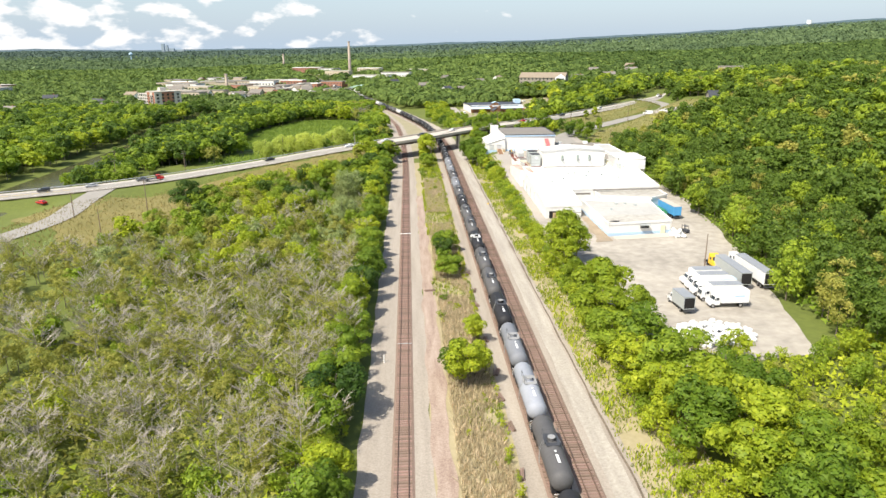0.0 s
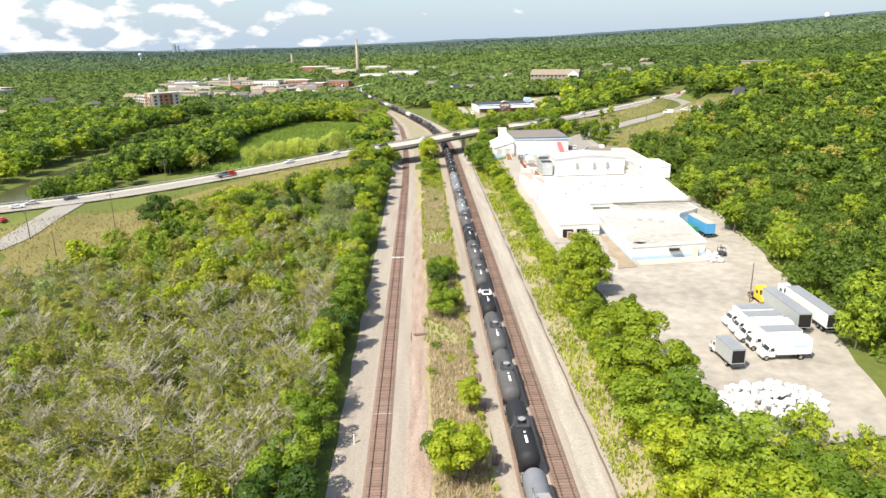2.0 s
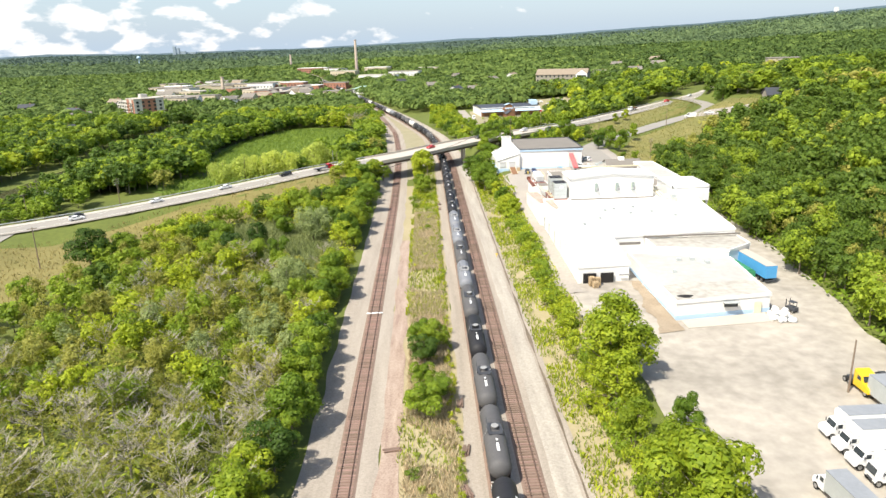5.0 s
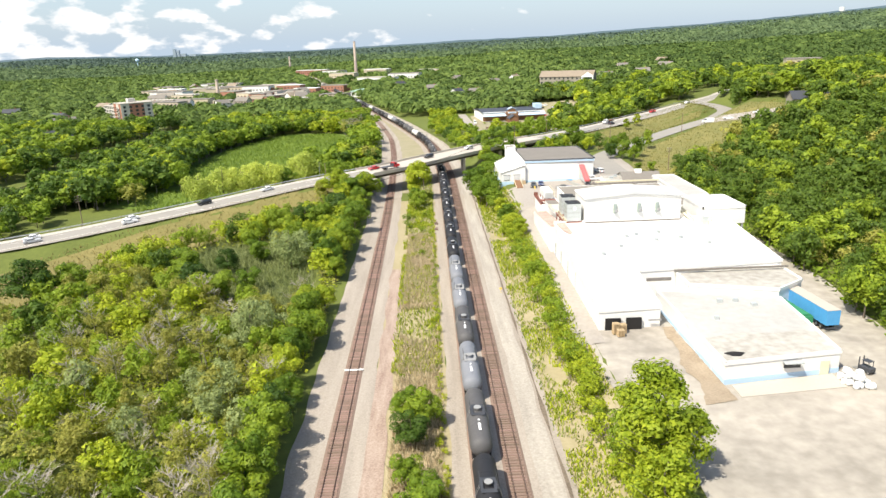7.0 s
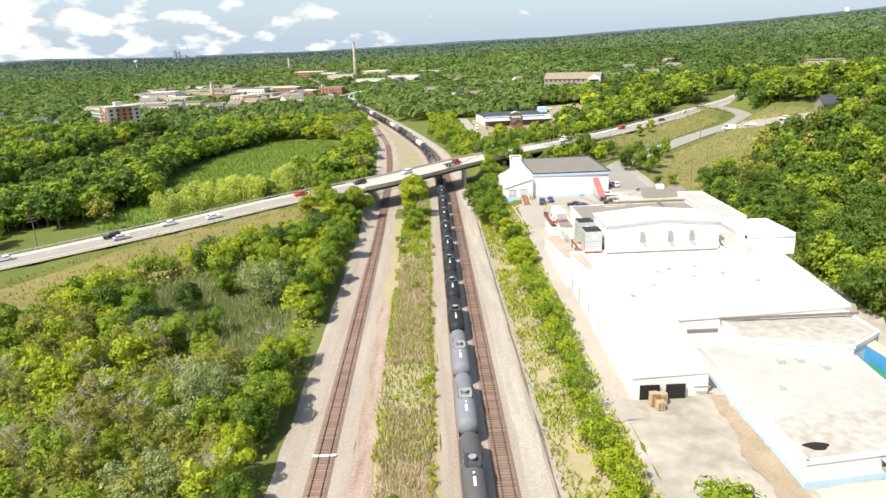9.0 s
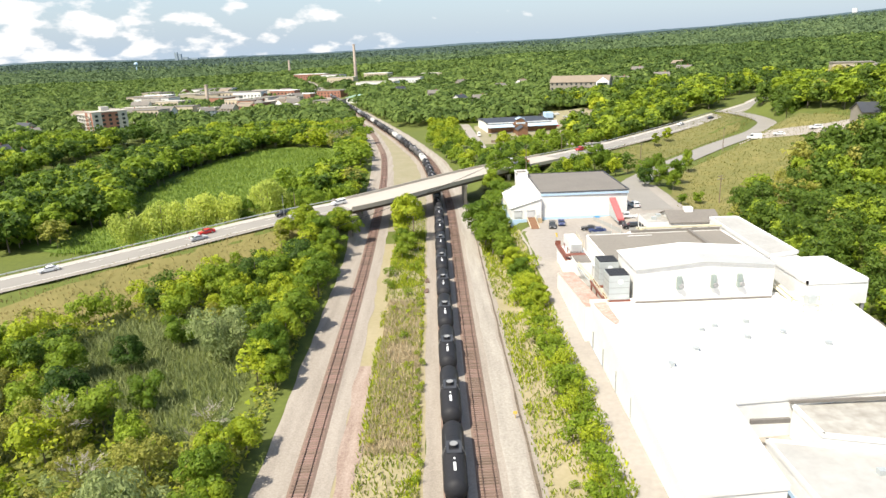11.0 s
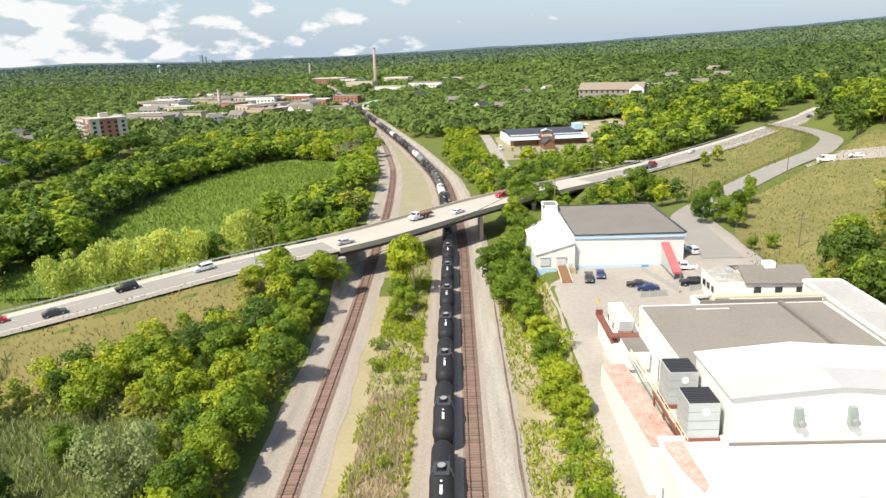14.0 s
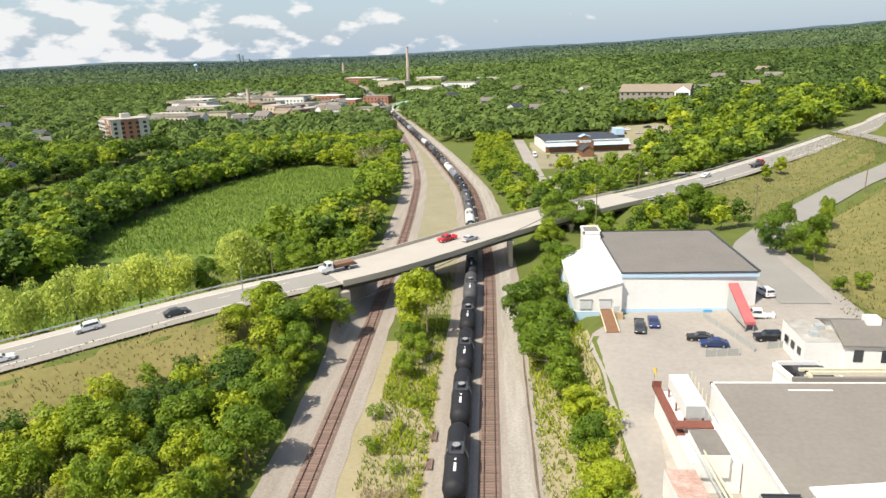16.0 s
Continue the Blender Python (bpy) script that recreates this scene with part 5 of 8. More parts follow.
rt = random.Random(3)
WALLS = ["brick", "tan", "whitewall", "concretegrey", "brick", "tan"]
NAMES = {"brick": "red brick", "tan": "tan", "whitewall": "white", "concretegrey": "grey"}
for x, y, w, d, h in ((-332, 1008, 40, 22, 9), (-300, 960, 44, 24, 10), (-262, 905, 30, 20, 9), (-285, 1090, 50, 20, 8), (-230, 850, 24, 16, 7), (-172, 882, 18, 26, 9), (-160, 905, 16, 24, 10), (-150, 930, 18, 26, 9), (-152, 880, 16, 20, 7), (-137, 900, 22, 20, 8), (-122, 860, 26, 16, 5), (-102, 836, 34, 16, 5), (-88, 870, 30, 18, 6), (-176, 800, 16, 10, 5), (-200, 830, 18, 12, 6), (-225, 960, 24, 18, 8), (-205, 1010, 36, 20, 11), (-240, 1045, 40, 24, 9), (-140, 1000, 30, 18, 7), (-110, 1050, 34, 20, 6), (-60, 1180, 60, 24, 7), (-20, 1240, 50, 30, 8), (-130, 1330, 46, 24, 8), (-74, 1390, 44, 26, 9), (-160, 1440, 40, 24, 8), (20, 1350, 40, 30, 6), (-300, 1180, 60, 24, 8), (-360, 1120, 40, 24, 8), (-520, 900, 40, 22, 10), (-560, 980, 44, 24, 9), (-640, 870, 36, 20, 12), (-210, 1500, 60, 30, 9)):
    k = rt.choice(WALLS)
    town_block(x, y, w, d, h, rt.uniform(-35, -10), M[k], M[rt.choice(["deck", "greyroof", "whiteroof", "darkroof"])], NAMES[k] + " flat-roofed town building")
for x, y in ((-217, 540), (-244, 560), (-178, 812), (-190, 790), (-270, 640), (-300, 690), (-340, 610), (-310, 800), (-380, 760), (60, 760), (44, 800), (20, 900), (150, 800), (165, 815), (190, 780), (176, 842), (100, 980), (130, 1010), (240, 900), (280, 870), (60, 1100), (-20, 1000), (220, 760), (320, 1000), (-420, 640), (-460, 700)):
    roof = rt.choice(["brownroof", "darkroof", "charcoal"])
    gable_house("house", x, y, gz(x, y) + (3.5 if y > 600 else 1.0), rt.uniform(11, 16), rt.uniform(8, 10), 5.2, 3.0, rt.uniform(-60, 60), M[rt.choice(["whitewall", "tan", "greysiding", "whitewall"])], M[roof], "pitched-roof house half hidden in trees", "house", 3, 2, "scattered houses", True)
for x, y, w, d, h, t, k in ((252, 536, 20, 12, 9, -20, "tan"), (300, 566, 40, 18, 8, -20, "tan"), (330, 592, 30, 16, 7, -20, "whitewall")):
    town_block(x, y, w, d, h + 3, t, M[k], M["greyroof"], "pale commercial building among trees")
rq = random.Random(11)
for k in range(44):
    x, y = rq.uniform(-345, -75), rq.uniform(760, 1160)
    if x > track_l(y) - 26 or x < -0.36 * y:
        continue
    if k % 3:
        c = rq.choice(["whitewall", "tan", "greysiding", "brick", "whitewall"])
        gable_house("house", x, y, gz(x, y) + 2.0, rq.uniform(12, 20), rq.uniform(9, 12), rq.uniform(6, 8), 3.6, rq.uniform(-60, 60), M[c], M[rq.choice(["brownroof", "darkroof", "greyroof"])], "two-storey pitched-roof house in the town", "house", 4, 2, "town houses", k % 2 == 0)
    else:
        c = rq.choice(WALLS)
        town_block(x, y, rq.uniform(20, 34), rq.uniform(14, 20), rq.uniform(7, 10), rq.uniform(-35, 10), M[c], M[rq.choice(["deck", "greyroof", "whiteroof", "darkroof"])], NAMES[c] + " flat-roofed town building")
lodge = gable_house("dark_roofed_lodge", 190, 404, gz(190, 404) + 0.5, 24, 13, 3.4, 3.0, -14, M["greysiding"], M["charcoal"], "low grey building with a dark hipped roof", "building", 4)


def chimney_stack(x, y, height, r0, r1, label):
    c = thing("chimney_stack", pose(x, y, gz(x, y) - 2), label, "chimney", "chimney stacks")
    part("shaft", Mesh().tube([(0, 0, 0), (0, 0, height * 0.5)], r0, 14, (r0 + r1) / 2), M["stackbrick"], c)
    part("upper_shaft", Mesh().tube([(0, 0, height * 0.5), (0, 0, height)], (r0 + r1) / 2, 14, r1), M["chalk"], c, "paler upper shaft")
    part("rim", Mesh().tube([(0, 0, height), (0, 0, height + 1.4)], r1 * 1.2, 14), M["stackbrick"], c)


chimney_stack(-114, 1392, 63, 3.2, 2.0, "tall slender brick factory chimney")
chimney_stack(-258, 1010, 24, 2.4, 1.8, "short pale brick chimney")
chimney_stack(-330, 1900, 34, 3.0, 2.2, "distant dark brick chimney")
hall = thing("green_roofed_hall", pose(-56, 962, gz(-56, 962), rz=-22), "white hall with a pale green metal roof", "hall")
part("wall", Mesh().box(-11, -34, -3, 11, 34, 5), M["whitewall"], hall)
part("roof", Mesh().side([(-12, 4.8), (12, 4.8), (0, 7.6)], -35, 35), M["greenroof"], hall)

wt = thing("water_tower", pose(1690, 2935, 0), "white water tower on the wooded ridge", "water tower")
part("stem", Mesh().tube([(0, 0, 60), (0, 0, 138)], 3.0, 12), M["white"], wt)
part("tank", Mesh().tube([(0, 0, 134), (0, 0, 138), (0, 0, 146), (0, 0, 150)], 9.5, 16), M["white"], wt)
wt2 = thing("water_tower", pose(-1010, 2640, 0), "white globe water tower far across the valley", "water tower")
gl = Mesh()
for i in range(9):
    a = math.pi * i / 8
    gl.v += [(7 * math.sin(a) * math.cos(2 * math.pi * j / 12), 7 * math.sin(a) * math.sin(2 * math.pi * j / 12), 44 - 6 * math.cos(a)) for j in range(12)]
for i in range(8):
    gl.f += [(i * 12 + j, i * 12 + (j + 1) % 12, (i + 1) * 12 + (j + 1) % 12, (i + 1) * 12 + j) for j in range(12)]
part("globe", gl, M["palebluewall"], wt2, smooth=True)
part("stem", Mesh().tube([(0, 0, 0), (0, 0, 39)], 1.6, 10), M["palebluewall"], wt2)
for x, w, h in ((-1400, 16, 92), (-1378, 12, 84), (-1352, 30, 66), (-1300, 40, 60)):
    sk = thing("distant_tower", pose(x, 4150, 0), "grey tower with painted haze on the skyline", "tower", "far skyline")
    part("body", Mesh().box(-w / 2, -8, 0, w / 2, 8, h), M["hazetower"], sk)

# ---- the train ----
CAR_PITCH = 17.2


def tank_car(tank_material, label, panel=False, walkway="charcoal"):
    """A tank car, its middle at the origin, along y; rail top at z 0.43."""
    car = thing("tank_car", pose(0, 0, 0), label, "tank car", "train of tank cars")
    R, ZC, half = 1.52, 2.95, 7.65
    t = Mesh()
    prof = [(-half, 0.02), (-half + 0.10, 0.55), (-half + 0.28, 0.95), (-half + 0.55, 1.28), (-half + 0.9, 1.46), (-half + 1.25, R), (-1.2, R), (-1.15, R + 0.02), (1.15, R + 0.02), (1.2, R)]
    prof += [(-a, r) for a, r in reversed(prof[:6])]
    S = 24
    for a, r in prof:
        t.v += [(r * math.sin(2 * math.pi * j / S), a, ZC + r * math.cos(2 * math.pi * j / S)) for j in range(S)]
    for i in range(len(prof) - 1):
        t.f += [(i * S + j, i * S + (j + 1) % S, (i + 1) * S + (j + 1) % S, (i + 1) * S + j) for j in range(S)]
    t.f += [tuple(reversed(range(S))), tuple((len(prof) - 1) * S + j for j in range(S))]
    part("tank", t, tank_material, car, smooth=True)
    for y in (-5.6, -2.8, 2.8, 5.6):
        band = Mesh()
        for a in (y - 0.05, y + 0.05):
            band.v += [((R + 0.015) * math.sin(2 * math.pi * j / S), a, ZC + (R + 0.015) * math.cos(2 * math.pi * j / S)) for j in range(S)]
        band.f = [(j, (j + 1) % S, S + (j + 1) % S, S + j) for j in range(S)]
        part("band", band, tank_material, car)
    fit = part("valve_housing", Mesh().tube([(0, 0.2, ZC + R - 0.1), (0, 0.2, ZC + R + 0.42)], 0.48, 12), tank_material, car, "round valve housing with a hinged lid")
    part("lid", Mesh().tube([(0, 0.2, ZC + R + 0.42), (0, 0.2, ZC + R + 0.52)], 0.53, 12), M["steelgrey"], fit)
    plat = Mesh()
    for y0, y1 in ((-1.25, -0.55), (0.95, 1.65)):
        plat.box(-0.95, y0, ZC + R - 0.02, 0.95, y1, ZC + R + 0.05)
    for x0, x1 in ((-1.05, -0.62), (0.62, 1.05)):
        plat.box(x0, -0.55, ZC + R - 0.10, x1, 0.95, ZC + R + 0.05)
    part("platform", plat, M[walkway], car, "grated walkway round the valves")
    for x in (-1.02, 1.02):
        rail = Mesh()
        rail.tube([(x, -1.2, ZC + R + 0.05), (x, -1.2, ZC + R + 0.95), (x, 1.6, ZC + R + 0.95), (x, 1.6, ZC + R + 0.05)], 0.035, 4)
        part("handrail", rail, M["charcoal"], car)
    for x in (-1.42, 1.42):
        lad = Mesh()
        for y in (-0.22, 0.22):
            lad.tube([(x * 1.13, y, 1.2), (x * 1.13, y, 3.3), (x * 0.76, y, ZC + R + 0.05)], 0.03, 4)
        for k in range(7):
            lad.tube([(x * 1.13, -0.22, 1.3 + 0.3 * k), (x * 1.13, 0.22, 1.3 + 0.3 * k)], 0.02, 4, caps=False)
        part("ladder", lad, M["steelgrey"], car)
    for s in (-1, 1):
        end = part("end_platform", Mesh().box(-1.35, s * 8.15 - 0.55, 1.12, 1.35, s * 8.15 + 0.30, 1.28).box(-0.2, min(s * 5.0, s * 8.5), 0.85, 0.2, max(s * 5.0, s * 8.5), 1.12), M["tankblack"], car, "black end platform and coupler")
        part("end_rail", Mesh().tube([(-1.3, s * 8.3, 1.28), (-1.3, s * 8.3, 2.2), (1.3, s * 8.3, 2.2), (1.3, s * 8.3, 1.28)], 0.03, 4), M["white"], end)
        bogie = part("bogie", Mesh().box(-1.05, s * 6.1 - 1.25, 0.55, -0.85, s * 6.1 + 1.25, 1.0).box(0.85, s * 6.1 - 1.25, 0.55, 1.05, s * 6.1 + 1.25, 1.0).box(-1.0, s * 6.1 - 0.2, 0.6, 1.0, s * 6.1 + 0.2, 1.15), M["girder"], car, "rust-brown wheel truck")
        for dy in (-0.9, 0.9):
            part("wheelset", Mesh().tube([(-0.80, s * 6.1 + dy, 0.87), (-0.69, s * 6.1 + dy, 0.87)], 0.44, 14).tube([(0.69, s * 6.1 + dy, 0.87), (0.80, s * 6.1 + dy, 0.87)], 0.44, 14).tube([(-0.7, s * 6.1 + dy, 0.87), (0.7, s * 6.1 + dy, 0.87)], 0.09, 6), M["rail"], bogie)
        part("saddle", Mesh().side([(-1.25, 1.1), (1.25, 1.1), (1.35, 2.3), (0.9, 1.75), (-0.9, 1.75), (-1.35, 2.3)], min(s * 5.6, s * 6.6), max(s * 5.6, s * 6.6)), M["tankblack"], car)
    # plain bars stand for the stencilled marks along the crown
    mark = Mesh()
    for y0, y1, w in ((-5.0, -3.2, 0.17), (-2.6, -2.2, 0.12)):
        mark.v += []
        mark.box(-w, y0, ZC + R - 0.03, w, y1, ZC + R + 0.012)
    part("marking", mark, M["white"], car, "white stencilled bar along the top")
    if panel:
        for x in (-1, 1):
            pm = Mesh()
            k = 6
            for i in range(k + 1):
                a = radians(38 + 30 * i / k) * x
                pm.v += [((R + 0.02) * math.sin(a), 1.9, ZC + (R + 0.02) * math.cos(a)), ((R + 0.02) * math.sin(a), 3.5, ZC + (R + 0.02) * math.cos(a))]
            pm.f = [(2 * i, 2 * i + 2, 2 * i + 3, 2 * i + 1) if x > 0 else (2 * i, 2 * i + 1, 2 * i + 3, 2 * i + 2) for i in range(k)]
            part("placard", pm, M["white"], car, "plain white panel")
    return car


CAR_KINDS = {
    "b": tank_car(M["tankblack"], "glossy black tank car with a grey valve platform"),
    "p": tank_car(M["tankblack"], "black tank car with white panels on its shoulders", True, "white"),
    "d": tank_car(M["tankdark"], "dusty dark grey tank car"),
    "g": tank_car(M["tankgrey"], "plain mid-grey tank car", False, "steelgrey"),
    "l": tank_car(M["tanklight"], "clean light blue-grey tank car", False, "steelgrey"),
    "w": tank_car(M["tankwhite"], "stained off-white tank car"),
}
# kinds of the cars in order, from the one nearest the train's head
ORDER = "dddbdlgbddpddbdgdggbbbbbbbbbbbdbbbwddbbgwdbbdbwdbbdlbdbbgbdbwbdbbdbgbdbbdbdwbdbgdbbdb"
TRAIN_V, TRAIN_S0 = -10.27, 1.8
T_S = np.concatenate([[0], np.cumsum(np.hypot(np.diff(T_X), np.diff(T_Y)))]) + T_Y[0]


def on_track(s):
    """Place and heading on the train's track at arc length s."""
    y, x = float(np.interp(s, T_S, T_Y)), float(np.interp(s, T_S, T_X))
    y2, x2 = float(np.interp(s + 5, T_S, T_Y)), float(np.interp(s + 5, T_S, T_X))
    y1, x1 = float(np.interp(s - 5, T_S, T_Y)), float(np.interp(s - 5, T_S, T_X))
    return pose(x, y, 0.0, rz=-math.degrees(math.atan2(x2 - x1, y2 - y1)))


CARS = []
used = set()
for n, kind in enumerate(ORDER):
    first = kind not in used
    used.add(kind)
    CARS.append(CAR_KINDS[kind] if first else copy_thing(CAR_KINDS[kind], pose(0, 0, 0)))
    CARS[-1].matrix_basis = on_track(TRAIN_S0 + (n + 0.5) * CAR_PITCH)


def train_motion():
    for n, ob in enumerate(CARS):
        s = TRAIN_S0 + (n + 0.5) * CAR_PITCH
        straight = s < 370
        walk(ob, [(t, on_track(s + TRAIN_V * t)) for t in ((0.0, 16.0) if straight else (0.0, 2.0, 4.0, 6.0, 8.0, 10.0, 12.0, 14.0, 16.0))])

# ---- trees ----
rng = np.random.default_rng(7)


def unit(n):
    v = rng.normal(size=(n, 3))
    return v / np.linalg.norm(v, axis=1)[:, None]


def leaf_tris(pos, nrm, size):
    """Small leaf sprays: three-cornered, at pos, facing nrm."""
    n = len(pos)
    u = np.cross(nrm, unit(n))
    u /= np.linalg.norm(u, axis=1)[:, None] + 1e-9
    w = np.cross(nrm, u)
    s = size[:, None]
    k = rng.uniform(0.55, 0.95, (n, 1))
    a, b = pos - u * s, pos + u * s * 0.55 + w * s * k
    c = pos + u * s * rng.uniform(0.3, 0.7, (n, 1)) - w * s * k + nrm * s * rng.uniform(-0.3, 0.3, (n, 1))
    return np.stack([a, b, c], 1).reshape(-1, 3)


def loose_mesh(name, v, material, corners=3):
    """A mesh of separate faces, each with the same number of corners."""
    me = bpy.data.meshes.new(name)
    n = len(v) // corners
    me.vertices.add(len(v))
    me.vertices.foreach_set("co", np.asarray(v, np.float32).ravel())
    me.loops.add(n * corners)
    me.loops.foreach_set("vertex_index", np.arange(n * corners, dtype=np.int32))
    me.polygons.add(n)
    me.polygons.foreach_set("loop_start", np.arange(0, n * corners, corners, dtype=np.int32))
    me.materials.append(material)
    me.update(calc_edges=True)
    me.validate()
    return me


def crown(name, material, leaves, leaf, lobes=26, width=4.0, low=0.9, top=10.0, hang=0.0, cone=0.0, open_=0.0):
    """A crown of leaf sprays on many uneven lobes, for a tree about 10 m high."""
    c, r = [], []
    mid, hh = (low + top) / 2, (top - low) / 2
    while len(c) < lobes:
        p = rng.uniform(-1, 1, 3)
        if np.linalg.norm(p) > 1 or np.linalg.norm(p) < 0.25:
            continue
        z = mid + p[2] * hh * 0.80
        f = width * 0.80 * (1 - cone * (z - low) / (top - low))
        c.append((p[0] * f, p[1] * f, z))
        r.append(rng.uniform(0.22, 0.42) * width * (1 - 0.4 * cone * (z - low) / (top - low)))
    c, r = np.array(c), np.array(r)
    idx = rng.choice(lobes, leaves, p=r ** 2 / (r ** 2).sum())
    d = unit(leaves)
    d[:, 2] = np.where(d[:, 2] < -0.35, -d[:, 2], d[:, 2])
    pos = c[idx] + d * (r[idx] * rng.uniform(0.78 - open_, 1.06 + open_ * 0.5, leaves))[:, None]
    if hang:
        pos[:, 2] -= hang * rng.uniform(0, 1, leaves) ** 2 * np.hypot(pos[:, 0], pos[:, 1]) / width
    pos[:, 2] = np.maximum(pos[:, 2], low * 0.35)
    nrm = d + 0.34 * unit(leaves)
    nrm /= np.linalg.norm(nrm, axis=1)[:, None]
    size = leaf * rng.uniform(0.6, 1.35, leaves)
    v = leaf_tris(pos, nrm, size)
    if hang:
        v = v.reshape(-1, 3, 3)
        v[:, 2, 2] -= leaf * 1.1
        v = v.reshape(-1, 3)
    return v


def branch_mesh(name, height, material, twigs=0, spread=0.45, r0=0.16, seed=1, low=0.28):
    """A tapered trunk with limbs, and for bare trees their twigs."""
    rnd = random.Random(seed)
    m = Mesh()
    trunk = [(0, 0, -0.5)]
    for i in range(1, 6):
        trunk.append((trunk[-1][0] + rnd.uniform(-0.2, 0.2), trunk[-1][1] + rnd.uniform(-0.2, 0.2), height * 0.9 * i / 5))
    m.tube(trunk, r0, 6, r0 * 0.25)
    for k in range(9 if not twigs else 14):
        f = low + (0.95 - low) * k / 13.0 if twigs else low + 0.5 * k / 9
        i = min(4, int(f * 5))
        base = Vector(trunk[i]).lerp(Vector(trunk[i + 1]), f * 5 - i)
        a, length = rnd.uniform(0, 6.28), height * spread * (1.05 - 0.7 * f) * rnd.uniform(0.7, 1.1)
        tip = base + Vector((math.cos(a) * length, math.sin(a) * length, length * rnd.uniform(0.5, 1.1)))
        midp = base.lerp(tip, 0.5) + Vector((0, 0, -0.08 * length))
        m.tube([base, midp, tip], r0 * 0.42 * (1.1 - f), 4, 0.018, caps=False)
        for q in range(twigs):
            g = rnd.uniform(0.25, 1.0)
            b0 = base.lerp(midp, g * 2) if g < 0.5 else midp.lerp(tip, g * 2 - 1)
            l2 = length * rnd.uniform(0.22, 0.5)
            a2 = a + rnd.uniform(-1.3, 1.3)
            t2 = b0 + Vector((math.cos(a2) * l2, math.sin(a2) * l2, l2 * rnd.uniform(0.2, 1.2)))
            m.tube([b0, t2], 0.04, 3, 0.014, caps=False)
            for w in range(4):
                b1 = b0.lerp(t2, rnd.uniform(0.3, 1.0))
                l3, a3 = l2 * rnd.uniform(0.3, 0.6), a2 + rnd.uniform(-1.2, 1.2)
                m.tube([b1, b1 + Vector((math.cos(a3) * l3, math.sin(a3) * l3, l3 * rnd.uniform(0.1, 1.2)))], 0.022, 3, 0.010, caps=False)
    return m.data(name, material)


TRUNKS = [branch_mesh("trunk", 9.0, M["bark"], seed=k) for k in range(3)]
BARE = [branch_mesh("trunk", 10.0, M["deadwood"], twigs=7, r0=0.13, seed=20 + k) for k in range(5)]
KINDS = {}


def kind(key, label, material, leaves, leaf, count=3, trunks=TRUNKS, **kw):
    KINDS[key] = []
    for i in range(count):
        v = crown("crown", M[material], leaves, leaf, **kw)
        KINDS[key].append([label, trunks[i % len(trunks)], v, material, None])


kind("leaf", "leafy green broadleaf tree", "leaf", 4600, 0.235, 4)
kind("yellow", "bright yellow-green broadleaf tree", "leafyellow", 4600, 0.235, 3, lobes=22, cone=0.25)
kind("dark", "dense dark green tree", "leafdark", 4600, 0.235, 2)
kind("open", "tall airy light green poplar", "leafyellow", 4200, 0.2, 2, lobes=34, width=3.1, open_=0.35, cone=0.3)
kind("grey", "silvery grey-green willow tree", "leafgrey", 5200, 0.165, 2, width=4.2, low=0.8, top=9.5, hang=1.0)
kind("willow", "pale yellow-green weeping willow", "leafwillow", 4600, 0.2, 3, width=4.4, low=1.0, top=9.5, hang=2.6)
kind("shrub", "low leafy green shrub", "leaf", 560, 0.38, 3, lobes=14, width=4.5, low=0.5, top=7.0)
kind("yshrub", "low fresh yellow-green shrub", "leafyellow", 560, 0.38, 3, lobes=14, width=4.5, low=0.5, top=7.0)
kind("nleaf", "", "leaf", 1150, 0.34, 4)
kind("nyellow", "", "leafyellow", 1150, 0.34, 3)
kind("ndark", "", "leafdark", 1150, 0.34, 3)
kind("nolive", "", "leafolive", 900, 0.24, 4, width=3.0, open_=0.35, lobes=22)
kind("ngrey", "", "leafgrey", 1000, 0.27, 2, width=3.4, open_=0.2)
kind("mid", "", "leaf", 560, 0.56, 5)
kind("middark", "", "leafdark", 560, 0.56, 3)
kind("midyellow", "", "leafyellow", 560, 0.56, 3)
kind("midolive", "", "leafolive", 460, 0.5, 3, open_=0.25)
kind("far", "", "leaf", 300, 0.78, 4)
kind("fardark", "", "leafdark", 300, 0.78, 3)
kind("faryellow", "", "leafyellow", 300, 0.78, 2)
kind("bare", "bare grey dying tree with a few leaves", "leafolive", 760, 0.145, 5, BARE, lobes=14, width=3.2, low=2.5, open_=0.45)


def tree(key, x, y, height, spread=1.0, group="", label="", z=None):
    """One tree as a thing of its own."""
    v = KINDS[key][int(rng.integers(len(KINDS[key])))]
    if v[4] is None:
        v[4] = loose_mesh("crown", v[2], M[v[3]])
    name = "shrub" if "shrub" in key else "tree"
    ob = new(name)
    s = height / 10.0
    ob.matrix_basis = Matrix.LocRotScale((x, y, gz(x, y) if z is None else z), Euler((0, 0, rng.uniform(0, 6.28))), (s * spread, s * spread, s))
    new("trunk", v[1]).parent = ob
    new("crown", v[4]).parent = ob
    return tagged(ob, label or v[0], name, group or "woodland trees")


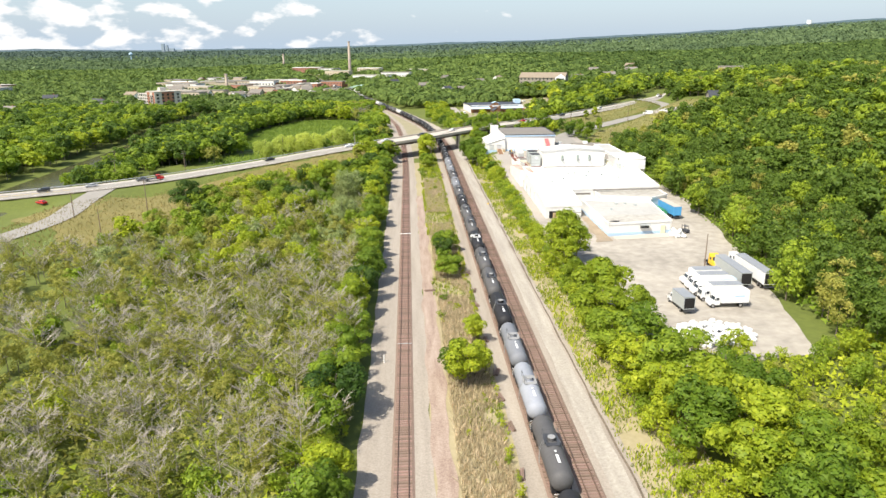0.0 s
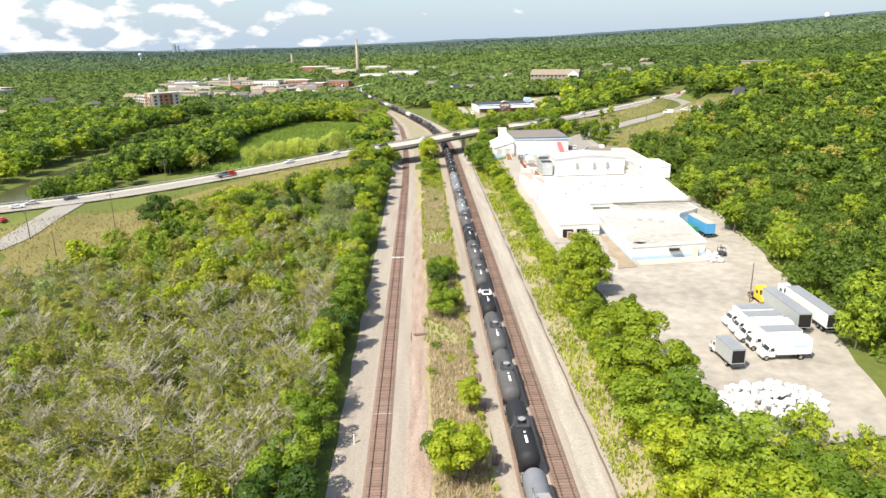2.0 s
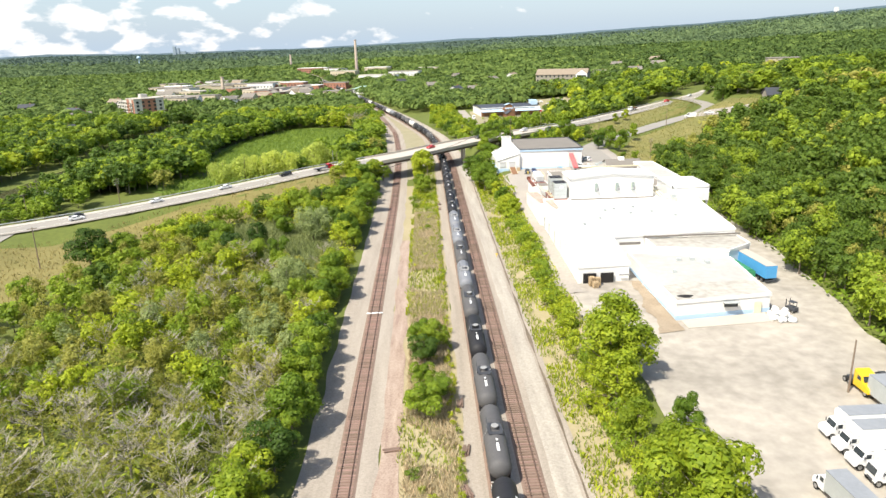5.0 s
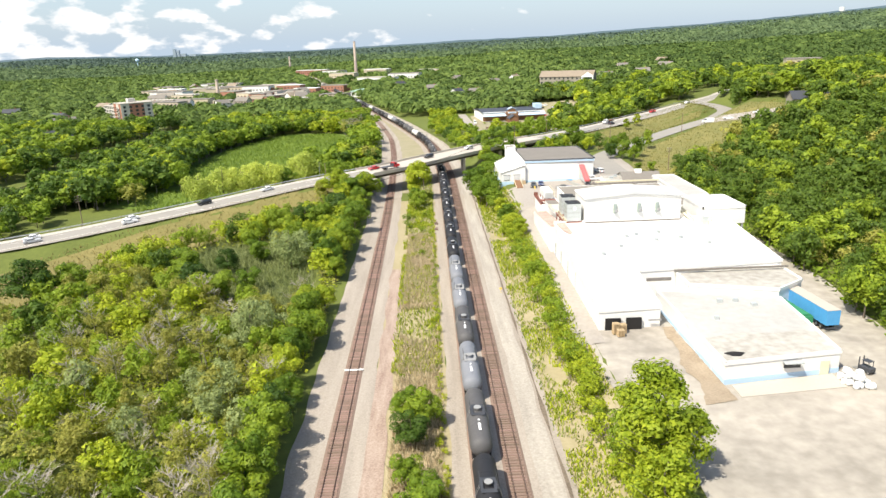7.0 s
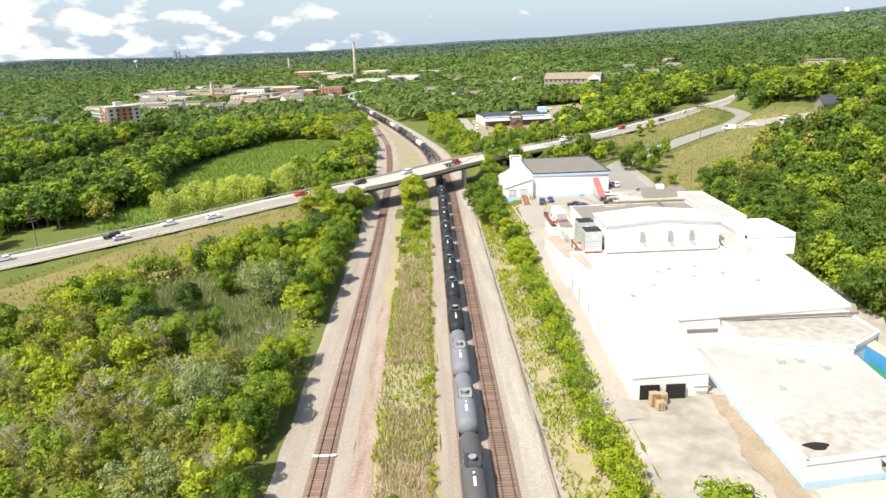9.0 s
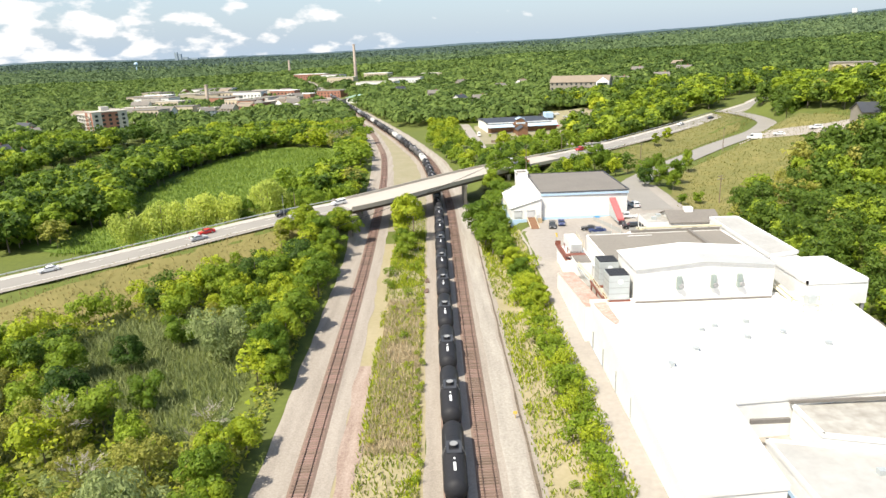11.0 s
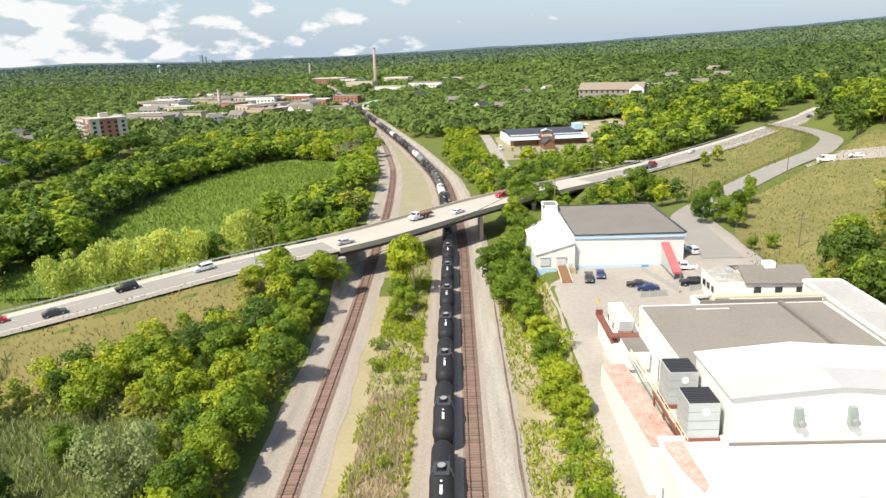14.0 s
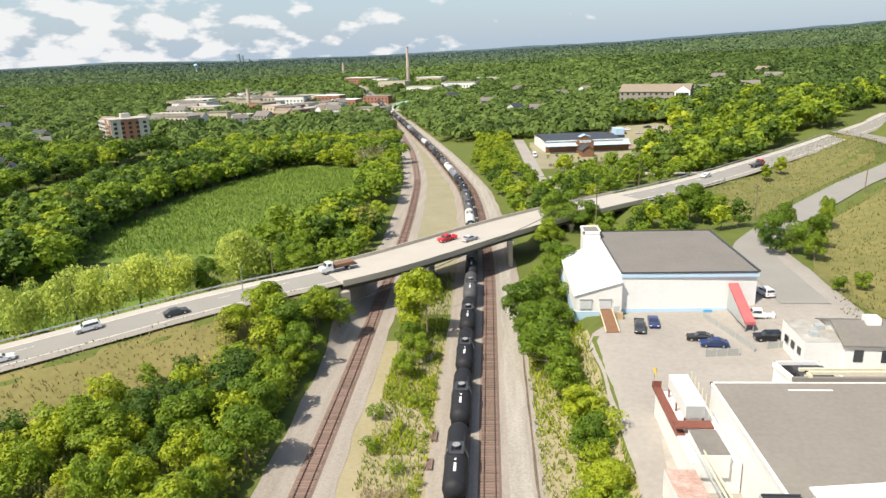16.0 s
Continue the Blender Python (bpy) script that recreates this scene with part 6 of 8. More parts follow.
class Woods:
    """Many trees joined into one uncountable wood."""

    def __init__(self):
        self.v, self.m, self.names = [], [], []

    def add(self, key, x, y, height, spread):
        k = KINDS[key][int(rng.integers(len(KINDS[key])))]
        s, a = height / 10.0, rng.uniform(0, 6.28)
        c, q = math.cos(a) * s * spread, math.sin(a) * s * spread
        z = gz(x, y)
        p = k[2]
        self.v.append(np.stack([p[:, 0] * c - p[:, 1] * q + x, p[:, 0] * q + p[:, 1] * c + y, p[:, 2] * s + z], 1))
        for name, n in ((k[3], len(p) // 3), ("bark", 3)):
            if name not in self.names:
                self.names.append(name)
            self.m.append(np.full(n, self.names.index(name), np.int32))
        r, h = 0.02 * height, height * 0.75
        t = []
        for i in range(3):
            a0, a1 = math.pi * 2 / 3 * i, math.pi * 2 / 3 * (i + 1)
            t += [(x + r * math.cos(a0), y + r * math.sin(a0), z - 0.4), (x + r * math.cos(a1), y + r * math.sin(a1), z - 0.4), (x, y, z + h)]
        self.v.append(np.array(t))

    def finish(self, label):
        me = loose_mesh("woods", np.concatenate(self.v), M[self.names[0]])
        for n in self.names[1:]:
            me.materials.append(M[n])
        me.polygons.foreach_set("material_index", np.concatenate(self.m))
        return tagged(part("woods", me, None), label, "woods", kind="stuff")


def pick(weights):
    keys = list(weights)
    w = np.array([weights[k] for k in keys], float)
    return keys[int(rng.choice(len(keys), p=w / w.sum()))]


ROAD_FAR = ROAD_P[::3]
HOUSES = np.array([tuple(o.location)[:2] for o in scene.objects if o.name.split(".")[0] in ("house", "town_building", "green_roofed_hall", "dark_roofed_lodge", "chimney_stack")])


def free(x, y, road_gap=10.0):
    """Nothing built or paved here."""
    tx, lx = track_t(y), track_l(y)
    if lx - 8.2 < x < tx + 13.5 and y < 1500:
        return False
    if np.hypot(ROAD_FAR[:, 0] - x, ROAD_FAR[:, 1] - y).min() < road_gap + 4:
        return False
    for line, g in ((RAMP_P, 9), (SIDE_P, 10), (REST_P, 7), (REST2_P, 7)):
        if np.hypot(line[:, 0] - x, line[:, 1] - y).min() < g:
            return False
    if y > 480 and HOUSES.size and np.hypot(HOUSES[:, 0] - x, HOUSES[:, 1] - y).min() < 13:
        return False
    return not any(inside(p, x, y) for p in CLEAR)


def inside(poly, x, y):
    hit = False
    for (ax, ay), (bx, by) in zip(poly, poly[1:] + poly[:1]):
        if (ay > y) != (by > y) and x < ax + (bx - ax) * (y - ay) / (by - ay):
            hit = not hit
    return hit


CLEAR = [
    [(38, 112), (75, 108), (84, 150), (91, 192), (95, 232), (96, 290), (95, 330), (92, 376), (36, 376), (36, 330), (42, 318), (40, 262), (38, 215), (38, 190), (46, 178), (46, 140), (52, 126), (48, 116)],
    [(-145, 232), (-113, 266), (-62, 316), (-14, 350), (-18, 336), (-46, 304), (-74, 266), (-88, 205), (-104, 182), (-130, 190)],
    [(90, 400), (96, 446), (192, 556), (190, 512), (165, 474), (104, 410)],
    [(84, 330), (110, 400), (150, 440), (180, 456), (206, 424), (184, 404), (140, 376), (116, 350), (98, 330)],
    [(-104, 398), (-54, 404), (-36, 436), (-32, 520), (-50, 562), (-86, 566), (-106, 500), (-108, 440)],
    [(-98, 342), (-70, 340), (-66, 362), (-84, 384), (-104, 374)],
    [(-176, 110), (-144, 110), (-146, 600), (-184, 600)],
    [(44, 526), (92, 534), (98, 576), (124, 604), (134, 646), (96, 656), (90, 626), (46, 626)],
    [(-262, 620), (-200, 620), (-200, 730), (-262, 730)],
    [(112, 690), (160, 672), (166, 716), (112, 716)],
    [(-44, 246), (-14, 232), (-15, 252), (-26, 284), (-52, 286), (-58, 262)],
]


def scatter(wood, x0, x1, y0, y1, step, weights, h0, h1, spread=(0.85, 1.3), keep=1.0, where=None, group="woodland trees", gap=10.0):
    """Trees on a jittered grid, into a joined wood, or as single things when wood is None."""
    x = x0
    while x < x1:
        y = y0
        while y < y1:
            px, py = x + rng.uniform(-0.5, 0.5) * step, y + rng.uniform(-0.5, 0.5) * step
            y += step
            if rng.uniform() > keep or not free(px, py, gap) or (where and not where(px, py)):
                continue
            if wood is None:
                tree(pick(weights), px, py, rng.uniform(h0, h1), rng.uniform(*spread), group)
            else:
                wood.add(pick(weights), px, py, rng.uniform(h0, h1), rng.uniform(*spread))
        x += step


# west of the tracks: a leafy front row, then thinning swamp wood
y = 44.0
while y < 338:
    if not (236 < y < 250):
        tree(pick({"leaf": 5, "yellow": 4, "dark": 1.0}), track_l(y) - rng.uniform(8.6, 12.0), y, rng.uniform(6.0, 10.0), rng.uniform(0.95, 1.3), "row of trees beside the ballast")
    y += rng.uniform(3.8, 6.0)
scatter(None, -52, -13, 46, 165, 6.4, {"bare": 1}, 7.5, 11.0, keep=0.92, group="dying swamp trees")
swamp = Woods()
scatter(swamp, -64, -13, 40, 165, 6.0, {"nolive": 6, "nleaf": 1.6, "nyellow": 0.5}, 4.0, 7.5, keep=0.7)
scatter(swamp, -64, -13, 165, 252, 4.8, {"nolive": 6, "nleaf": 3, "ngrey": 1.8, "nyellow": 1.2}, 5, 9.0, keep=0.9)
scatter(None, -52, -14, 165, 240, 11, {"bare": 1}, 7, 9.5, keep=0.8, group="dying swamp trees")
scatter(swamp, -66, -12, 252, 334, 4.6, {"nolive": 1.2, "nleaf": 5, "ndark": 2.4, "nyellow": 1.6}, 5.0, 9.0, keep=0.92)
scatter(None, -104, -52, 76, 190, 9.6, {"bare": 1}, 8, 11, keep=0.85, group="dying swamp trees")
scatter(swamp, -122, -64, 76, 205, 5.8, {"nolive": 6, "mid": 1.0, "ngrey": 1}, 4.5, 8.0)
scatter(swamp, -100, -64, 205, 285, 5.6, {"nolive": 3, "mid": 4, "middark": 1, "midyellow": 1}, 5, 9)
swamp.finish("thinning swamp wood of olive and green trees")
# the bank between the path and the yard
bank = Woods()
scatter(bank, 35.5, 42, 50, 345, 2.3, {"shrub": 4, "yshrub": 6}, 3.0, 6.2, (0.75, 1.1), where=lambda x, y: x < 38.4 + 1.0 * math.sin(y * 0.13))
scatter(bank, 30.5, 36, 50, 345, 4.2, {"shrub": 4, "yshrub": 4}, 0.7, 1.9, (0.8, 1.3), keep=0.5, where=lambda x, y: True)
scatter(bank, 50, 100, 40, 112, 4.4, {"nleaf": 3, "nyellow": 4, "nolive": 2.5, "yshrub": 4}, 2.5, 6.5)
bank.finish("fresh green shrubs and saplings on the bank")
for x, y, h, sp, k in ((38.2, 165, 13.0, 1.2, "open"), (40.5, 173, 12.5, 1.25, "open"), (37.2, 158, 10.0, 1.2, "open"), (42.5, 166, 10.0, 1.2, "open"), (39.0, 131, 12.0, 1.3, "yellow"), (37.0, 123, 10.5, 1.3, "yellow"), (42.5, 119, 9.5, 1.25, "yellow"), (39.0, 141, 9.0, 1.1, "open"), (37.5, 149, 7.5, 1.1, "open"), (45, 150, 6.0, 0.9, "leaf"),
                       (36.0, 113, 9.0, 1.3, "leaf"), (40.5, 109, 10.0, 1.3, "leaf"), (37.0, 102, 9.0, 1.2, "yellow"), (42.0, 97, 10.5, 1.3, "leaf"), (49, 96, 8.0, 1.3, "leaf"), (37.0, 92, 9.0, 1.2, "yellow"), (43.5, 88, 10.0, 1.3, "yellow"), (51, 88, 8.5, 1.2, "leaf"), (38.5, 82, 10.0, 1.3, "leaf"), (46.5, 79, 10.0, 1.3, "yellow"), (53, 80, 8.0, 1.3, "yellow"), (41, 72, 10.0, 1.3, "yellow"), (49, 70, 10.0, 1.3, "leaf"), (56, 72, 8.5, 1.2, "yellow"), (44, 62, 10, 1.3, "leaf"), (52, 61, 9, 1.3, "yellow"), (60, 64, 8, 1.3, "leaf"),
                       (31.8, 323, 9.5, 1.2, "leaf"), (34.0, 316, 7.0, 1.2, "leaf"), (30.5, 332, 9.0, 1.25, "leaf"), (29.8, 343, 10.0, 1.2, "leaf"), (34.0, 338, 8.0, 1.2, "leaf"), (34, 352, 9.5, 1.2, "leaf"), (38, 366, 9.0, 1.2, "leaf"), (35.5, 306, 6.0, 1.25, "yellow"), (36.2, 298, 5.5, 1.25, "leaf"), (36.8, 288, 5.0, 1.25, "yellow"), (38.0, 278, 5.0, 1.2, "yellow"),
                       (42.2, 402, 11.0, 1.2, "leaf"), (49.5, 399, 8.5, 1.2, "leaf"), (38, 392, 8.0, 1.2, "leaf"), (79.5, 409, 10.5, 1.25, "leaf"), (86, 414, 8.0, 1.1, "leaf"), (73, 406, 7.0, 1.1, "leaf"), (62, 442, 8.0, 1.2, "leaf")):
    tree(k, x, y, h * 1.12, sp, "trees on the bank")
# the strip between the tracks
for x, y, h, sp, k in ((8.8, 103, 8.5, 1.05, "yellow"), (10.8, 108, 5.5, 1.1, "yellow"), (7.4, 106, 6.5, 1.0, "leaf"), (11.4, 121, 5.2, 1.1, "yellow"), (8.6, 159, 5.2, 1.3, "leaf"), (10.2, 164, 4.6, 1.25, "leaf"), (8.2, 168, 4.4, 1.2, "leaf"), (8.6, 177, 5.2, 1.2, "dark"), (10.0, 182, 5.5, 1.2, "leaf"), (8.0, 184, 5.0, 1.1, "leaf"), (8.6, 340, 12.5, 1.0, "yellow"), (7.2, 334, 5.0, 1.1, "leaf"), (8.9, 328, 5.2, 1.15, "leaf"), (7.4, 322, 4.4, 1.15, "leaf")):
    tree(k, x, y, h * 1.2, sp, "trees between the tracks")
for x, y, h, k in ((6.9, 144, 2.6, "shrub"), (5.6, 134, 2.4, "yshrub"), (9.5, 139, 2.0, "yshrub"), (5.2, 308, 4.0, "shrub"), (8.6, 305, 2.8, "yshrub"), (5.4, 299, 3.4, "shrub"), (11.2, 312, 3.4, "shrub"), (9.5, 294, 3.0, "shrub"), (7.0, 284, 2.2, "yshrub"), (9.8, 269, 2.6, "shrub"), (11.0, 256, 2.4, "yshrub")):
    tree(k, x, y, h, 1.1, "shrubs between the tracks")
edge = Woods()
for y in np.arange(52, 332, 1.9):
    edge.add(pick({"shrub": 1, "yshrub": 1.7}), 13.0 + rng.uniform(-0.7, 0.6), float(y), rng.uniform(0.9, 2.3), rng.uniform(0.7, 1.0))
    if rng.uniform() < 0.35:
        edge.add(pick({"shrub": 1, "yshrub": 1.7}), rng.uniform(5.5, 12), float(y), rng.uniform(0.7, 1.8), rng.uniform(0.7, 1.1))
edge.finish("low weeds and saplings edging the dry strip")
# by the road
for x, y, h, sp, k in ((-20.0, 335, 7.4, 1.35, "yellow"), (-11.2, 336, 7.4, 1.35, "yellow"), (-15.5, 333, 7.4, 1.35, "leaf"), (-7.6, 340, 5.6, 1.3, "leaf"), (-24.5, 330, 6.2, 1.3, "yellow"), (-17.4, 311, 9.0, 1.25, "dark"), (-13.0, 305, 7.5, 1.2, "leaf"), (-21, 301, 8.0, 1.2, "leaf"), (-34, 299, 8.0, 1.2, "leaf"), (-27, 304, 7.5, 1.2, "dark"), (-24.5, 265.5, 10.5, 1.1, "grey"), (-22, 214, 9.5, 1.0, "grey"), (-37, 241, 7.5, 1.2, "leaf"), (-44, 247, 7.0, 1.2, "dark"), (-31, 247, 6.0, 1.1, "leaf"), (-49, 258, 7.5, 1.2, "leaf"), (-40, 262, 6.0, 1.1, "dark"), (-34, 272, 6.5, 1.1, "leaf"), (-80, 243, 10, 1.3, "dark"), (-73, 249, 7.5, 1.2, "leaf"),
                       (-70, 337, 11.7, 1.05, "willow"), (-63, 341, 12.3, 1.05, "willow"), (-57, 345, 11.7, 1.05, "willow"), (-55, 353, 12.3, 1.05, "willow"), (-49, 356, 11.7, 1.0, "willow"), (-43, 362, 9.0, 0.95, "leaf"), (-38, 368, 13.7, 1.0, "willow"), (-42, 377, 12.3, 1.0, "willow"), (-31, 372, 8.0, 1.2, "leaf"), (-25, 377, 8.0, 1.2, "leaf"), (-30, 384, 8.5, 1.2, "leaf"),
                       (88.7, 377, 8.5, 0.9, "leaf"), (92.5, 372, 7.5, 0.9, "leaf"), (96.5, 369, 6.0, 0.9, "leaf"), (100, 378, 8.5, 0.75, "leaf"), (110, 393, 7.5, 0.65, "leaf"), (87, 370, 6.0, 0.9, "dark"), (91.5, 348, 3.2, 1.1, "leaf"), (98, 351, 3.6, 1.1, "leaf"), (118, 456, 5.0, 1.0, "yellow"), (126, 464, 5.5, 1.0, "yellow"), (97, 388, 7, 0.8, "leaf")):
    tree(k, x, y, h * 1.22, sp, "trees by the road")
for k in range(26):
    x, y = float(rng.uniform(50, 88)), float(rng.uniform(534, 570))
    if abs(x - 72) > 6 or y < 560:
        tree("shrub" if k % 2 else "yshrub", x, y, float(rng.uniform(1.8, 3.4)), 0.8, "nursery plants for sale", "potted nursery shrub for sale")
# the wooded hill behind the yard, and the land beyond the road
def seen_side(x, y):
    """The woods thin out to plain ground far to the sides of the line."""
    return -0.66 * y - 70 < x < 0.76 * y + 70


hill = Woods()
scatter(hill, 84, 128, 60, 345, 5.8, {"nleaf": 2.4, "ndark": 7.6, "nolive": 1.4}, 7, 12)
scatter(hill, 128, 190, 40, 385, 6.6, {"mid": 2.2, "middark": 7.8, "midolive": 0.8}, 8, 13, where=seen_side)
scatter(hill, 190, 330, 60, 520, 9.0, {"mid": 2.4, "middark": 7.4, "midolive": 0.5}, 10, 14.5, (1.0, 1.5), where=seen_side)
scatter(hill, 330, 620, 150, 700, 15, {"far": 3.4, "fardark": 6.0, "faryellow": 0.6}, 11, 15, (1.5, 2.1), where=seen_side)
scatter(hill, 100, 330, 480, 680, 9.0, {"far": 3.4, "fardark": 5.6, "faryellow": 0.6}, 9, 14, (1.0, 1.5))
hill.finish("dense broadleaf wood on the hill")
beyond = Woods()
scatter(beyond, -144, -14, 352, 640, 6.8, {"mid": 5, "middark": 2, "midyellow": 1.0, "midolive": 0.6}, 8.5, 13, (1.1, 1.55), where=lambda x, y: not (x > -90 and y < 410) and not (x > -44 and 430 < y < 600 and rng.uniform() < 0.5))
scatter(beyond, -36, -14, 385, 440, 6.8, {"mid": 5, "middark": 2, "midyellow": 1.6}, 6, 9, (1.0, 1.4))
scatter(beyond, -420, -180, 200, 640, 9.0, {"mid": 4, "middark": 5, "midyellow": 0.5}, 10, 15, (1.1, 1.6), where=seen_side)
scatter(beyond, -144, -96, 352, 560, 8.5, {"middark": 4, "mid": 1}, 11, 15.5, (1.0, 1.4))
scatter(beyond, -145, -124, 270, 360, 6.5, {"mid": 5, "middark": 3}, 6, 10, (1.0, 1.4))
scatter(beyond, 24, 120, 388, 520, 6.4, {"mid": 5, "midyellow": 1.2, "middark": 2}, 5, 9, keep=0.85)
scatter(beyond, 18, 44, 520, 660, 6.4, {"mid": 4, "midyellow": 5}, 5, 8)
scatter(None, -54, -26, 470, 590, 9.5, {"bare": 1}, 9, 13, keep=0.8, group="dying trees by the marsh")
beyond.finish("broadleaf trees round marsh and river")


def undergrowth(x0, x1, y0, y1, count, material, label, size=0.45, high=1.6):
    px, py = rng.uniform(x0, x1, count), rng.uniform(y0, y1, count)
    ok = np.array([free(a, b, 9.0) for a, b in zip(px, py)])
    px, py = px[ok], py[ok]
    n = len(px)
    pos = np.stack([px, py, bilinear(px, py) + rng.uniform(0.1, high, n)], 1)
    nrm = unit(n) * 0.7 + np.array([0, 0, 0.8])
    nrm /= np.linalg.norm(nrm, axis=1)[:, None]
    ob = part("undergrowth", loose_mesh("undergrowth", leaf_tris(pos, nrm, size * rng.uniform(0.6, 1.5, n)), M[material]), None)
    tagged(ob, label, "undergrowth", kind="stuff")


undergrowth(-70, -10, 38, 335, 26000, "leafolive", "dull green undergrowth in the swamp wood")
undergrowth(-70, -10, 38, 335, 12000, "leafyellow", "fresh green undergrowth in the swamp wood", high=2.2)
undergrowth(82, 112, 90, 345, 9000, "leaf", "leafy scrub at the foot of the hill", size=0.6, high=2.4)
undergrowth(46, 100, 38, 112, 7000, "leafyellow", "fresh weeds at the end of the yard", high=1.2)


def blades(name, px, py, height, width, material, label, category="grass", lean=0.35):
    """Stalks of grass or reed, each a thin upright blade."""
    n = len(px)
    z = bilinear(px, py)
    a = rng.uniform(0, 6.28, n)
    h = height * rng.uniform(0.6, 1.25, n)
    w = width * rng.uniform(0.6, 1.4, n)
    dx, dy = np.cos(a) * w, np.sin(a) * w
    lx, ly = rng.normal(0, lean, n) * h, rng.normal(0, lean, n) * h
    v = np.stack([np.stack([px - dx, py - dy, z - 0.05], 1), np.stack([px + dx, py + dy, z - 0.05], 1), np.stack([px + dx * 0.5 + lx, py + dy * 0.5 + ly, z + h], 1), np.stack([px - dx * 0.5 + lx, py - dy * 0.5 + ly, z + h], 1)], 1).reshape(-1, 3)
    tagged(part(name, loose_mesh(name, v, M[material], 4), None), label, category, kind="stuff")


def field(x0, x1, y0, y1, count, test):
    px, py = rng.uniform(x0, x1, count), rng.uniform(y0, y1, count)
    ok = np.array([test(a, b) for a, b in zip(px, py)])
    return px[ok], py[ok]


def patchy(x, y, k, lo, s=0):
    return noise.noise((x * k, y * k, s)) > lo


blades("reeds", *field(5.6, 13.0, 45, 290, 40000, lambda x, y: patchy(x, y, 0.06, -0.35, 3)), 0.95, 0.06, "reed", "dry tan reeds between the tracks")
blades("grass", *field(4.6, 13.4, 45, 380, 14000, lambda x, y: not patchy(x, y, 0.06, -0.2, 3) or y > 290), 0.7, 0.11, "tallgrass", "tall green grass between the tracks")
blades("weeds", *field(4.6, 13.4, 200, 348, 16000, lambda x, y: patchy(x, y, 0.09, -0.05, 8)), 0.7, 0.11, "weed", "bright yellow-green weeds between the tracks")
blades("weeds", *field(29.5, 40, 45, 340, 14000, lambda x, y: patchy(x, y, 0.12, -0.05, 5)), 0.7, 0.13, "weed", "fresh weeds on the bank")
blades("grass", *field(29.0, 40, 45, 340, 14000, lambda x, y: patchy(x, y, 0.1, -0.2, 6)), 0.6, 0.11, "tallgrass", "rough grass on the bank")
blades("reeds", *field(-64, -17, 232, 305, 22000, lambda x, y: inside(CLEAR[10], x, y) or patchy(x, y, 0.05, 0.1, 2)), 1.3, 0.09, "reedgrey", "grey-green marsh reeds in a clearing")
blades("grass", *field(-134, -14, 185, 350, 22000, lambda x, y: inside(CLEAR[1], x, y)), 0.6, 0.12, "straw", "sun-bleached grass on the road bank")
blades("grass", *field(84, 214, 325, 560, 24000, lambda x, y: inside(CLEAR[2], x, y) or inside(CLEAR[3], x, y)), 0.6, 0.14, "fieldgrass", "rough grass by the side road")
blades("reeds", *field(-106, -36, 338, 565, 26000, lambda x, y: inside(CLEAR[4], x, y) or inside(CLEAR[5], x, y)), 1.0, 0.16, "marshblade", "bright green marsh grass")


# ---- far woods ----
def far_woods():
    pos, nrm, size, darker = [], [], [], []
    y = 640.0
    while y < 1900:
        dist = y
        step = 9.5 + (dist - 640) * 0.012
        x = -0.70 * dist - 80
        while x < 0.78 * dist + 80:
            px, py = x + rng.uniform(-0.5, 0.5) * step, y + rng.uniform(-0.5, 0.5) * step
            x += step
            if not free(px, py) or any(inside(p, px, py) for p in TOWN) and rng.uniform() < 0.72:
                continue
            hgt, rad = rng.uniform(7, 12), step * rng.uniform(0.55, 0.85)
            k = max(26, int(84 - (dist - 640) * 0.046))
            d = unit(k)
            d[:, 2] = np.abs(d[:, 2])
            p = d * np.array([rad, rad, hgt * 0.55]) * rng.uniform(0.8, 1.08, (k, 1)) + np.array([px, py, gz(px, py) + hgt * 0.42])
            q = d + 0.45 * unit(k)
            pos.append(p), nrm.append(q / np.linalg.norm(q, axis=1)[:, None])
            size.append(rng.uniform(0.6, 1.2, k) * rad * 0.31)
            # the darker copy grows more frequent towards the east
            darker.append(np.full(k, rng.uniform() < 0.16 + 0.62 * float(sstep(60, 420, px))))
        y += step
    pos, nrm, size, darker = np.concatenate(pos), np.concatenate(nrm), np.concatenate(size), np.concatenate(darker)
    for sel, material, label in ((~darker, "farwood", "far woodland canopy over the town and hills"), (darker, "faroak", "far darker woodland canopy on the eastern hill")):
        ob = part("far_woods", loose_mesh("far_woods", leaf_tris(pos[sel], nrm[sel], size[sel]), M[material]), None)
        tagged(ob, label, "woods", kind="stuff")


TOWN = [
    [(-330, 720), (-190, 700), (-150, 820), (-80, 830), (-60, 960), (-90, 1150), (-330, 1150)],
    [(-150, 1150), (20, 1100), (60, 1500), (-180, 1500)],
]
far_woods()


def ridge(a):
    """Height of the wooded skyline in the direction a (radians from ahead, clockwise)."""
    h = np.interp(np.degrees(a), [-180, -60, -36, -27, -20, -8, 0, 12, 24, 34, 60, 180], [10, 20, 48, 72, 58, 64, 79, 102, 140, 188, 130, 10])
    return h


def far_height(X, Y):
    """Far ground: from the valley's own height up to the ridge."""
    t = np.clip((np.hypot(X, Y) - 1850) / 2500, 0, 1)
    t = t * t * (3 - 2 * t)
    return bilinear(X, Y) * (1 - t) + t * (ridge(np.arctan2(X, Y)) * 0.78 - 8)


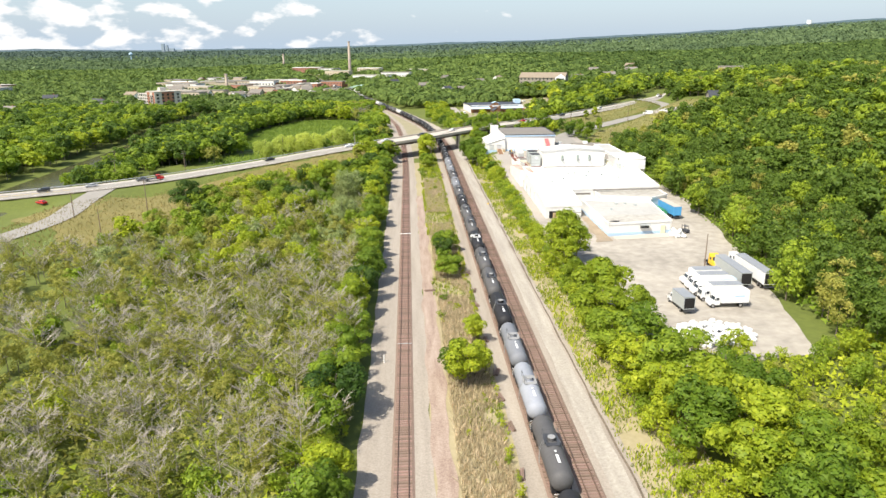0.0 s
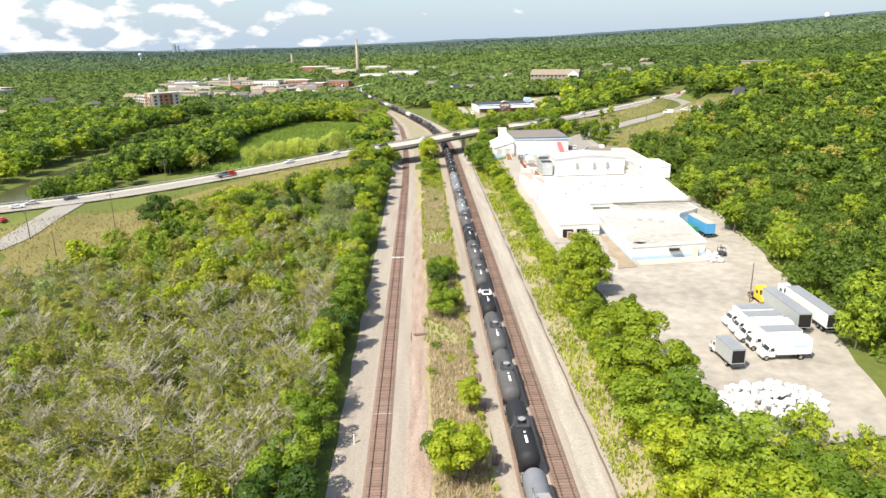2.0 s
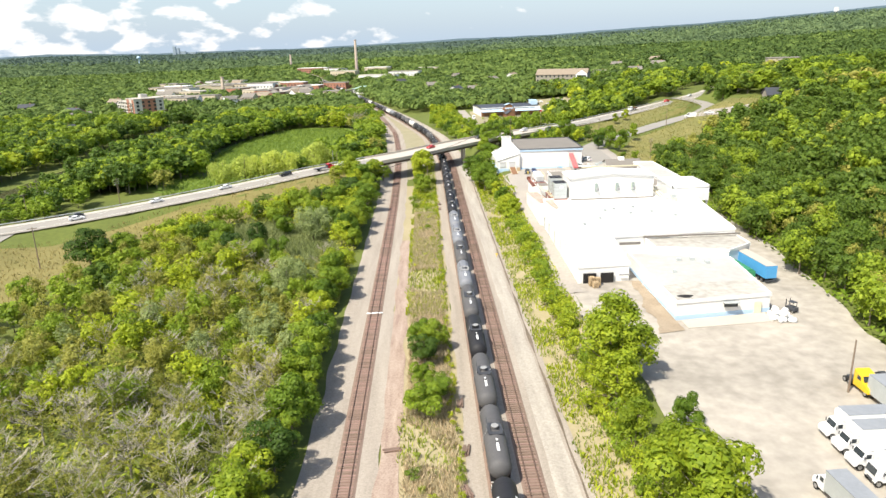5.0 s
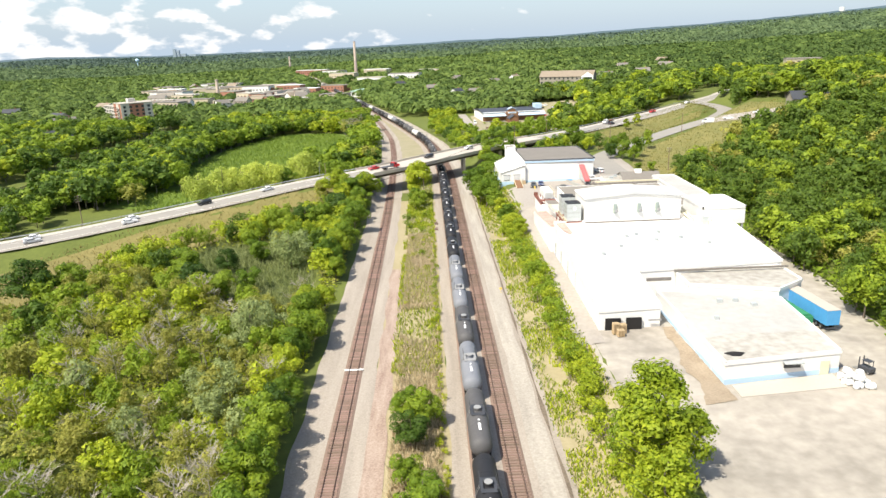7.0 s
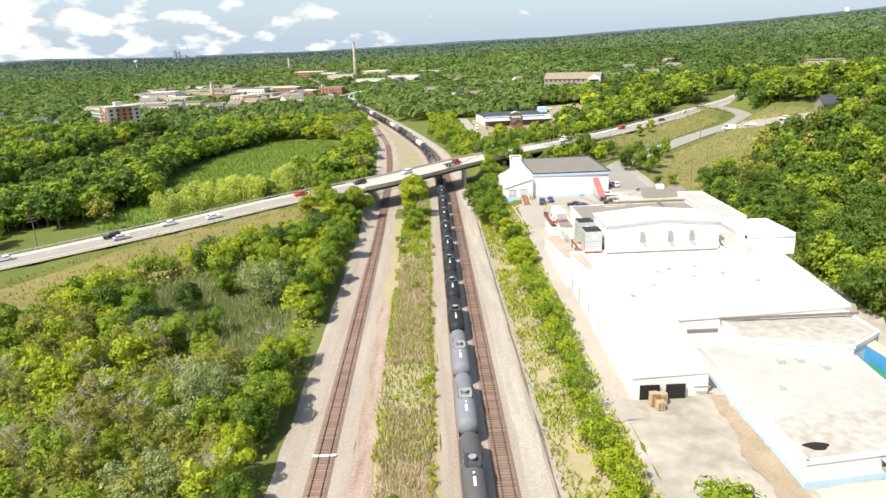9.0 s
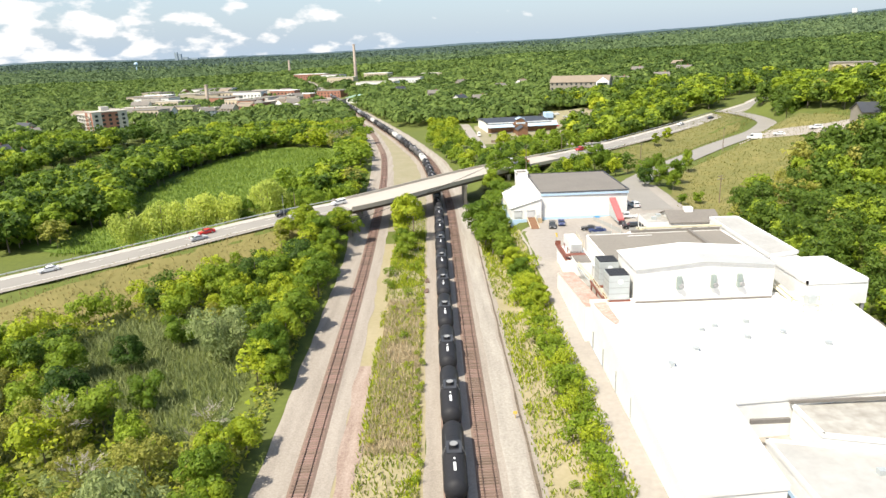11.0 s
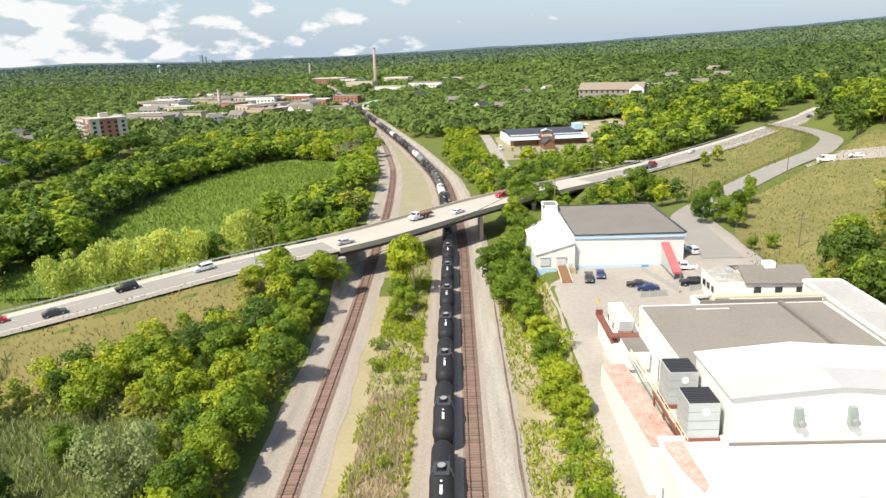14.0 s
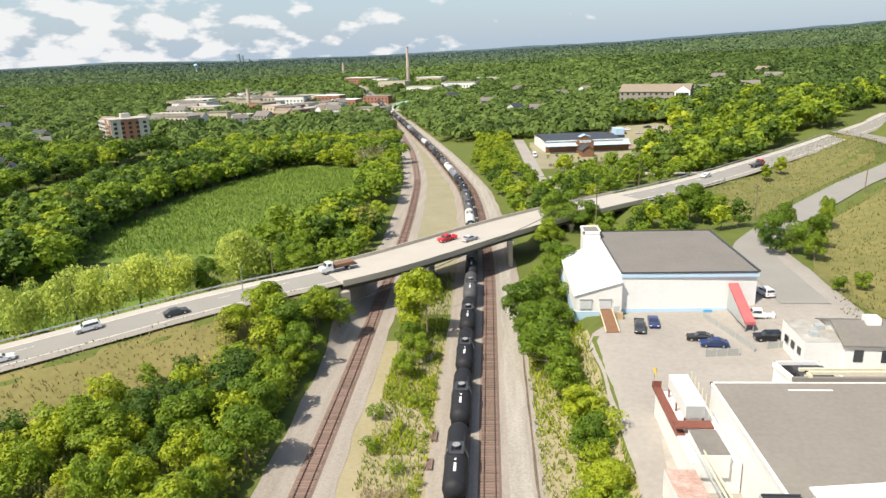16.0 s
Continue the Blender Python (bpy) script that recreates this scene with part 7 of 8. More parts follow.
def canopy():
    """Distant unbroken woodland: a sheet of undergrowth, and crowns on it."""
    ys = np.concatenate([np.arange(1850, 2900, 25), np.arange(2900, 4660, 50)])
    xs = np.linspace(-1.05, 1.15, 190)
    X, Y = np.meshgrid(xs, ys)
    X = X * (Y + 200)
    Z = far_height(X, Y) + rng.uniform(0, 4, X.shape)
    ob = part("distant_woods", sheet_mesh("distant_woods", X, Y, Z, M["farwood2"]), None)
    tagged(ob, "distant unbroken woodland floor", "woods", kind="stuff")
    px, py, st = [], [], []
    y = 1880.0
    while y < 4450:
        step = 21 + (y - 1880) * 0.011
        x = np.arange(-0.72 * y - 80, 0.78 * y + 100, step)
        px.append(x + rng.uniform(-0.5, 0.5, len(x)) * step)
        py.append(y + rng.uniform(-0.5, 0.5, len(x)) * step)
        st.append(np.full(len(x), step))
        y += step * 1.25
    px, py, st = np.concatenate(px), np.concatenate(py), np.concatenate(st)
    k, n = 24, len(px)
    d = unit(n * k)
    d[:, 2] = np.abs(d[:, 2])
    hgt = np.repeat(rng.uniform(8, 13, n), k)
    rad = np.repeat(st * rng.uniform(0.5, 0.8, n), k)
    base = np.stack([np.repeat(px, k), np.repeat(py, k), np.repeat(far_height(px, py), k) + hgt * 0.35], 1)
    p = base + d * np.stack([rad, rad, hgt * 0.5], 1) * rng.uniform(0.8, 1.08, (n * k, 1))
    q = d + 0.4 * unit(n * k)
    q = q / np.linalg.norm(q, axis=1)[:, None]
    size = rng.uniform(0.6, 1.2, n * k) * rad * 0.3
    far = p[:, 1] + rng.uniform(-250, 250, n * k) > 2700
    # both materials carry distance haze as a blue tint, stronger on the remote crowns
    for name, sel, material, label in (("distant_woods", ~far, "farwood2", "distant crowns of unbroken woodland"), ("remote_woods", far, "remotewood", "remote woodland on the ridge, tinted blue for haze")):
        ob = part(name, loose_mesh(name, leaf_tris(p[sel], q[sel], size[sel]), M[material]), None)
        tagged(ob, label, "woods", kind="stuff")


canopy()


def hills():
    """The blue line of hills all round the horizon; the blue is painted haze."""
    m = Mesh()
    N = 720
    for i in range(N + 1):
        a = 2 * math.pi * i / N - math.pi
        h = float(ridge(a))
        h += 6 * noise.noise((a * 9.0, 1.0, 0)) + 4 * noise.noise((a * 31, 2.0, 0)) + 3 * noise.noise((a * 120, 3.0, 0))
        for r, z in ((4250, h * 0.5 - 10), (4650, h)):
            m.v.append((r * math.sin(a), r * math.cos(a), z))
    m.f = [(2 * i, 2 * i + 1, 2 * i + 3, 2 * i + 2) for i in range(N)]
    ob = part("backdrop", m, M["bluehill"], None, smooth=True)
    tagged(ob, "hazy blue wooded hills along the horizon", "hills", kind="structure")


hills()

# ---- vehicles ----
def paint(name, c, rough=0.3):
    return mat("car paint " + name, c, tuple(v * 0.88 for v in c), rough=rough, scale=0.8, spec=0.5)


PAINT = {"white": paint("white", (0.82, 0.82, 0.82)), "silver": paint("silver", (0.50, 0.51, 0.53)), "black": paint("black", (0.02, 0.021, 0.024)), "dark": paint("dark grey", (0.05, 0.055, 0.065)), "red": paint("red", (0.55, 0.025, 0.03)), "blue": paint("dark blue", (0.03, 0.05, 0.15)), "grey": paint("grey", (0.22, 0.23, 0.24)), "yellow": paint("yellow", (0.85, 0.52, 0.02))}


def wheel(parent, x, y, r=0.34, w=0.22):
    s = 1 if x > 0 else -1
    t = part("wheel", Mesh().tube([(x - s * w, y, r), (x, y, r)], r, 14), M["tyre"], parent)
    part("rim", Mesh().tube([(x - s * 0.02, y, r), (x + s * 0.012, y, r)], r * 0.6, 10), M["chrome"], t)


def car(colour, label, style="sedan"):
    """A car, along +y, on its wheels at z 0."""
    c = thing("suv" if style == "suv" else "pickup_truck" if style == "pickup" else "van" if style == "van" else "car", pose(0, 0, 0), label, "van" if style == "van" else "pickup" if style == "pickup" else "car")
    p = PAINT[colour]
    W = 0.92
    if style == "sedan":
        low = [(-2.3, 0.32), (2.25, 0.32), (2.35, 0.6), (2.2, 0.78), (1.1, 0.94), (-1.6, 0.98), (-2.3, 0.92)]
        cab = [(0.95, 0.92), (0.25, 1.42), (-0.95, 1.44), (-1.75, 0.96)]
    elif style == "suv":
        low = [(-2.35, 0.38), (2.3, 0.38), (2.4, 0.75), (2.25, 0.98), (1.1, 1.08), (-2.3, 1.1)]
        cab = [(1.05, 1.06), (0.4, 1.68), (-1.95, 1.72), (-2.3, 1.1)]
    elif style == "pickup":
        low = [(-2.8, 0.45), (2.7, 0.45), (2.8, 0.8), (2.65, 1.05), (1.4, 1.14), (-0.75, 1.14), (-0.75, 0.75), (-2.7, 0.75), (-2.7, 1.14), (-2.8, 1.14)]
        cab = [(1.4, 1.12), (0.75, 1.78), (-0.6, 1.8), (-0.75, 1.12)]
    else:
        low = [(-2.9, 0.4), (2.7, 0.4), (2.8, 0.8), (2.6, 1.1), (1.9, 1.25), (-2.9, 1.25)]
        cab = [(1.95, 1.22), (1.3, 2.3), (-2.85, 2.35), (-2.9, 1.22)]
    m = Mesh()
    n, k = 0, len(low)
    for x, f in ((-W, 0.98), (-W + 0.06, 1.0), (W - 0.06, 1.0), (W, 0.98)):
        m.v += [(x, y * f, z) for y, z in low]
    for i in range(3):
        m.f += [(i * k + j, (i + 1) * k + j, (i + 1) * k + (j + 1) % k, i * k + (j + 1) % k) for j in range(k)]
    m.f += [tuple(range(k)), tuple(3 * k + j for j in reversed(range(k)))]
    part("body", m, p, c)
    top, nn = Mesh(), len(cab)
    for sx, zz in ((1, 0), (-1, 0)):
        top.v += [(sx * (W - 0.05 - 0.16 * (1 if z > cab[0][1] + 0.2 else 0)), y, z) for y, z in cab]
    top.f = [tuple(range(nn)), tuple(reversed(range(nn, 2 * nn)))] + [((j + 1) % nn, j, nn + j, nn + (j + 1) % nn) for j in range(nn)]
    part("cabin", top, p, c)
    (ay, az), (by, bz), (cy, cz), (dy, dz) = cab
    for sx in (-1, 1):
        g = Mesh()
        xo, xi = sx * (W - 0.035), sx * (W - 0.195)
        q = [(xo, ay - 0.18, az + 0.05), (xi, by - 0.06, bz - 0.08), (xi, cy + 0.08, cz - 0.08), (xo, dy + 0.25, dz + 0.05)]
        if style == "van":
            q = [(xo, ay - 0.18, az + 0.1), (xi, by - 0.06, bz - 0.12), (xi, by - 0.9, bz - 0.12), (xo, by - 0.9, az + 0.1)]
        g.quad(*(q if sx > 0 else q[::-1]))
        part("side_window", g, M["glass"], c)
    e = 0.02
    part("windscreen", Mesh().quad((-W + 0.14, ay + e, az + 0.06), (W - 0.14, ay + e, az + 0.06), (W - 0.28, by + e, bz - 0.05), (-W + 0.28, by + e, bz - 0.05)), M["glass"], c)
    part("rear_window", Mesh().quad((W - 0.14, dy - e, dz + 0.1), (-W + 0.14, dy - e, dz + 0.1), (-W + 0.28, cy - e, cz - 0.06), (W - 0.28, cy - e, cz - 0.06)), M["glass"], c)
    for x in (-W, W):
        for y in ((1.45, -1.4) if style in ("sedan", "suv") else (1.75, -1.75)):
            wheel(c, x, y, 0.33 if style == "sedan" else 0.38)
    for x in (-0.65, 0.65):
        part("headlight", Mesh().box(x - 0.18, low[2][0] * 0.985, 0.62, x + 0.18, low[2][0] + 0.015, 0.76), M["white"], c)
        part("tail_light", Mesh().box(x - 0.16, low[0][0] - 0.02, 0.75, x + 0.16, low[0][0] + 0.04, 0.9), PAINT["red"], c)
    return c


def box_truck(cab_colour, box_material, length, label, roof=None, open_back=False, refrigerated=False, bonnet=True):
    """A straight truck along +y: cab, box body, chassis, wheels."""
    t = thing("box_truck", pose(0, 0, 0), label, "truck", "parked trucks")
    y1 = length / 2 - 2.6
    y0 = -length / 2
    part("chassis", Mesh().box(-0.5, y0, 0.65, 0.5, length / 2 - 0.3, 0.95), M["charcoal"], t)
    box = part("box_body", Mesh().box(-1.25, y0, 1.1, 1.25, y1, 3.75), box_material, t, "plain box body")
    part("box_roof", Mesh().box(-1.27, y0 - 0.02, 3.75, 1.27, y1 + 0.02, 3.82), roof or M["truckroof"], box)
    # a near-black panel on the solid box paints the unlit load space
    if open_back:
        part("opening", Mesh().box(-1.1, y0 - 0.03, 1.3, 1.1, y0 + 0.02, 3.55), M["dark"], box, "open rear doorway with its dark inside painted on")
    else:
        part("panel_bar", Mesh().box(-1.28, y0 + 1.0, 2.4, -1.25, y0 + 3.2, 2.8), M["palebluewall"], box)
    part("bumper", Mesh().box(-1.2, y0 - 0.12, 0.55, 1.2, y0, 0.95), M["charcoal"], t)
    if refrigerated:
        part("cooling_unit", Mesh().box(-0.9, y1, 2.7, 0.9, y1 + 0.6, 3.7), M["white"], t)
    p = PAINT[cab_colour]
    prof = [(y1 + 0.15, 0.6), (y1 + 2.5, 0.6), (y1 + 2.55, 1.1), (y1 + 2.4, 1.5), (y1 + 1.5, 1.65), (y1 + 1.15, 2.45), (y1 + 0.15, 2.5)] if bonnet else [(y1 + 0.15, 0.6), (y1 + 2.2, 0.6), (y1 + 2.25, 1.5), (y1 + 1.95, 2.5), (y1 + 0.15, 2.55)]
    cab = part("cab", Mesh().side(prof, -1.05, 1.05, "x"), p, t, bevel=0.06)
    ws0 = (y1 + 1.52, 1.68) if bonnet else (y1 + 2.26, 1.55)
    ws1 = (y1 + 1.2, 2.38) if bonnet else (y1 + 2.0, 2.42)
    part("windscreen", Mesh().quad((-0.92, ws0[0] + 0.03, ws0[1]), (0.92, ws0[0] + 0.03, ws0[1]), (0.88, ws1[0] + 0.03, ws1[1]), (-0.88, ws1[0] + 0.03, ws1[1])), M["glass"], cab)
    for s in (-1, 1):
        part("side_window", Mesh().box(s * 1.06 - 0.012, y1 + 0.45, 1.7, s * 1.06 + 0.012, y1 + 1.1, 2.3), M["glass"], cab)
        part("mirror", Mesh().box(s * 1.25 - 0.08, y1 + 1.35, 1.7, s * 1.25 + 0.08, y1 + 1.42, 2.15), M["charcoal"], cab)
        wheel(t, s * 1.08, y1 + 1.7, 0.48, 0.28)
        wheel(t, s * 1.15, y0 + 1.7, 0.48, 0.5)
    return t


def semi_trailer(side_material, label, length=14.5, open_back=True, roof=None, name="semi_trailer"):
    t = thing(name, pose(0, 0, 0), label, "trailer", "parked trailers")
    h = length / 2
    body = part("box_body", Mesh().box(-1.28, -h, 1.2, 1.28, h, 4.0), side_material, t)
    part("box_roof", Mesh().box(-1.3, -h - 0.02, 4.0, 1.3, h + 0.02, 4.07), roof or M["truckroof"], body)
    if open_back:
        # the trailer is solid; a black panel paints its unlit inside
        part("opening", Mesh().box(-1.15, -h - 0.03, 1.35, 1.15, -h + 0.02, 3.85), M["dark"], body, "open rear doorway with its dark inside painted on")
    part("rear_frame", Mesh().box(-1.25, -h - 0.1, 0.5, 1.25, -h + 0.1, 0.75), M["charcoal"], t)
    for y in np.arange(-h + 1, h, 1.2):
        for s in (-1, 1):
            part("side_post", Mesh().box(s * 1.29 - 0.015, y - 0.04, 1.25, s * 1.29 + 0.015, y + 0.04, 3.95), side_material, body)
    for y in (-h + 1.6, -h + 2.9):
        for s in (-1, 1):
            wheel(t, s * 1.2, y, 0.5, 0.5)
    part("landing_leg", Mesh().box(-0.9, h - 3, 0, -0.7, h - 2.8, 1.2).box(0.7, h - 3, 0, 0.9, h - 2.8, 1.2), M["charcoal"], t)
    return t


def tractor(colour, label):
    t = thing("truck_tractor", pose(0, 0, 0), label, "truck", "parked tractors")
    cab = part("cab", Mesh().side([(-0.6, 0.7), (3.2, 0.7), (3.3, 1.3), (3.0, 1.75), (1.7, 1.95), (1.3, 2.9), (-0.6, 3.3)], -1.15, 1.15, "x"), PAINT[colour], t, bevel=0.06)
    part("windscreen", Mesh().quad((-1.0, 1.74, 1.98), (1.0, 1.74, 1.98), (0.95, 1.35, 2.82), (-0.95, 1.35, 2.82)), M["glass"], cab)
    for s in (-1, 1):
        part("side_window", Mesh().box(s * 1.16 - 0.012, 0.3, 2.0, s * 1.16 + 0.012, 1.2, 2.65), M["glass"], cab)
        wheel(t, s * 1.12, 2.4, 0.5, 0.3)
        wheel(t, s * 1.15, -1.4, 0.5, 0.5)
        wheel(t, s * 1.15, -2.6, 0.5, 0.5)
    part("frame", Mesh().box(-0.5, -3.2, 0.6, 0.5, 0, 0.9), M["charcoal"], t)
    return t


def flatbed(colour, label, load=False):
    t = thing("flatbed_truck", pose(0, 0, 0), label, "truck")
    cab = part("cab", Mesh().side([(1.4, 0.6), (4.2, 0.6), (4.3, 1.1), (4.1, 1.5), (3.1, 1.62), (2.75, 2.4), (1.4, 2.45)], -1.02, 1.02, "x"), PAINT[colour], t, bevel=0.06)
    part("windscreen", Mesh().quad((-0.9, 3.14, 1.65), (0.9, 3.14, 1.65), (0.86, 2.8, 2.33), (-0.86, 2.8, 2.33)), M["glass"], cab)
    for s in (-1, 1):
        part("side_window", Mesh().box(s * 1.03 - 0.012, 1.8, 1.7, s * 1.03 + 0.012, 2.6, 2.25), M["glass"], cab)
        wheel(t, s * 1.0, 3.2, 0.46, 0.28)
        wheel(t, s * 1.08, -2.2, 0.46, 0.45)
    part("bed", Mesh().box(-1.2, -4.2, 0.98, 1.2, 1.2, 1.2), M["charcoal"], t, "dark empty load bed")
    part("headboard", Mesh().box(-1.15, 1.2, 1.0, 1.15, 1.35, 2.1), M["charcoal"], t)
    if load:
        part("load", Mesh().box(-1.0, -3.6, 1.2, 1.0, 0.9, 1.75), M["wood"], t, "brown strapped load")
    return t


def put(ob, x, y, turn, lift=0.15, z=None):
    ob.matrix_basis = pose(x, y, (gz(x, y) if z is None else z) + lift, rz=turn)
    return ob


# parked in the yard
for y, L, mtl, rf, bon, fr in ((148.4, 9.0, "white", "truckroof", True, True), (145.0, 9.4, "white", "truckroof", True, True), (141.6, 9.8, "white", "palebluewall", True, True), (138.2, 9.4, "white", "truckroof", False, True), (134.2, 8.6, "white", "whiteroof", True, False)):
    put(box_truck("white", M[mtl], L, "parked white box truck with a " + {"truckroof": "grey", "palebluewall": "blue-edged", "whiteroof": "pale"}[rf] + " roof", M[rf], refrigerated=fr, bonnet=bon), 67.3, y, 90)
put(box_truck("white", M["galv"], 8.4, "parked grey box truck with its rear open", M["truckroof"], True), 57.2, 134.3, 3)
put(semi_trailer(M["galv"], "long silver semi-trailer with its rear door open"), 76.0, 150.4, -1)
put(semi_trailer(M["white"], "long white semi-trailer with a grey roof, rear open", 15.5), 81.2, 150.4, -1)
put(tractor("yellow", "yellow road tractor coupled to a trailer"), 75.8, 160.2, 180)
put(tractor("white", "white road tractor coupled to a trailer"), 81.2, 160.8, 180)
put(semi_trailer(M["blue"], "bright blue semi-trailer parked at the dock", 15.0, False, M["deck"]), 83.4, 213.0, 4)
skip = thing("green_container", pose(79.9, 211.5, gz(79.9, 211.5) + 0.15, rz=4), "green open-topped roll-off container", "container")
part("box_body", Mesh().box(-1.2, -4.2, 0.3, 1.2, 4.2, 2.3), M["green"], skip)
part("cover", Mesh().side([(-1.2, 2.3), (1.2, 2.3), (0.6, 2.75), (-0.6, 2.75)], -4.0, 4.0), M["green"], skip)
for k in range(6):
    for s in (-1, 1):
        part("rib", Mesh().box(s * 1.2 - 0.06, -3.6 + 1.4 * k, 0.3, s * 1.2 + 0.06, -3.4 + 1.4 * k, 2.3), M["green"], skip)
fork = thing("forklift", pose(80.5, 190.2, gz(80.5, 190.2) + 0.15, rz=20), "small dark forklift beside the annex", "forklift")
part("body", Mesh().box(-0.6, -1.2, 0.35, 0.6, 0.8, 1.1), M["charcoal"], fork, bevel=0.08)
part("guard", Mesh().box(-0.55, -0.8, 2.0, 0.55, 0.5, 2.1), M["charcoal"], fork)
for x in (-0.5, 0.5):
    part("mast", Mesh().box(x - 0.06, 0.85, 0.1, x + 0.06, 1.0, 2.4), M["charcoal"], fork)
    part("post", Mesh().box(x - 0.04, -0.75, 1.1, x + 0.04, -0.67, 2.0), M["charcoal"], fork)
    part("fork", Mesh().box(x * 0.6 - 0.06, 1.0, 0.12, x * 0.6 + 0.06, 2.1, 0.18), M["steelgrey"], fork)
    wheel(fork, x * 1.2, 0.5, 0.32)
    wheel(fork, x * 1.2, -0.8, 0.26)

SUV_B, CAR_B, CAR_W, CAR_S, CAR_R, PICK_R, SUV_W, VAN_W, CAR_D, CAR_BL, PICK_W = (
    car("black", "black sport utility car on its wheels", "suv"), car("black", "glossy black saloon car"), car("white", "clean white saloon car"), car("silver", "light silver saloon car"),
    car("red", "bright red saloon car"), car("red", "bright red pickup truck", "pickup"), car("white", "white sport utility car", "suv"), car("white", "tall white delivery van", "van"), car("dark", "dark grey saloon car"), car("blue", "dark blue saloon car"), car("white", "plain white pickup truck", "pickup"))
PICK_D = car("dark", "dark green-grey pickup truck", "pickup")
put(PICK_D, 49.6, 332.4, 170)
put(CAR_BL, 52.6, 334.6, 172)
put(CAR_B, 59.0, 327.6, 80)
copy_thing(CAR_BL, pose(60.6, 325.2, gz(60.6, 325.2) + 0.2, rz=85))
put(PICK_W, 71.6, 335.6, 80)
copy_thing(SUV_B, pose(70.4, 327.4, gz(70.4, 327.4) + 0.2, rz=88))
copy_thing(SUV_W, pose(73.2, 339.0, gz(76, 339) + 0.2, rz=0)).matrix_basis = pose(76.2, 345.0, gz(76.2, 345) + 0.2, rz=10)
put(VAN_W, 150.0, 428.0, 70, 0.25)
copy_thing(CAR_W, pose(158.5, 424.5, gz(158.5, 424.5) + 0.25, rz=68))
copy_thing(SUV_W, pose(170.5, 419.5, gz(170.5, 419.5) + 0.25, rz=75))
for x, y, c in ((102, 632, CAR_B), (106, 640, CAR_W), (111, 628, CAR_S), (118, 640, CAR_B), (122, 634, CAR_S), (98, 598, CAR_R)):
    copy_thing(c, pose(x, y, gz(x, y) + 0.2, rz=70))
copy_thing(VAN_W, pose(45.5, 566, gz(45.5, 566) + 0.2, rz=178))
copy_thing(CAR_R, pose(-139, 258, gz(-139, 258) + 0.1, rz=60))


# ---- traffic ----
def on_road(s, lane):
    """Place on the highway at arc length s; lane > 0 is the far side, heading west."""
    i = int(np.clip(np.searchsorted(ROAD_S, s), 1, len(ROAD_S) - 1))
    k = (s - ROAD_S[i - 1]) / (ROAD_S[i] - ROAD_S[i - 1])
    p = ROAD_P[i - 1] * (1 - k) + ROAD_P[i] * k
    j0, j1 = max(i - 3, 0), min(i + 2, len(ROAD_P) - 1)
    d = ROAD_P[j1] - ROAD_P[j0]
    d = d / np.linalg.norm(d[:2])
    head = math.degrees(math.atan2(d[1], d[0])) - 90 + (180 if lane > 0 else 0)
    pitch = math.degrees(math.atan(d[2])) * (-1 if lane > 0 else 1)
    lift = 0.07 if BR0 - 1 <= i <= BR1 + 2 else 0.03
    return pose(p[0] - d[1] * lane, p[1] + d[0] * lane, p[2] + lift, pitch, 0, head)


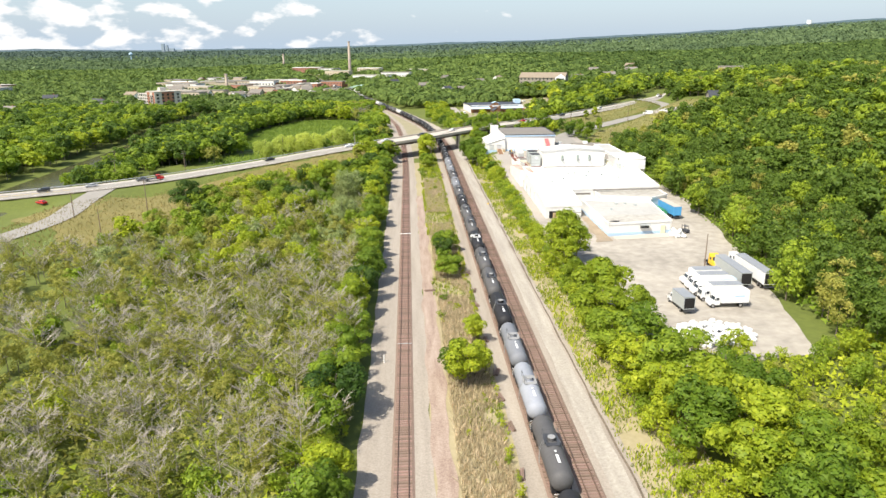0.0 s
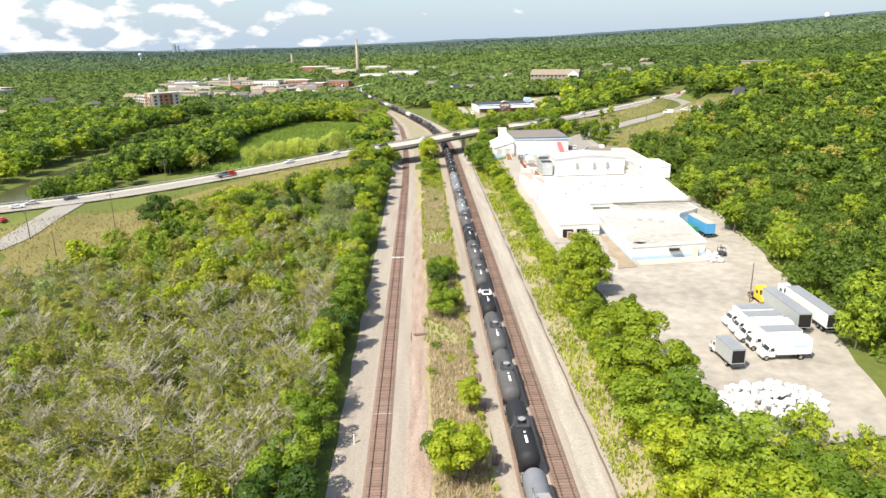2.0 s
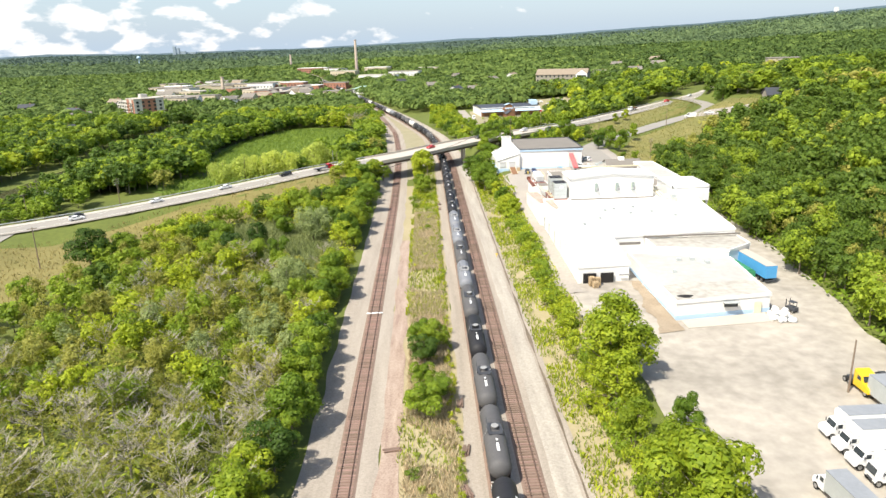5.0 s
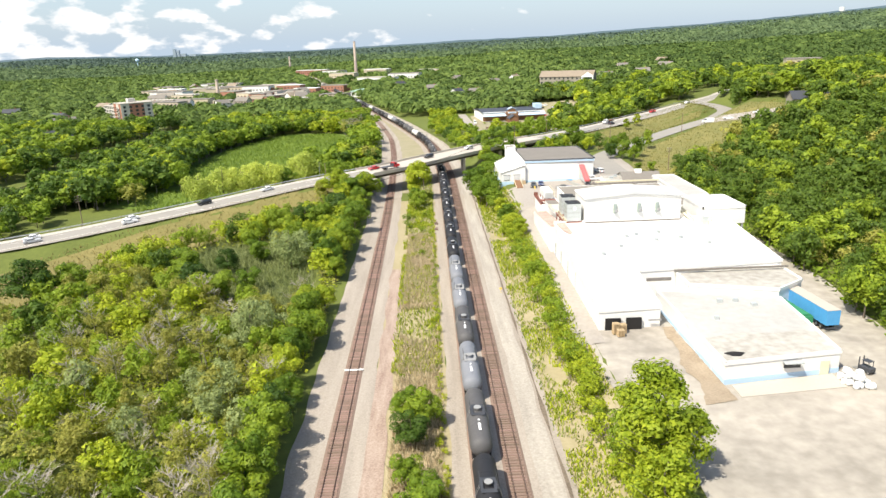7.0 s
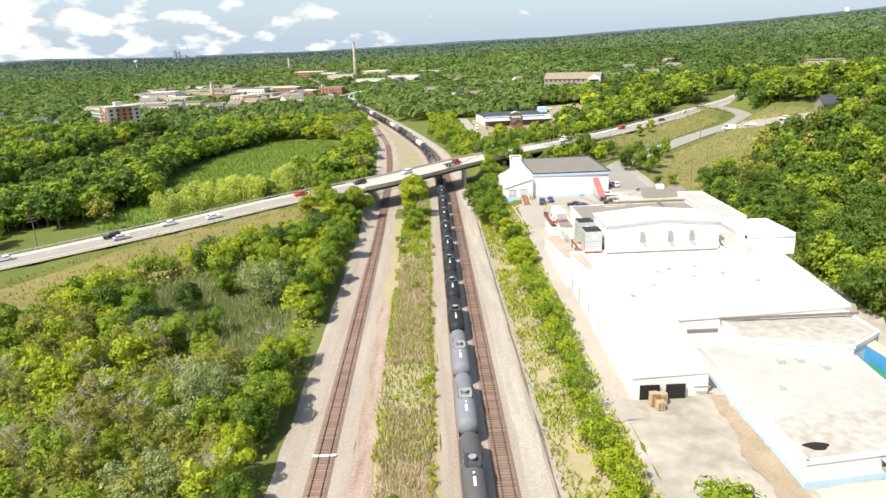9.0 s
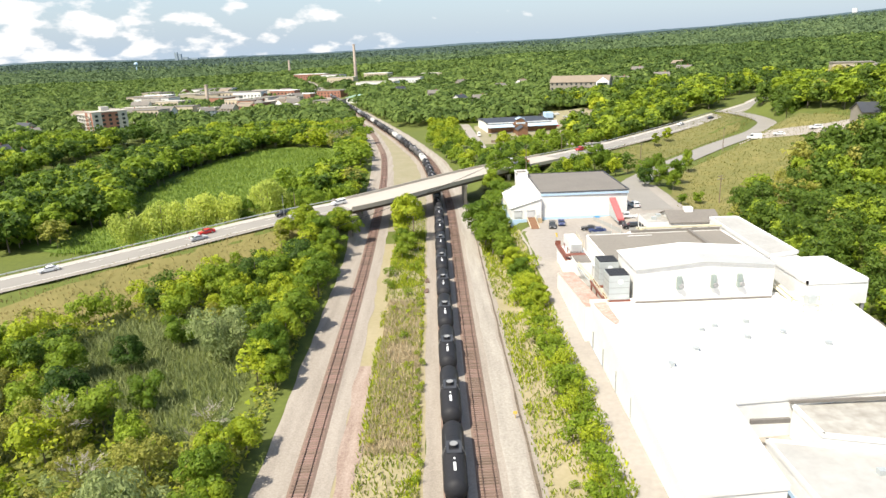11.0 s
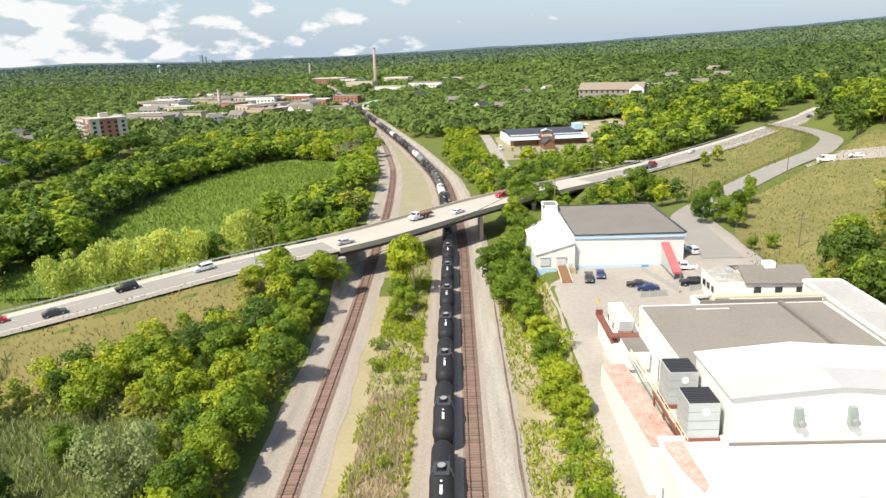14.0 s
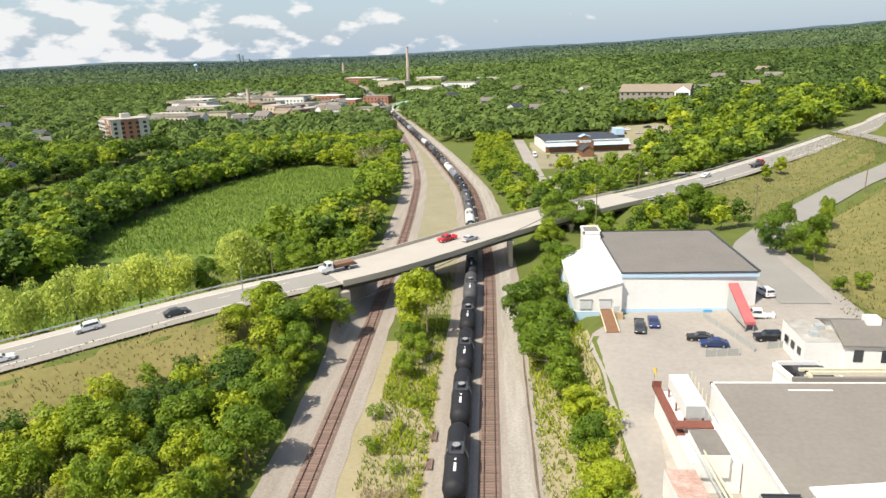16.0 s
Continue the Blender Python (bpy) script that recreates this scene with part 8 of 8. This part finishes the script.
TRAFFIC = [
    (CAR_S, 2.1, [(0, 192), (1, 187), (2, 183), (3, 181), (4, 178), (6.5, 150), (16, 20)]),
    (CAR_D, 2.1, [(0, 211.5), (1, 203), (2, 195.7), (3, 189), (4, 183), (6.5, 155), (16, 12)]),
    ("suvb", 2.1, [(0, 175), (1, 173.5), (2, 170), (4, 140), (16, 8)]),
    ("carb", 2.1, [(0, 268.4), (2, 253.7), (3, 241), (4, 229.8), (6.5, 200), (16, 60)]),
    ("carw", 2.1, [(0, 312.7), (1, 297.7), (2, 283.6), (4, 256), (6.5, 225), (8.5, 200), (16, 90)]),
    ("carw", 2.1, [(0, 335.2), (2, 307.2), (3, 293.3), (4, 279.9), (6.5, 251.6), (8.5, 232), (16, 140)]),
    ("suvb", 2.1, [(0, 362), (1, 348.1), (4, 305.8), (6.5, 275.6), (7.5, 265.4), (8.5, 257.3), (9.2, 251), (16, 180)]),
    ("carw", 2.1, [(0, 389), (3, 347.5), (4, 334), (6.5, 299.5), (7.5, 287.4), (9.2, 266.6), (11.5, 246.4), (16, 195)]),
    (CAR_R, 2.1, [(0, 451), (4, 386.9), (6.5, 346.8), (7.5, 332.9), (9.2, 311), (11.5, 285.3), (12.5, 274.3), (13.5, 264.2), (16, 238)]),
    (SUV_B, 2.1, [(0, 492), (6.5, 380), (8.5, 345.6), (9.2, 334.3), (11.5, 309.4), (12.5, 298.7), (13.5, 288.9), (14.5, 279.8), (15, 274.4), (16, 264)]),
    (SUV_W, 2.1, [(0, 540), (7.5, 387.8), (8.5, 368.4), (9.2, 357), (11.5, 328), (12.5, 316.5), (13.5, 306.3), (14.5, 297.1), (15, 292.8), (16, 283.8)]),
    ("wt", 2.1, [(0, 640), (6.5, 515.4), (9.2, 456.2), (12.5, 393.4), (13.5, 375.6), (14.5, 360.1), (15, 352.2), (16, 337.1)]),
    (PICK_R, 2.1, [(0, 672), (6.5, 567), (8.5, 517.6), (9.2, 502.4), (11.5, 452), (12.5, 432.6), (14.5, 394.8), (15, 386.4), (16, 370)]),
    ("carw", 2.1, [(0, 690), (9.2, 575), (13.5, 521.9), (14.5, 509.4), (16, 485.3)]),
    ("rf", -2.1, [(0, 215), (3, 272.2), (4, 291.6), (6.5, 336.4), (7.5, 353), (8.5, 372), (9.2, 386), (11.5, 431), (12.5, 449.3), (14.5, 485.6), (15, 495.8), (16, 513.5)]),
    (CAR_W, -2.1, [(0, 150), (2, 178.6), (3, 191.5), (4, 204.4), (6.5, 237), (7.5, 254), (8.5, 272.7), (9.2, 284.8), (11.5, 327), (12.5, 347), (13.5, 368.4), (14.5, 389.6), (16, 423.3)]),
    ("cars", -2.1, [(0, 110), (6.5, 210), (7.5, 227), (8.5, 246), (9.2, 258), (11.5, 295.1), (12.5, 313), (13.5, 330.1), (14.5, 346.1), (16, 373.8)]),
    ("card", -2.1, [(0, 60), (9, 190), (13.5, 262.1), (14.5, 276.9), (15, 283.7), (16, 299.1)]),
    ("carw", -2.1, [(0, 40), (12, 200), (15, 254), (16, 269.5)]),
    ("card", -2.1, [(0, 335), (6.5, 490), (7.5, 512), (12, 600), (16, 690)]),
]
SHORT = {"suvb": SUV_B, "carb": CAR_B, "carw": CAR_W, "cars": CAR_S, "card": CAR_D}
MOVING = []
for ob, lane, rows in TRAFFIC:
    rows = [(t, max(1.0, s - float(np.interp(s, [300, 340], [8.0, 11.0])))) for t, s in rows]
    if ob == "wt":
        ob = flatbed("white", "white flatbed truck with a dark bed", True)
    elif ob == "rf":
        ob = flatbed("red", "red flatbed truck with an empty dark bed")
    elif isinstance(ob, str):
        ob = copy_thing(SHORT[ob], pose(0, 0, 0))
    ob.matrix_basis = on_road(rows[0][1], lane)
    tagged(ob, group="traffic on the highway")
    MOVING.append((ob, lane, rows))


def traffic_motion():
    for ob, lane, rows in MOVING:
        ts = sorted({r[0] for r in rows} | set(np.arange(0, 16.01, 1.0).tolist()))
        keys = [(float(t), on_road(float(np.interp(t, [r[0] for r in rows], [r[1] for r in rows])), lane)) for t in ts]
        walk(ob, keys)


# ---- what moves ----
def motions():
    train_motion()
    traffic_motion()


motions()
